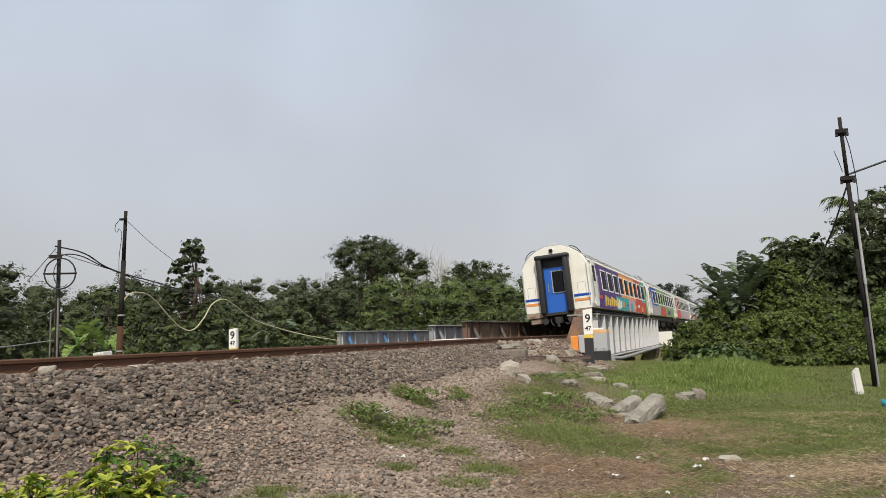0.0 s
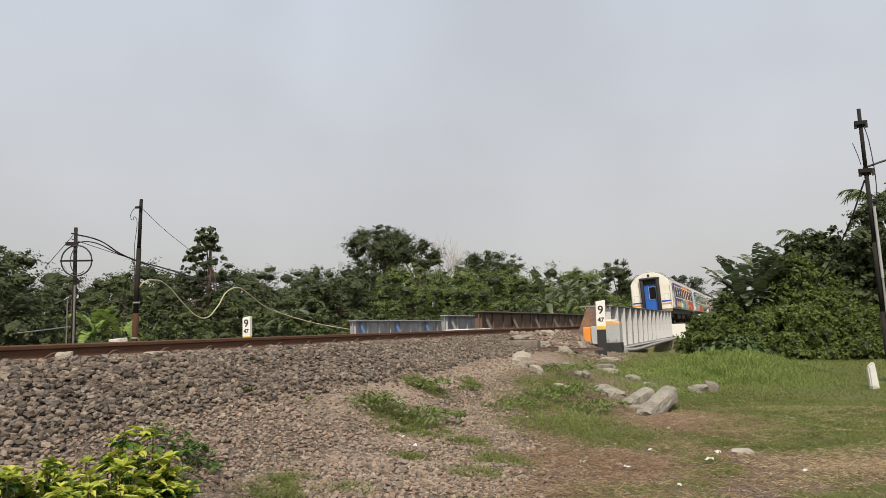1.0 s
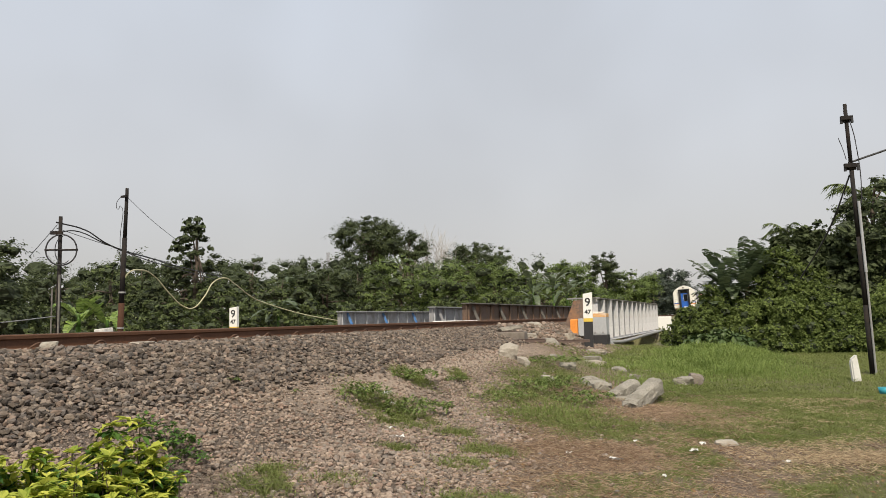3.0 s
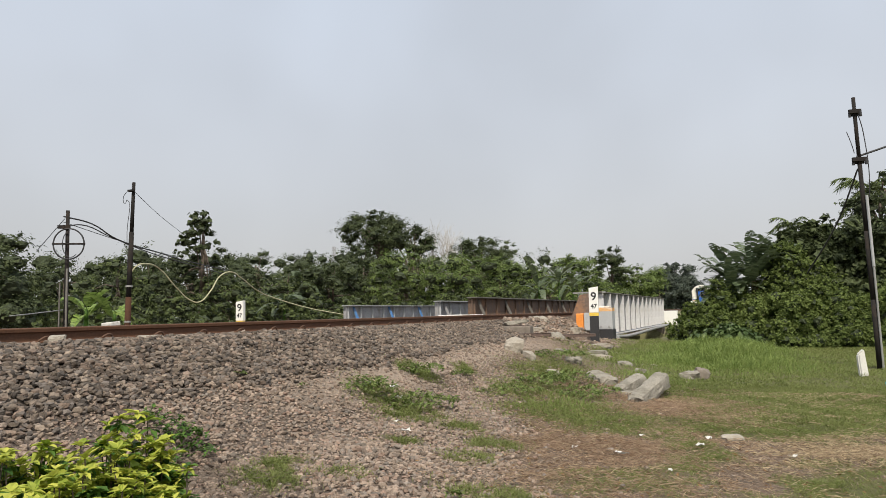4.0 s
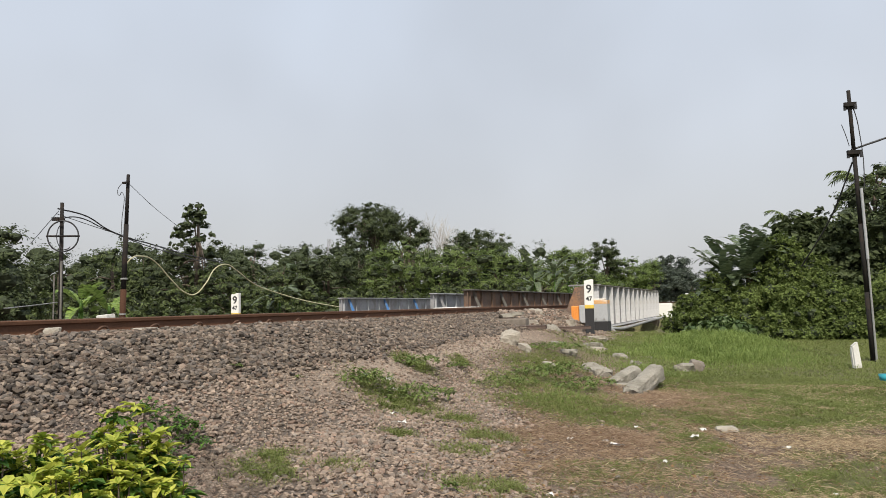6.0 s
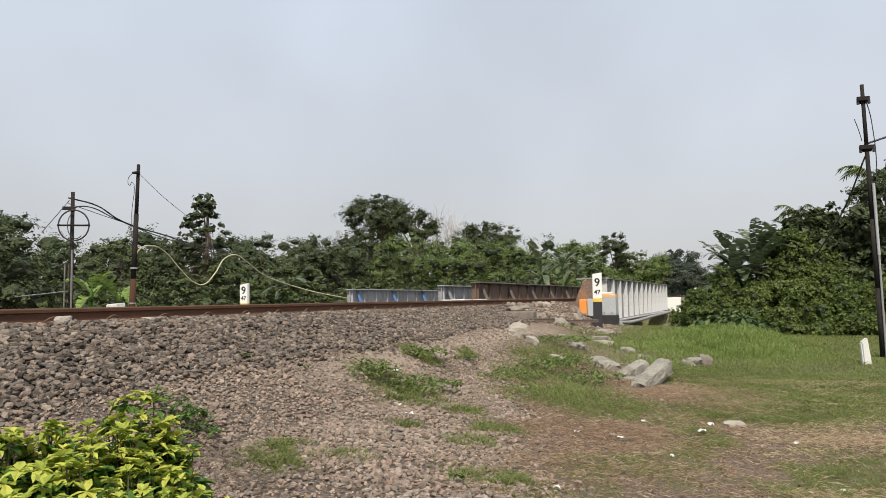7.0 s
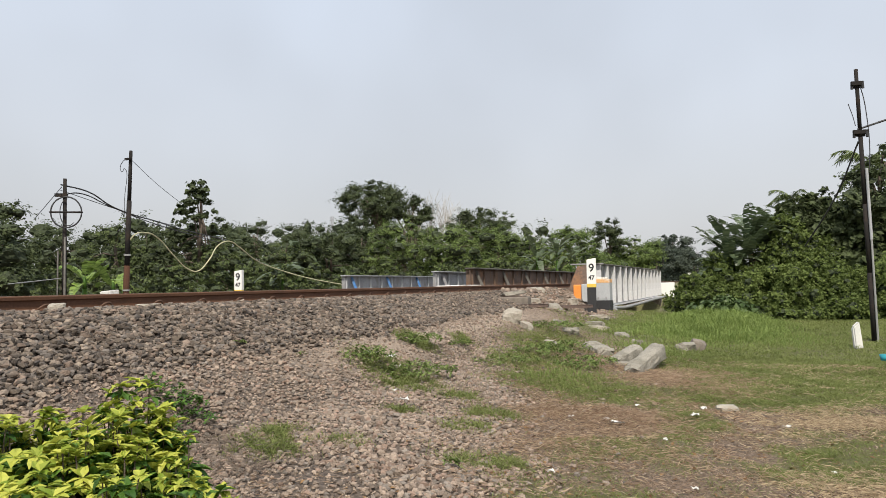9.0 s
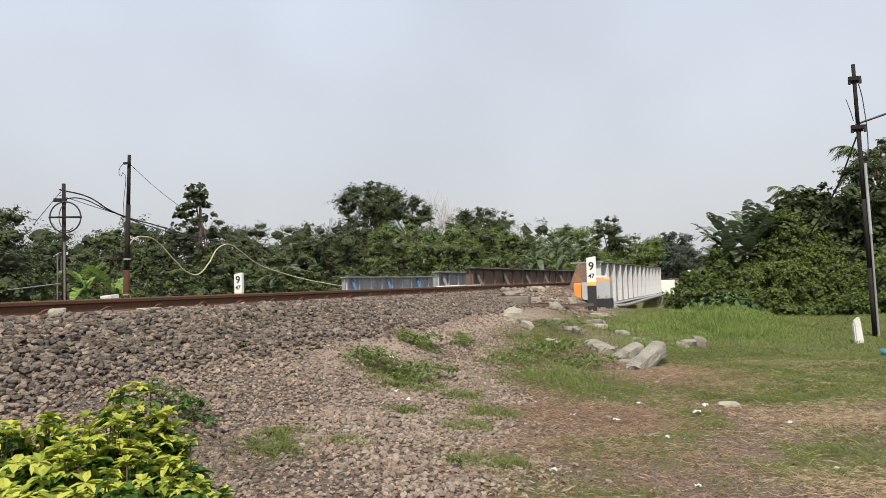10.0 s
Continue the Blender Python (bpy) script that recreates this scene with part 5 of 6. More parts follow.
banana_plant(-0.67, 28.99, float(ground_z(-0.67, 28.99)), 2.85, 18, 1.6, "short banana plant with hanging leaves", 65, None, 0.52, 0.8, withered=4)
banana_plant(2.01, 31.94, float(ground_z(2.01, 31.94)), 4.84, 14, 1.5, "banana plant rising among dark trees", 66, None, 0.5, 0.7, withered=2)
banana_plant(1.46, 31.77, float(ground_z(1.46, 31.77)), 4.98, 14, 1.5, "banana plant rising behind the creepers", 67, None, 0.5, 0.7, withered=2)
banana_plant(-20.52, 17.55, float(ground_z(-20.52, 17.55)), 2.32, 9, 1.05, "bright young banana plant beyond the rails", 68, None, 0.4, 0.35, "banana_bright")
banana_plant(-19.57, 17.86, float(ground_z(-19.57, 17.86)), 2.01, 8, 1.0, "bright low banana plant beyond the rails", 69, None, 0.4, 0.35, "banana_bright")
banana_plant(-25.56, 35.81, float(ground_z(-25.56, 35.81)), 2.89 * 1.1, 12, 2.0, "banana plant at the grove edge", 70, None, 0.47)
banana_plant(-33.92, 49.49, float(ground_z(-33.92, 49.49)), 5.70 * 1.05, 12, 2.4, "banana plant standing in the grove", 71, None, 0.57)
banana_plant(-14.87, 60.19, float(ground_z(-14.87, 60.19)), 4.46 * 1.1, 13, 2.6, "banana plant beyond the bridge", 72, None, 0.57)
banana_plant(-13.30, 58.51, float(ground_z(-13.30, 58.51)), 3.40 * 1.1, 12, 2.4, "banana plant beyond the bridge", 73, None, 0.57)
banana_plant(-15.98, 57.83, float(ground_z(-15.98, 57.83)), 3.47 * 1.1, 12, 2.2, "banana plant beyond the bridge", 74, None, 0.57)
palm(1.72, 31.95, 0, 4.71, 17, 0.9, "small palm above the thicket", 3)
palm(4.50, 32.69, 0, 6.12, 17, 1.15, "palm crown behind the dark tree", 4)


def lattice_mast(x, y, h, w):
    """A far slender radio mast of four legs and crossed bracing."""
    root = empty("lattice_mast", x, y, 0)
    tagged(root, "slender grey lattice mast far behind the grove", "mast")
    legs = [(-1, -1), (1, -1), (1, 1), (-1, 1)]
    for a, b in legs:
        bm = bmesh.new()
        rod(bm, (a * w, b * w, 0), (a * w * 0.35, b * w * 0.35, h), 0.12, 0.08, 5)
        part("leg", bm, M["greysteel"], root)
    bm = bmesh.new()
    for i in range(14):
        k0, k1 = 1 - 0.65 * i / 14, 1 - 0.65 * (i + 1) / 14
        for (a, b), (c, d) in zip(legs, legs[1:] + legs[:1]):
            rod(bm, (a * w * k0, b * w * k0, h * i / 14), (c * w * k1, d * w * k1, h * (i + 1) / 14), 0.06, 0.06, 4)
    part("bracing", bm, M["greysteel"], root)


lattice_mast(-157.5, 255.3, 31.0, 1.4)


# ---- creeper-covered thicket beside the meadow ----
def thicket(name, label, lumps, mat_name, seed, leaf, per, core=True, slim=0.8):
    rng = np.random.default_rng(seed)
    root = empty(name, 0, 0, 0)
    tagged(root, label, "thicket")
    C, R = [], []
    for (x, y, zc, r, n) in lumps:
        d = rng.normal(size=(n, 3))
        d /= np.linalg.norm(d, axis=1)[:, None]
        d[:, 2] = np.abs(d[:, 2]) * 1.3 - 0.38
        C.append(np.array([x, y, zc]) + d * r * rng.uniform(0.55, 1.0, n)[:, None])
        R.append(r * rng.uniform(0.08, 0.38, n))
    C, R = np.concatenate(C), np.concatenate(R)
    P, N = clump_cloud(rng, C, R, per, 0.85)
    keep = P[:, 2] > ground_z(P[:, 0], P[:, 1]) - 0.05
    v, f = leaves(rng, P[keep], N[keep], leaf * rng.uniform(0.7, 1.3, int(keep.sum())), 0.4, slim, 0.45)
    o = new("foliage", np_mesh("foliage", v, f, M[mat_name]))
    o.parent = root
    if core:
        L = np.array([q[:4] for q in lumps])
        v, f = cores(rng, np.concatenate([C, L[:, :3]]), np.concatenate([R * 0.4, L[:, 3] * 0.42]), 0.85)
        o = new("foliage_core", np_mesh("foliage_core", v, f, M["core"]))
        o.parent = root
        tagged(o, "solid foliage filler, inner shade in its colour", kind="stuff")
    return root


thicket("creeper_thicket", "bushes overgrown with bright green creepers", [
    (-1.42, 28.76, 1.37, 0.75, 50),
    (-1.99, 28.73, 1.15, 0.60, 50),
    (-0.81, 28.79, 1.71, 0.85, 50),
    (-2.09, 28.42, 0.53, 0.8, 40),
    (-1.47, 28.26, 0.63, 1.0, 55),
    (-0.69, 28.29, 0.66, 1.2, 60),
    (0.18, 28.30, 0.70, 1.3, 60),
    (1.00, 28.79, 1.70, 0.85, 70),
    (1.33, 29.17, 3.36, 0.62, 70),
    (1.38, 28.87, 2.40, 0.95, 70),
    (2.20, 29.43, 2.55, 0.8, 60),
    (2.26, 28.91, 1.40, 1.2, 70),
    (1.46, 27.96, 0.85, 1.3, 60),
    (2.84, 27.86, 0.61, 1.3, 60),
    (3.43, 27.28, 0.50, 1.4, 60),
    (4.23, 27.17, 0.70, 1.6, 60),
    (5.30, 26.99, 0.80, 1.8, 60),
    (0.41, 27.20, 0.19, 0.9, 40),
    (1.37, 26.97, 0.10, 1.1, 40),
    (2.38, 26.90, 0.10, 1.1, 40),
    (3.45, 26.38, 0.10, 1.1, 40),
    (4.48, 26.02, 0.11, 1.2, 40)], "leaf_vine", 71, 0.085, 2150)
thicket("dark_thicket", "dark shaded bushes behind the creepers", [
    (3.11, 31.35, 3.19, 1.3, 60),
    (1.82, 31.15, 3.65, 0.9, 50),
    (2.52, 31.30, 3.53, 1.1, 50),
    (4.11, 31.73, 2.77, 1.8, 60),
    (4.87, 30.61, 2.40, 2.0, 60),
    (3.49, 30.30, 1.08, 1.7, 50),
    (2.46, 30.90, 2.64, 1.3, 50),
    (4.56, 30.16, 1.13, 1.8, 50)], "leaf_dark", 73, 0.26, 800)


# ---- lime-leaved shrub in the foreground ----
def leaf_star(rng, V, F, c, size, k, tilt):
    """A rosette of pointed, folded leaves."""
    lean = rng.normal(size=2) * 0.45
    for j in range(k):
        a = 2 * math.pi * j / k + rng.uniform(-0.3, 0.3)
        ax = np.array([math.cos(a), math.sin(a), rng.uniform(-0.3, 0.4) + tilt + lean[0] * math.cos(a) + lean[1] * math.sin(a)])
        ax /= np.linalg.norm(ax)
        sd = np.cross(ax, [0, 0, 1.0])
        sd /= np.linalg.norm(sd)
        up = np.cross(sd, ax)
        L, W = size * rng.uniform(0.7, 1.2), size * rng.uniform(0.24, 0.38)
        base = len(V)
        V += [c, c + ax * L * 0.38 + sd * W + up * W * 0.35, c + ax * L * 0.42, c + ax * L * 0.38 - sd * W + up * W * 0.35,
              c + ax * L - up * L * 0.22 * rng.uniform(0.2, 1.3), c + ax * L * 0.75 + sd * W * 0.55 + up * W * 0.05, c + ax * L * 0.75 - sd * W * 0.55 + up * W * 0.05]
        F += [(base, base + 1, base + 2), (base, base + 2, base + 3), (base + 1, base + 5, base + 2), (base + 2, base + 5, base + 4), (base + 2, base + 4, base + 6), (base + 2, base + 6, base + 3)]


def build_shrub():
    rng = np.random.default_rng(5)
    root = empty("shrub", 0, 0, 0)
    tagged(root, "lime-yellow leafy shrub at the foot of the ballast", "shrub")
    V, F, V2, F2 = [], [], [], []
    stems = bmesh.new()
    MOUNDS = [(-2.78, 2.66, 0.22, 1.05, 56),
              (-2.84, 2.45, 0.26, 0.96, 34),
              (-2.90, 2.30, 0.24, 0.96, 26),
              (-2.67, 2.42, 0.26, 0.92, 34),
              (-2.51, 2.58, 0.2, 0.85, 24),
              (-2.95, 2.23, 0.3, 0.95, 36),
              (-3.10, 2.03, 0.35, 0.99, 36),
              (-2.60, 2.20, 0.3, 0.90, 40),
              (-2.43, 2.37, 0.22, 0.83, 22),
              (-2.25, 2.41, 0.14, 0.75, 12),
              (-2.15, 2.50, 0.1, 0.68, 8),
              (-2.65, 2.73, 0.14, 0.88, 12),
              (-2.32, 1.98, 0.25, 0.82, 26),
              (-2.39, 1.81, 0.25, 0.82, 24),
              (-2.62, 2.01, 0.28, 0.88, 34),
              (-2.74, 1.84, 0.3, 0.89, 24),
              (-2.26, 2.12, 0.22, 0.77, 16),
              (-2.12, 2.27, 0.18, 0.72, 14)]
    for (cx, cy, rad, top, n) in MOUNDS:
        for i in range(int(n * 1.7)):
            a, q = rng.uniform(0, 2 * math.pi), rad * math.sqrt(rng.uniform(0, 1))
            x, y = cx + q * math.cos(a), cy + q * math.sin(a)
            g = float(ground_z(x, y))
            zt = g + (top - g) * (1 - 0.5 * (q / rad) ** 2.5) * rng.uniform(0.70, 1.06)
            leaf_star(rng, V, F, np.array([x, y, zt]), rng.uniform(0.036, 0.072), int(rng.integers(6, 10)), rng.uniform(-0.1, 0.45))
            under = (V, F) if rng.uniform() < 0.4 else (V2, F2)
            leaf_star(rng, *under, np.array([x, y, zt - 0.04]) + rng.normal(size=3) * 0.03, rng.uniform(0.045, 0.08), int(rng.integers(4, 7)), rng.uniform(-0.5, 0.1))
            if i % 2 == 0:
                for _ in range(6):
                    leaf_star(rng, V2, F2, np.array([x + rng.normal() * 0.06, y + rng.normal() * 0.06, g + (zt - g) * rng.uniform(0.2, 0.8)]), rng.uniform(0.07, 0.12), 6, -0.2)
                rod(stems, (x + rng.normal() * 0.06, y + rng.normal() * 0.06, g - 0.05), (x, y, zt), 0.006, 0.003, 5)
    # lime rosettes at the top, darker green leaves lower down
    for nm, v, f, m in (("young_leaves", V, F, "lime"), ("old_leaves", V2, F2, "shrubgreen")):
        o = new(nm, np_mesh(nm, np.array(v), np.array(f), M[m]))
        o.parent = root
    part("stem", stems, M["bark"], root)


build_shrub()


# ---- taro patch and weeds ----
def broad_plant(name, x, y, n, size, h, rad, mat_name, label, cat, seed, tilt=0.1):
    rng = np.random.default_rng(seed)
    root = empty(name, x, y, float(ground_z(x, y)))
    tagged(root, label, cat)
    V, F = [], []
    for i in range(n):
        a, q = rng.uniform(0, 6.28), rad * math.sqrt(rng.uniform(0, 1))
        c = np.array([q * math.cos(a), q * math.sin(a), h * rng.uniform(0.3, 1.0) * (1 - 0.6 * (q / rad) ** 2) + 0.02])
        leaf_star(rng, V, F, c, size * rng.uniform(0.8, 1.2), int(rng.integers(3, 6)), tilt)
    o = new("leaves", np_mesh("leaves", np.array(V), np.array(F), M[mat_name]))
    o.parent = root
    return root


broad_plant("weed", -4.37, 7.75, 104, 0.0495, 0.17600000000000002, 0.42, "weed", "leafy green weed on the gravel", "weed", 200)
broad_plant("weed", -3.83, 8.15, 156, 0.0495, 0.2, 0.5, "weed", "leafy green weed patch with litter", "weed", 201)
broad_plant("weed", -4.50, 9.60, 104, 0.05500000000000001, 0.128, 0.4, "weed", "low dark weed tuft on the gravel", "weed", 202)
broad_plant("weed", -4.15, 10.40, 36, 0.044000000000000004, 0.096, 0.2, "weed", "small weed sprig on gravel", "weed", 203)
broad_plant("weed", -2.97, 12.14, 130, 0.05500000000000001, 0.16000000000000003, 0.5, "weed", "dark leafy weed among grass", "weed", 204)
broad_plant("weed", -3.37, 10.26, 104, 0.044000000000000004, 0.096, 0.5, "weed", "low weed among pebbles", "weed", 205)
broad_plant("weed", -2.04, 4.89, 15, 0.033, 0.08000000000000002, 0.06, "weed", "tiny bright weed on bare earth", "weed", 206)
broad_plant("weed", -3.19, 11.36, 156, 0.0495, 0.128, 0.6, "weed", "dark leafy weed among grass", "weed", 207)
broad_plant("weed", -2.46, 11.13, 156, 0.0495, 0.12, 0.6, "weed", "dark leafy weed among grass", "weed", 208)
broad_plant("weed", -3.59, 14.05, 156, 0.05500000000000001, 0.144, 0.6, "weed", "dark leafy weed among grass", "weed", 209)
broad_plant("weed", -2.38, 10.74, 78, 0.044000000000000004, 0.096, 0.4, "weed", "low weed among grass", "weed", 213)
broad_plant("weed", -5.02, 6.23, 13, 0.027500000000000004, 0.04000000000000001, 0.08, "weed", "tiny weed between ballast stones", "weed", 214)
broad_plant("weed", -4.66, 6.87, 13, 0.027500000000000004, 0.04000000000000001, 0.08, "weed", "tiny weed between ballast stones", "weed", 215)
broad_plant("weed", -2.75, 2.91, 31, 0.044000000000000004, 0.16000000000000003, 0.14, "weed", "green weed beside the lime shrub", "weed", 216)
broad_plant("taro_patch", -0.70, 25.99, 150, 0.30, 0.85, 1.0, "taro", "dark broad-leaved taro patch at the thicket foot", "taro", 217, -0.8)
broad_plant("taro_patch", -1.35, 26.27, 80, 0.28, 0.7, 0.7, "taro", "dark broad-leaved taro patch at the thicket foot", "taro", 218, -0.8)


# ---- grass ----
def blades(rng, x, y, z, h, w, lean):
    """Bent blades, two facets each: narrow foot, widest at the bend, pointed tip."""
    n = len(x)
    a = rng.uniform(0, 2 * np.pi, n)
    b = rng.uniform(0, 2 * np.pi, n)
    p = np.stack([x, y, z - 0.01], 1)
    s = np.stack([np.cos(a), np.sin(a), np.zeros(n)], 1) * w[:, None] / 2
    d = np.stack([np.cos(b), np.sin(b), np.zeros(n)], 1) * (h * lean)[:, None]
    up = np.stack([np.zeros(n), np.zeros(n), h], 1)
    m = p + d * 0.38 + up * 0.62
    t = p + d + up * np.clip(1 - 0.35 * lean, 0.25, 1)[:, None]
    v = np.stack([p, m + s, t, m - s], 1).reshape(-1, 3)
    i = np.arange(n)[:, None] * 4
    f = np.concatenate([i + [0, 1, 3], i + [1, 2, 3]], 1).reshape(-1, 3)
    return v, f


def build_grass():
    rng = np.random.default_rng(11)

    def sample(n, x0, x1, y0, y1, cover):
        x, y = rng.uniform(x0, x1, n), rng.uniform(y0, y1, n)
        k = rng.uniform(0, 1, n) < cover(x, y)
        return x[k], y[k]

    V, F, off = [], [], 0
    for n, x0, x1, y0, y1, hs, wd in ((290000, -5.0, 1.8, 3.6, 9, 0.055, 0.005), (170000, -4.8, 3.0, 9, 14, 0.07, 0.008), (110000, -4.5, 6.0, 14, 27, 0.09, 0.014)):
        x, y = sample(n, x0, x1, y0, y1, lambda x, y: grass_cover(x, y) ** 1.3)
        tuft = 0.65 + 0.75 * np.clip(wave(x, y, 0.16, 3.0), -0.6, 1) * np.clip(0.5 + wave(x, y, 0.6, 8.0), 0, 1)
        h = hs * rng.uniform(0.45, 1.5, len(x)) * tuft + 0.008
        v, f = blades(rng, x, y, ground_z(x, y), h, np.full(len(x), wd), rng.uniform(0.5, 2.2, len(x)))
        V.append(v)
        F.append(f + off)
        off += len(v)
    for cx, cy, rx, ry, k in TUFTS:
        n = int(5200 * k * rx * ry / 0.1)
        n = min(n, 4200)
        x, y = cx + rng.normal(size=n) * rx * 0.55, cy + rng.normal(size=n) * ry * 0.55
        knot = np.clip(0.35 + wave(x, y, 0.11, 5.0), 0, 1) > rng.uniform(0, 0.8, n)
        x, y = x[knot], y[knot]
        v, f = blades(rng, x, y, ground_z(x, y), rng.uniform(0.035, 0.115, len(x)), np.full(len(x), 0.0065 if cy < 7 else 0.008), rng.uniform(0.4, 1.8, len(x)))
        V.append(v)
        F.append(f + off)
        off += len(v)
    tagged(new("grass", np_mesh("grass", np.concatenate(V), np.concatenate(F), M["grass"])), "patchy green grass on the verge and meadow", "grass", kind="stuff")

    def tall(x, y):
        return np.clip(1.5 * spot(x, y, -0.7, 21.3, 1.3, 2.8) + 0.75 * spot(x, y, -0.4, 17.5, 1.4, 1.5) + 0.35 * spot(x, y, -2.0, 16.6, 0.8, 1.6) + 0.5 * spot(x, y, -1.9, 13.6, 0.7, 0.8) + 0.35 * spot(x, y, -2.4, 9.6, 0.6, 0.8), 0, 1)
    x, y = sample(110000, -3.6, 2.5, 8.5, 27, tall)
    h = 0.34 * rng.uniform(0.4, 1.3, len(x)) * (0.4 + 0.6 * tall(x, y)) * (0.75 + 0.4 * wave(x, y, 0.4, 4.0))
    v, f = blades(rng, x, y, ground_z(x, y), h, np.where(y < 15, 0.009, 0.015), rng.uniform(0.3, 1.2, len(x)))
    tagged(new("tall_grass", np_mesh("tall_grass", v, f, M["tallgrass"])), "tall bright green grass on the bank", "grass", kind="stuff")

    for name, mn, lab, part_of in (("dry_straw", "straw", "flattened dry straw on bare earth", 0.0), ("dead_stalks", "redstraw", "reddish dead stalks matted on the earth", 1.0)):
        def dry(x, y):
            tone = sstep(-0.4, 0.5, x + 0.25 * wave(x, y, 0.8, 6.0))
            return dry_cover(x, y) ** 1.2 * (1 - 0.85 * ballast_cover(x, y)) * np.abs(part_of - tone).clip(0.12, 1)
        x, y = sample(210000, -3.6, 3.0, 3.2, 13.0, dry)
        ln = rng.uniform(0.03, 0.11, len(x))
        a = rng.uniform(0, 2 * np.pi, len(x))
        z = ground_z(x, y)
        c = np.stack([x, y, z + rng.uniform(0.006, 0.03, len(x))], 1)
        ax = np.stack([np.cos(a), np.sin(a), rng.normal(size=len(x)) * 0.3], 1) * ln[:, None] / 2
        sd = np.stack([-np.sin(a), np.cos(a), rng.normal(size=len(x)) * 0.6], 1) * 0.0014
        v = np.stack([c - ax, c + sd + [0, 0, 0.006], c + ax, c - sd + [0, 0, 0.006]], 1).reshape(-1, 3)
        v[:, 2] = np.maximum(v[:, 2], np.repeat(z, 4) + 0.003)
        i = np.arange(len(x))[:, None] * 4
        f = np.concatenate([i + [0, 1, 2], i + [0, 2, 3]], 1).reshape(-1, 3)
        tagged(new(name, np_mesh(name, v, f, M[mn])), lab, "dry grass", kind="stuff")


build_grass()


def build_fallen_leaves():
    rng = np.random.default_rng(17)
    n = 5200
    x, y = rng.uniform(-2.8, 4.5, n), rng.uniform(3.7, 13, n)
    k = (ballast_cover(x, y) < rng.uniform(0.2, 1.2, n)) & (rng.uniform(0, 1, n) > 0.6 * grass_cover(x, y))
    x, y = x[k], y[k]
    c = np.stack([x, y, ground_z(x, y) + 0.012], 1)
    v, f = leaves(rng, c, np.tile([0, 0, 1.0], (len(x), 1)), 0.045, 0.0, 0.5, 0.35)
    tagged(new("fallen_leaves", np_mesh("fallen_leaves", v, f, M["dryleaf"])), "brown fallen leaves scattered on the earth", "leaves", kind="stuff")


build_fallen_leaves()


def build_twigs():
    rng = np.random.default_rng(23)
    n = 900
    k = rng.integers(0, 3, n)
    x = np.array([-4.0, -3.7, -3.3])[k] + rng.normal(size=n) * 0.20
    y = np.array([4.4, 4.3, 4.0])[k] + rng.normal(size=n) * 0.16
    a, ln = rng.uniform(0, 2 * np.pi, n), rng.uniform(0.03, 0.16, n)
    c = np.stack([x, y, ground_z(x, y) + rng.uniform(0.01, 0.07, n)], 1)
    ax = np.stack([np.cos(a), np.sin(a), rng.normal(size=n) * 0.35], 1) * ln[:, None]
    s1 = np.stack([-np.sin(a), np.cos(a), np.zeros(n)], 1) * 0.003
    s2 = np.tile([0, 0, 0.004], (n, 1))
    v = np.stack([c + s1, c - s1, c + s2, c + ax], 1).reshape(-1, 3)
    i = np.arange(n)[:, None] * 4
    f = np.concatenate([i + [0, 1, 3], i + [1, 2, 3], i + [2, 0, 3]], 1).reshape(-1, 3)
    tagged(new("dead_twigs", np_mesh("dead_twigs", v, f, M["bark"])), "dead brown twigs lying beside the shrub", "twigs", kind="stuff")


build_twigs()
for k, (x, y, n, h) in enumerate(((-4.3, 4.62, 60, 0.16), (-4.08, 4.5, 36, 0.12), (-4.5, 4.55, 40, 0.18))):
    broad_plant("weed", x, y, n, 0.04, h, 0.2, "shrubgreen", "dark green weed beside the lime shrub", "weed", 230 + k)


# ---- litter ----
def litter_piece(x, y, size, seed, label):
    rnd = random.Random(seed)
    bm = bmesh.new()
    bmesh.ops.create_grid(bm, x_segments=4, y_segments=3, size=0.4)
    for v in bm.verts:
        v.co = Vector((v.co.x * size * rnd.uniform(0.7, 1.1), v.co.y * size * 0.7 * rnd.uniform(0.6, 1.1), size * rnd.uniform(0.0, 0.30)))
    bmesh.ops.solidify(bm, geom=bm.faces[:], thickness=0.002)
    ob = part("plastic_litter", bm, M["litter"], None)
    ob.matrix_basis = pose(x, y, float(ground_z(x, y)) + 0.015, 0, 0, rnd.uniform(0, 360))
    tagged(ob, label, "litter", group="litter on the ground")


for i, (x, y, sz) in enumerate(((-4.32, 8.4, 0.17), (-4.45, 8.0, 0.16), (-4.1, 8.15, 0.10), (-3.65, 7.2, 0.12), (-3.4, 6.9, 0.13), (-1.22, 7.15, 0.15), (-0.72, 6.65, 0.07), (-0.5, 8.5, 0.12),
                                (-0.55, 7.85, 0.13), (0.3, 7.84, 0.11), (-0.39, 5.3, 0.07), (-1.2, 8.4, 0.07), (-1.38, 5.2, 0.08), (-1.7, 7.25, 0.08), (0.55, 6.2, 0.07), (1.4, 8.3, 0.08))):
    litter_piece(x, y, sz, 300 + i, "crumpled white plastic litter on the ground")
tub = empty("plastic_tub", 2.07, 13.75, float(ground_z(2.07, 13.75)))
tagged(tub, "teal plastic tub lying in the grass", "tub")
bm = bmesh.new()
bmesh.ops.create_cone(bm, cap_ends=True, segments=16, radius1=0.09, radius2=0.115, depth=0.12, matrix=Matrix.Translation((0, 0, 0.065)))
part("tub_body", bm, M["teal_plastic"], tub, "", True)

# small signal post far along the line
sg = empty("signal_post", -4.6, 66.0, 0.2)
tagged(sg, "small white signal post beside the far line", "signal post")
bm = bmesh.new()
rod(bm, (0, 0, 0), (0, 0, 1.75), 0.05, 0.05, 8)
part("post", bm, M["pipe"], sg)
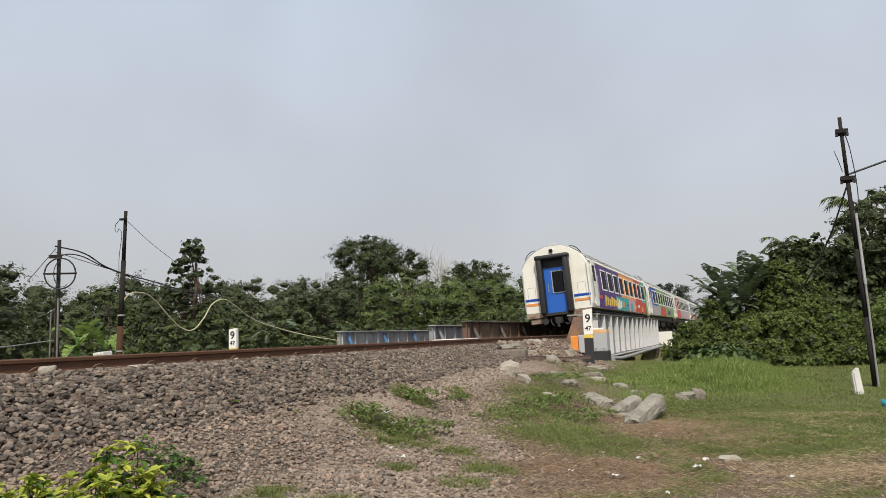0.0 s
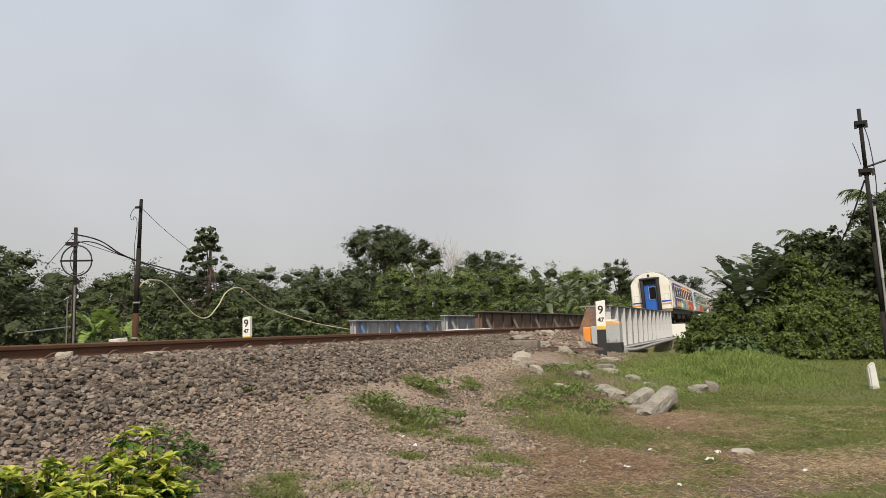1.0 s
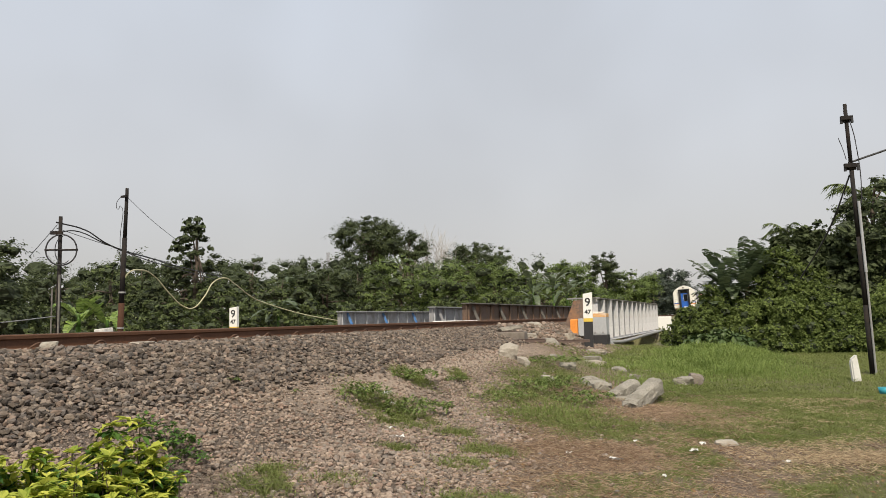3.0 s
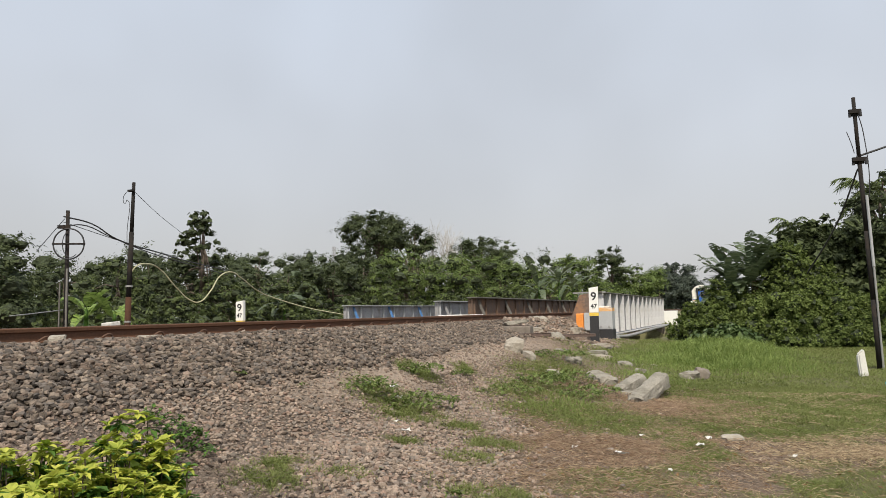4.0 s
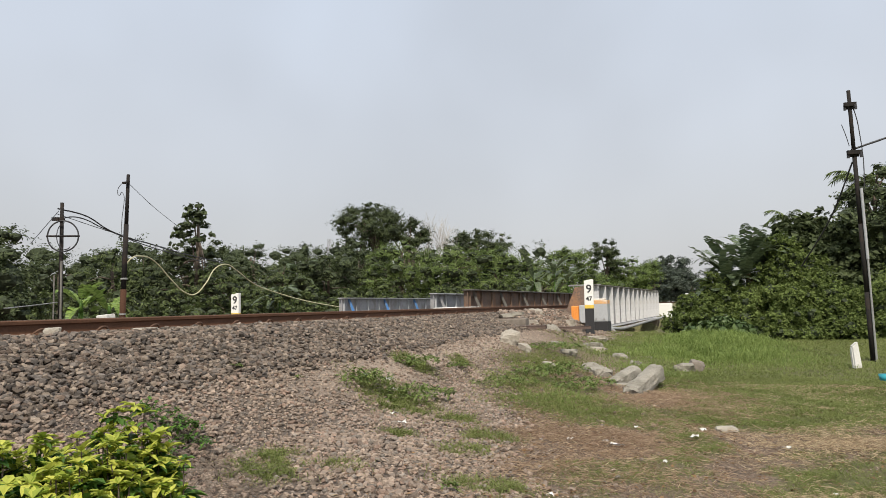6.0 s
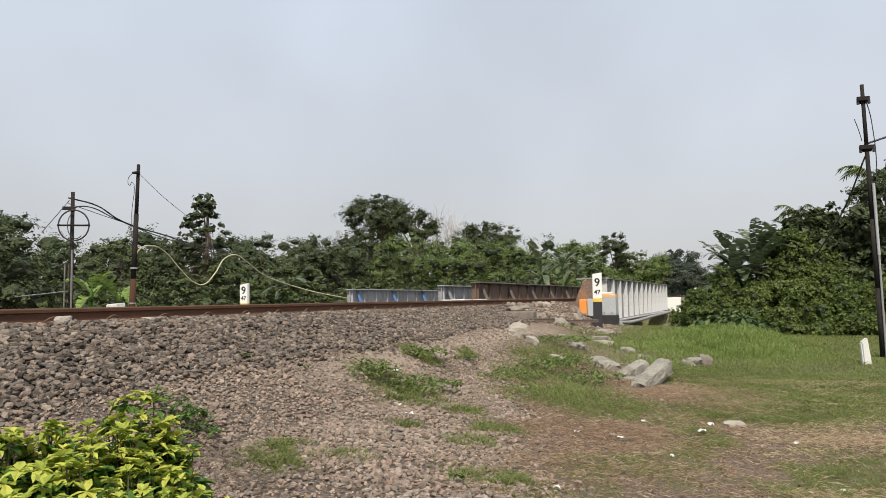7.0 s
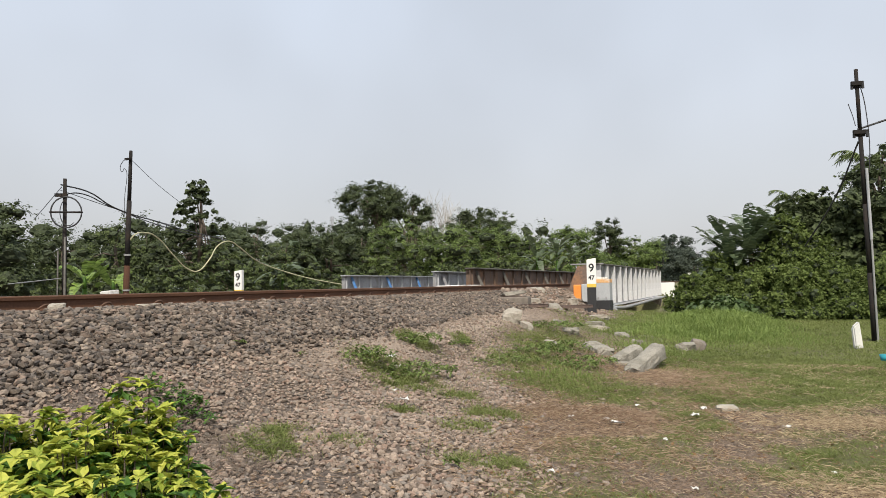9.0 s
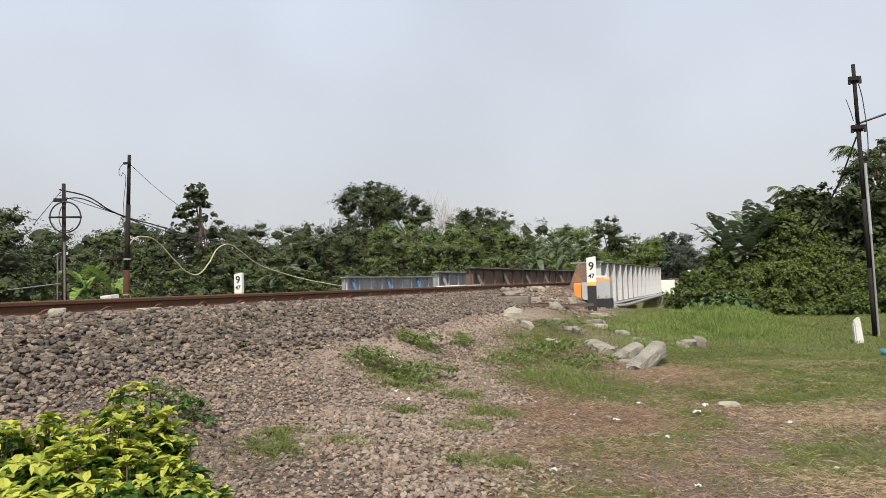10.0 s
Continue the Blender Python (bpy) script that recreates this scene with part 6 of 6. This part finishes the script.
bm = bmesh.new()
box(bm, (0, -0.06, 1.85), (0.26, 0.08, 0.22), bevel=0.02)
part("signal_head", bm, M["white"], sg, "white signal head")


# ---- ballast ----
def rock_shapes(k, seed, corners=10):
    """Small angular stones: a few hulls to scatter."""
    out = []
    for i in range(k):
        rng = random.Random(seed + i)
        ext = Vector((rng.uniform(0.48, 0.62), rng.uniform(0.34, 0.5), rng.uniform(0.22, 0.38)))
        bm = bmesh.new()
        for j in range(corners):
            q = 2.4 * j + rng.uniform(-0.4, 0.4)
            h = -1 + 2 * (j + 0.5) / corners
            w = (1 - h * h) ** 0.32
            bm.verts.new((ext.x * w * math.cos(q) * rng.uniform(0.8, 1.12), ext.y * w * math.sin(q) * rng.uniform(0.8, 1.12), ext.z * h * rng.uniform(0.85, 1.15)))
        bmesh.ops.convex_hull(bm, input=bm.verts[:])
        bmesh.ops.delete(bm, geom=[v for v in bm.verts if not v.link_faces], context="VERTS")
        bmesh.ops.triangulate(bm, faces=bm.faces[:])
        bm.verts.index_update()
        out.append((np.array([v.co[:] for v in bm.verts]), np.array([[v.index for v in f.verts] for f in bm.faces])))
        bm.free()
    return out


def scatter(name, x, y, size, shapes, material, rng, label, cat, sink=0.28):
    n = len(x)
    z = ground_z(x, y)
    ang = rng.uniform(0, 2 * np.pi, (n, 3))
    ca, sa = np.cos(ang), np.sin(ang)
    tilt = 0.8
    sx_ = np.sin(rng.normal(size=n) * tilt)
    cx = np.sqrt(1 - np.clip(sx_, -0.95, 0.95) ** 2)
    which = rng.integers(0, len(shapes), n)
    V, F, off = [], [], 0
    for k, (sv, sf) in enumerate(shapes):
        m = which == k
        c = int(m.sum())
        if not c:
            continue
        p = np.repeat(sv[None], c, 0) * size[m][:, None, None]
        yy, zz = p[:, :, 1] * cx[m][:, None] - p[:, :, 2] * sx_[m][:, None], p[:, :, 1] * sx_[m][:, None] + p[:, :, 2] * cx[m][:, None]
        xx = p[:, :, 0] * ca[m, 0][:, None] - yy * sa[m, 0][:, None]
        yy = p[:, :, 0] * sa[m, 0][:, None] + yy * ca[m, 0][:, None]
        q = np.stack([xx + x[m][:, None], yy + y[m][:, None], zz + (z[m] + size[m] * (0.5 - sink) * rng.uniform(0.3, 1.3, c))[:, None]], 2)
        V.append(q.reshape(-1, 3))
        F.append((np.arange(c)[:, None, None] * len(sv) + sf[None]).reshape(-1, 3) + off)
        off += c * len(sv)
    return tagged(new(name, np_mesh(name, np.concatenate(V), np.concatenate(F), material)), label, cat, kind="stuff")


def build_ballast():
    rng = np.random.default_rng(3)
    shapes = rock_shapes(12, 50)
    pebbles = rock_shapes(6, 90, 7)

    def pick(n, x0, x1, y0, y1, dens):
        x, y = rng.uniform(x0, x1, n), rng.uniform(y0, y1, n)
        k = rng.uniform(0, 1, n) < dens(x, y)
        return x[k], y[k]

    def slope(x, y):
        """1 on the loose ballast slope, 0 on the dusty gravel below it."""
        return 1 - sstep(2.15, 2.55, x - TRACK_X + 0.18 * wave(x, y, 0.9, 2))

    def coarse(x, y):
        u = x - TRACK_X
        d = ballast_cover(x, y) * (1 - 0.97 * path_cover(x, y)) * (1 - 0.5 * grass_cover(x, y)) * slope(x, y)
        return np.where((np.abs(u) < 1.1), 0.0, d)
    x1, y1 = pick(15500, -6.15, -4.3, 1.9, 9.5, coarse)
    x2, y2 = pick(15000, -6.15, -4.3, 9.5, 18, coarse)
    x3, y3 = pick(8000, -6.3, -4.6, 18, 26, coarse)
    x, y = np.concatenate([x1, x2, x3]), np.concatenate([y1, y2, y3])
    size = rng.uniform(0.040, 0.088, len(x))
    scatter("ballast", x, y, size, shapes, M["ballast"], rng, "loose grey-brown crushed ballast stones", "ballast", 0.12)

    def medium(x, y):
        d = ballast_cover(x, y) * (1 - slope(x, y)) * (1 - 0.8 * path_cover(x, y)) * (1 - 0.5 * grass_cover(x, y))
        red = spot(x, y, -2.75, 4.15, 0.5, 0.3) + spot(x, y, -2.1, 7.5, 0.4, 0.5)
        return np.clip(d * (1 - 0.85 * red) + 0.03, 0, 1)
    x, y = pick(52000, -5.4, -0.8, 2.6, 14, medium)
    size = rng.uniform(0.026, 0.074, len(x)) * (0.85 + 0.2 * wave(x, y, 0.5, 4.0))
    scatter("ballast", x, y, size, shapes, M["dusty"], rng, "dusty pinkish-brown ballast stones trodden into the ground", "ballast", 0.26)
    # rubble heaped at the bridge end
    x, y = rng.uniform(-6.35, -5.15, 420), rng.uniform(18.6, 24.6, 420)
    scatter("rubble", x, y, rng.uniform(0.06, 0.17, 420), shapes, M["dusty"], rng, "tan rubble heaped at the bridge end", "rubble", 0.2)
    x, y = rng.uniform(-5.3, -3.4, 2600), rng.uniform(16.5, 25.2, 2600)
    scatter("gravel", x, y, rng.uniform(0.03, 0.085, 2600), shapes, M["dusty"], rng, "loose stones and gravel at the bridge end", "gravel", 0.2)
    # between and beside the rails, low
    x, y = rng.uniform(-6.62, -5.95, 5200), rng.uniform(2.0, 26, 5200)
    scatter("ballast", x, y, rng.uniform(0.035, 0.07, 5200), shapes, M["ballast"], rng, "crushed ballast heaped against the rail foot", "ballast", 0.3)

    def fine(x, y):
        return np.clip(path_cover(x, y) + 0.55 * ballast_cover(x, y) * (1 - slope(x, y)) + 0.13 * (1 - ballast_cover(x, y)) * (1 - grass_cover(x, y)), 0, 1) * (1 - 0.7 * grass_cover(x, y))
    x, y = pick(60000, -5.6, 1.0, 3.5, 22, fine)
    scatter("gravel", x, y, rng.uniform(0.012, 0.032, len(x)), pebbles, M["gravel"], rng, "fine brown gravel on the trodden strip", "gravel")


build_ballast()


# ---- train ----
COACH_L, HALF_W = 20.0, 1.495
PROFILE = [(1.45, 1.03), (1.495, 1.22), (1.50, 1.75), (1.485, 2.75), (1.44, 3.0), (1.33, 3.22), (1.10, 3.48), (0.77, 3.70), (0.39, 3.84), (0.0, 3.88)]


def coach(label, panels, windows=(2.3, 9, 1.72)):
    """A passenger coach whose rear end faces -y; z = 0 is the rail head."""
    root = empty("passenger_coach", TRACK_X, 32, RAIL_Z)
    tagged(root, label, "railway coach", group="coaches of the train")
    pr = PROFILE + [(-x, z) for x, z in PROFILE[-2::-1]]
    bm = bmesh.new()
    rings = [[bm.verts.new((x * k, y, 1.03 + (z - 1.03) * (1 - 0.008 * (k < 1)))) for x, z in pr] for y, k in ((0, 0.975), (0.10, 1), (COACH_L - 0.5, 1), (COACH_L - 0.4, 0.975))]
    for a, b in zip(rings, rings[1:]):
        for i in range(len(pr) - 1):
            bm.faces.new((a[i], a[i + 1], b[i + 1], b[i]))
        bm.faces.new((a[-1], a[0], b[0], b[-1]))
    bm.faces.new(rings[0])
    bm.faces.new(rings[-1][::-1])
    bmesh.ops.recalc_face_normals(bm, faces=bm.faces)
    body = part("body", bm, M["coach_white"], root, "cream-white coach body")
    # roof skin, gutters and vents
    bm = bmesh.new()
    rp = [(x * 1.006, z + 0.012) for x, z in PROFILE[5:]]
    rp = rp + [(-x, z) for x, z in rp[-2::-1]]
    ra, rb = [[bm.verts.new((x, y, z)) for x, z in rp] for y in (0.3, COACH_L - 0.7)]
    for i in range(len(rp) - 1):
        bm.faces.new((ra[i], ra[i + 1], rb[i + 1], rb[i]))
    bmesh.ops.solidify(bm, geom=bm.faces[:], thickness=0.008)
    roof = part("roof", bm, M["coach_roof"], root, "grey roof skin", True)
    bm = bmesh.new()
    for s in (-1, 1):
        box(bm, (s * 1.44, COACH_L / 2 - 0.2, 3.05), (0.05, COACH_L - 0.7, 0.04))
    part("gutter", bm, M["coach_roof"], root)
    rim = [(x * 1.004, 0.12, z + 0.02) for x, z in PROFILE[4:]]
    tube("roof_rim", rim + [(-x, y, z) for x, y, z in rim[-2::-1]], 0.016, M["greycoach"], root, "grimy roof edge strip")
    for yy, w in ((0.35, 0.32), (6.0, 0.6), (11.0, 0.6), (16.0, 0.6)):
        bm = bmesh.new()
        box(bm, (0.05, yy, 3.92), (w, 0.4, 0.10), bevel=0.03)
        part("roof_vent", bm, M["coach_roof"], roof)
    for s in (-1, 1):
        tube("roof_rail", [(s * 0.75, 0.06, 3.76), (s * 0.98, 0.02, 3.70), (s * 1.25, 0.06, 3.42)], 0.018, M["under"], root)
    # rear end: gangway, door, lamp, stripes, hatches
    gw = empty("gangway", 0, 0, 0.06)
    gw.parent = root
    for s in (-1, 1):
        bm = bmesh.new()
        box(bm, (s * 0.58, -0.18, 2.08), (0.25, 0.40, 2.43), bevel=0.08)
        part("rubber_tube", bm, M["rubber"], gw, "black rubber gangway tube", True)
    bm = bmesh.new()
    box(bm, (0, -0.18, 3.30), (1.50, 0.46, 0.20), bevel=0.09)
    part("rubber_tube", bm, M["rubber"], gw, "black rubber gangway top", True)
    bm = bmesh.new()
    box(bm, (0, -0.10, 0.84), (1.3, 0.35, 0.12), bevel=0.02)
    part("gangway_plate", bm, M["under"], gw)
    bm = bmesh.new()
    box(bm, (0, 0.0, 3.02), (1.06, 0.08, 0.36))
    part("door_header", bm, M["rubber"], gw)
    door = empty("end_door", 0, 0, 0.06)
    door.parent = root
    bm = bmesh.new()
    box(bm, (0, -0.03, 1.88), (0.94, 0.06, 1.94), bevel=0.01)
    part("door_leaf", bm, M["door_blue"], door, "bright blue end door")
    bm = bmesh.new()
    box(bm, (0.14, -0.065, 2.22), (0.56, 0.02, 0.98), bevel=0.04)
    part("window_frame", bm, M["greypaint"], door)
    bm = bmesh.new()
    box(bm, (0.14, -0.072, 2.22), (0.48, 0.02, 0.90), bevel=0.03)
    part("pane", bm, M["glass"], door)
    bm = bmesh.new()
    rod(bm, (-0.32, -0.08, 1.8), (-0.32, -0.08, 2.15), 0.02, 0.02, 8)
    part("door_handle", bm, M["pipe"], door)
    bm = bmesh.new()
    rod(bm, (-0.05, -0.05, 3.64), (-0.05, 0.06, 3.64), 0.09, 0.09, 14)
    lamp = part("tail_lamp", bm, M["under"], root)
    bm = bmesh.new()
    rod(bm, (-0.05, -0.06, 3.64), (-0.05, -0.04, 3.64), 0.055, 0.055, 14)
    part("lens", bm, M["glass"], lamp)
    for s in (-1, 1):
        for z, hgt, mn in ((1.60, 0.11, "navy"), (1.49, 0.07, "white"), (1.40, 0.08, "orange")):
            bm = bmesh.new()
            box(bm, (s * 1.09, -0.012, z), (0.70, 0.014, hgt))
            part("stripe", bm, M[mn], root)
        bm = bmesh.new()
        box(bm, (s * 1.10, 0.0, 1.75), (0.36, 0.010, 0.80), bevel=0.004)
        hatch = part("end_hatch", bm, M["greycoach"], root, "grey hatch seam")
        bm = bmesh.new()
        box(bm, (s * 1.10, -0.004, 1.75), (0.325, 0.010, 0.765), bevel=0.002)
        part("hatch_panel", bm, M["coach_white"], hatch)
        bm = bmesh.new()
        rod(bm, (s * 1.41, -0.06, 1.2), (s * 1.41, -0.06, 2.9), 0.018, 0.018, 8)
        part("handrail", bm, M["greypaint"], root)
        bm = bmesh.new()
        box(bm, (s * 0.98, -0.02, 0.90), (0.88, 0.10, 0.22), bevel=0.03)
        box(bm, (s * 1.02, 0.02, 0.66), (0.5, 0.06, 0.22), bevel=0.02)
        part("end_skirt", bm, M["skirt"], root, "rusty grimed cream end beam")
        bm = bmesh.new()
        rod(bm, (s * 0.55, -0.30, 0.62), (s * 0.55, 0.0, 0.62), 0.14, 0.10, 12)
        part("buffer", bm, M["under"], root)
    bm = bmesh.new()
    box(bm, (0.05, -0.25, 0.62), (0.25, 0.6, 0.28), bevel=0.04)
    box(bm, (0.05, -0.48, 0.50), (0.10, 0.12, 0.34), bevel=0.02)
    part("coupler", bm, M["under"], root)
    tube("brake_hose", [(0.45, -0.05, 0.8), (0.5, -0.28, 0.6), (0.42, -0.32, 0.42), (0.3, -0.3, 0.5)], 0.03, M["rubber"], root)
    tube("brake_hose", [(-0.35, -0.05, 0.8), (-0.3, -0.28, 0.55), (-0.2, -0.3, 0.40)], 0.03, M["rubber"], root)
    # underframe and bogies
    bm = bmesh.new()
    box(bm, (0, COACH_L / 2 - 0.2, 0.80), (2.5, COACH_L - 0.8, 0.30))
    for yy, ln in ((7.5, 2.6), (11.5, 3.2)):
        box(bm, (0, yy, 0.48), (2.2, ln, 0.45), bevel=0.03)
    part("underframe", bm, M["under"], root)
    for yy in (2.8, COACH_L - 3.2):
        bg_ = empty("bogie", 0, yy, 0)
        bg_.parent = root
        bm = bmesh.new()
        for s in (-1, 1):
            box(bm, (s * 0.95, 0, 0.52), (0.16, 2.9, 0.22), bevel=0.03)
            box(bm, (s * 0.95, -1.1, 0.45), (0.22, 0.30, 0.34), bevel=0.03)
            box(bm, (s * 0.95, 1.1, 0.45), (0.22, 0.30, 0.34), bevel=0.03)
        box(bm, (0, 0, 0.58), (2.0, 0.5, 0.25))
        part("bogie_frame", bm, M["under"], bg_)
        for ys in (-1.1, 1.1):
            bm = bmesh.new()
            for s in (-1, 1):
                rod(bm, (s * 0.50, ys, 0.40), (s * 0.64, ys, 0.40), 0.40, 0.39, 22)
            rod(bm, (-0.6, ys, 0.40), (0.6, ys, 0.40), 0.07, 0.07, 10)
            part("wheelset", bm, M["under"], bg_, "", True)
    # sides: painted panels, windows, doors
    for s in (-1, 1):
        for k, (y0, y1, z0, z1, mn) in enumerate(panels):
            zm = (z0 + z1) / 2
            xm = float(np.interp(zm, [p[1] for p in PROFILE], [p[0] for p in PROFILE]))
            bm = bmesh.new()
            box(bm, (s * (xm + 0.002 + 0.0006 * k), (y0 + y1) / 2, zm), (0.014, y1 - y0, z1 - z0), ry=s * (-1.4 if zm > 1.7 else 3.0))
            part("painted_panel", bm, M[mn], root)
        w0, nw, gap = windows
        for i in range(nw):
            yy = w0 + 0.9 + i * gap
            w = empty("window", s * 1.497, yy, 2.34)
            w.parent = root
            bm = bmesh.new()
            box(bm, (0, 0, 0), (0.036, 1.22, 0.98), ry=s * -1.4, bevel=0.01)
            part("frame", bm, M["white"], w)
            bm = bmesh.new()
            box(bm, (s * 0.006, 0, 0.0), (0.036, 1.06, 0.84), ry=s * -1.4, bevel=0.01)
            part("pane", bm, M["glass"], w)
        for yy in (0.95, COACH_L - 1.35):
            d = empty("side_door", s * 1.492, yy, 2.08)
            d.parent = root
            bm = bmesh.new()
            box(bm, (0, 0, 0.02), (0.03, 0.80, 2.0), ry=s * -1.0, bevel=0.01)
            part("door_leaf", bm, M["coach_white"], d)
            bm = bmesh.new()
            box(bm, (s * 0.006, 0, 0.45), (0.034, 0.46, 0.70), ry=s * -1.0, bevel=0.02)
            part("pane", bm, M["glass"], d)
            bm = bmesh.new()
            for q in (-0.5, 0.5):
                rod(bm, (s * 0.05, q, -0.6), (s * 0.05, q, 0.35), 0.018, 0.018, 6)
            part("handrail", bm, M["pipe"], d)
            bm = bmesh.new()
            box(bm, (s * -0.10, 0, -1.22), (0.30, 0.7, 0.05))
            box(bm, (s * -0.10, 0, -1.45), (0.28, 0.7, 0.04))
            part("step", bm, M["under"], d)
    return root


LIVERY_A = [(1.6, 6.2, 1.05, 1.72, "purple"), (1.6, 8.0, 1.73, 2.98, "purple"), (6.2, 10.5, 1.05, 1.72, "teal"), (10.5, 13.0, 1.05, 1.72, "pink"),
            (13.0, 17.8, 1.05, 1.72, "red"), (8.0, 13.5, 1.73, 2.98, "orange"), (13.5, 16.0, 1.73, 2.98, "red"), (16.0, 17.8, 1.73, 2.98, "teal"),
            (1.75, 2.35, 1.45, 2.0, "red"), (17.8, 18.6, 1.05, 2.98, "green")]
LIVERY_B = [(1.6, 7.0, 1.05, 1.72, "greycoach"), (1.6, 5.0, 1.73, 2.98, "navy"), (7.0, 11.0, 1.05, 1.72, "red"), (11.0, 17.8, 1.05, 1.72, "green"),
            (5.0, 12.0, 1.73, 2.98, "green"), (12.0, 17.8, 1.73, 2.98, "greycoach"), (2.6, 4.2, 1.2, 1.55, "pink"), (12.4, 14.5, 1.2, 1.5, "purple")]
LIVERY_C = [(1.6, 5.5, 1.05, 2.98, "red"), (5.5, 12.0, 1.05, 1.72, "greycoach"), (5.5, 17.8, 1.73, 2.98, "greycoach"), (12.0, 17.8, 1.05, 1.72, "pink")]
for k in range(9):
    # the painted word on the rear coach, as plain leaning blocks
    LIVERY_A.append((3.0 + 0.55 * k, 3.38 + 0.55 * k, 1.16 + 0.05 * (k % 2), 1.64 - 0.06 * (k % 3), "yellow" if k < 7 else "white"))
for k in range(7):
    LIVERY_A.append((8.3 + 1.3 * k, 8.9 + 1.3 * k + 0.3 * (k % 2), 2.84, 2.97, ("red", "yellow", "teal", "orange")[k % 4]))
    LIVERY_A.append((6.6 + 1.5 * k, 7.2 + 1.5 * k, 1.1 + 0.12 * (k % 3), 1.4 + 0.1 * (k % 2), ("white", "orange", "purple", "teal", "yellow")[k % 5]))
coaches = [coach("cream-white rear coach with purple, orange, teal and red graphics", LIVERY_A),
           coach("coach with grey, green and red graphics along its side", LIVERY_B),
           coach("coach with red and grey graphics along its side", LIVERY_C),
           coach("coach with grey and green graphics farther along the train", LIVERY_B)]


def build_dragonfly():
    root = empty("dragonfly", 4, 1.2, 1.3)
    tagged(root, "brown dragonfly with clear wings in flight", "dragonfly")
    bm = bmesh.new()
    bmesh.ops.create_uvsphere(bm, u_segments=10, v_segments=8, radius=1.0, matrix=Matrix.Translation((0.008, 0, 0)) @ Matrix.Diagonal((0.009, 0.005, 0.006, 1)))
    part("thorax", bm, M["insect"], root, "", True)
    bm = bmesh.new()
    bmesh.ops.create_uvsphere(bm, u_segments=10, v_segments=8, radius=0.0045, matrix=Matrix.Translation((0.019, 0, 0)))
    part("head", bm, M["insect"], root, "", True)
    bm = bmesh.new()
    rod(bm, (0.002, 0, 0), (-0.042, 0, -0.002), 0.0032, 0.0016, 8)
    part("abdomen", bm, M["insect"], root, "slim brown abdomen", True)
    for s in (-1, 1):
        for x, sweep in ((0.012, 0.010), (0.003, -0.008)):
            bm = bmesh.new()
            pts = ((x, 0.003), (x + sweep + 0.004, 0.022), (x + sweep + 0.003, 0.040), (x + sweep - 0.003, 0.042), (x + sweep - 0.007, 0.025), (x - 0.005, 0.004))
            bm.faces.new([bm.verts.new((a, s * b, 0.004 + 0.35 * b)) for a, b in pts])
            bmesh.ops.solidify(bm, geom=bm.faces[:], thickness=0.0004)
            part("wing", bm, M["wing"], root, "clear wing")
    return root


dragonfly = build_dragonfly()


def motions():
    for i, c in enumerate(coaches):
        y0 = 30.4 + i * COACH_L
        walk(c, [(t, pose(TRACK_X, y0 + d, RAIL_Z, 0, -3.4, 0)) for t, d in ((0.0, 0.0), (0.5, 12.9), (1.0, 25.9), (1.5, 38.4), (2.0, 50.2), (2.5, 61.7), (4.5, 107.9), (10.0, 235.0))])
    walk(dragonfly, [(t, pose(x, y, z, 0, tilt, yaw)) for t, x, y, z, yaw, tilt in (
        (0.0, 4.0, 1.2, 1.3, 165, 0), (1.3, 0.55, 2.45, 1.60, 165, 0), (1.5, -0.35, 2.47, 1.66, 170, 0), (1.6, -0.66, 2.40, 1.68, 178, 4), (1.9, -1.34, 2.10, 1.76, 205, 8),
        (2.0, -1.50, 1.97, 1.81, 210, 10), (2.4, -2.00, 1.47, 1.93, 215, 20), (2.7, -2.5, 0.8, 2.1, 220, 10), (5.0, -8.0, -6.0, 3.5, 220, 0), (10.0, -22.0, -20.0, 6.0, 220, 0))])


motions()
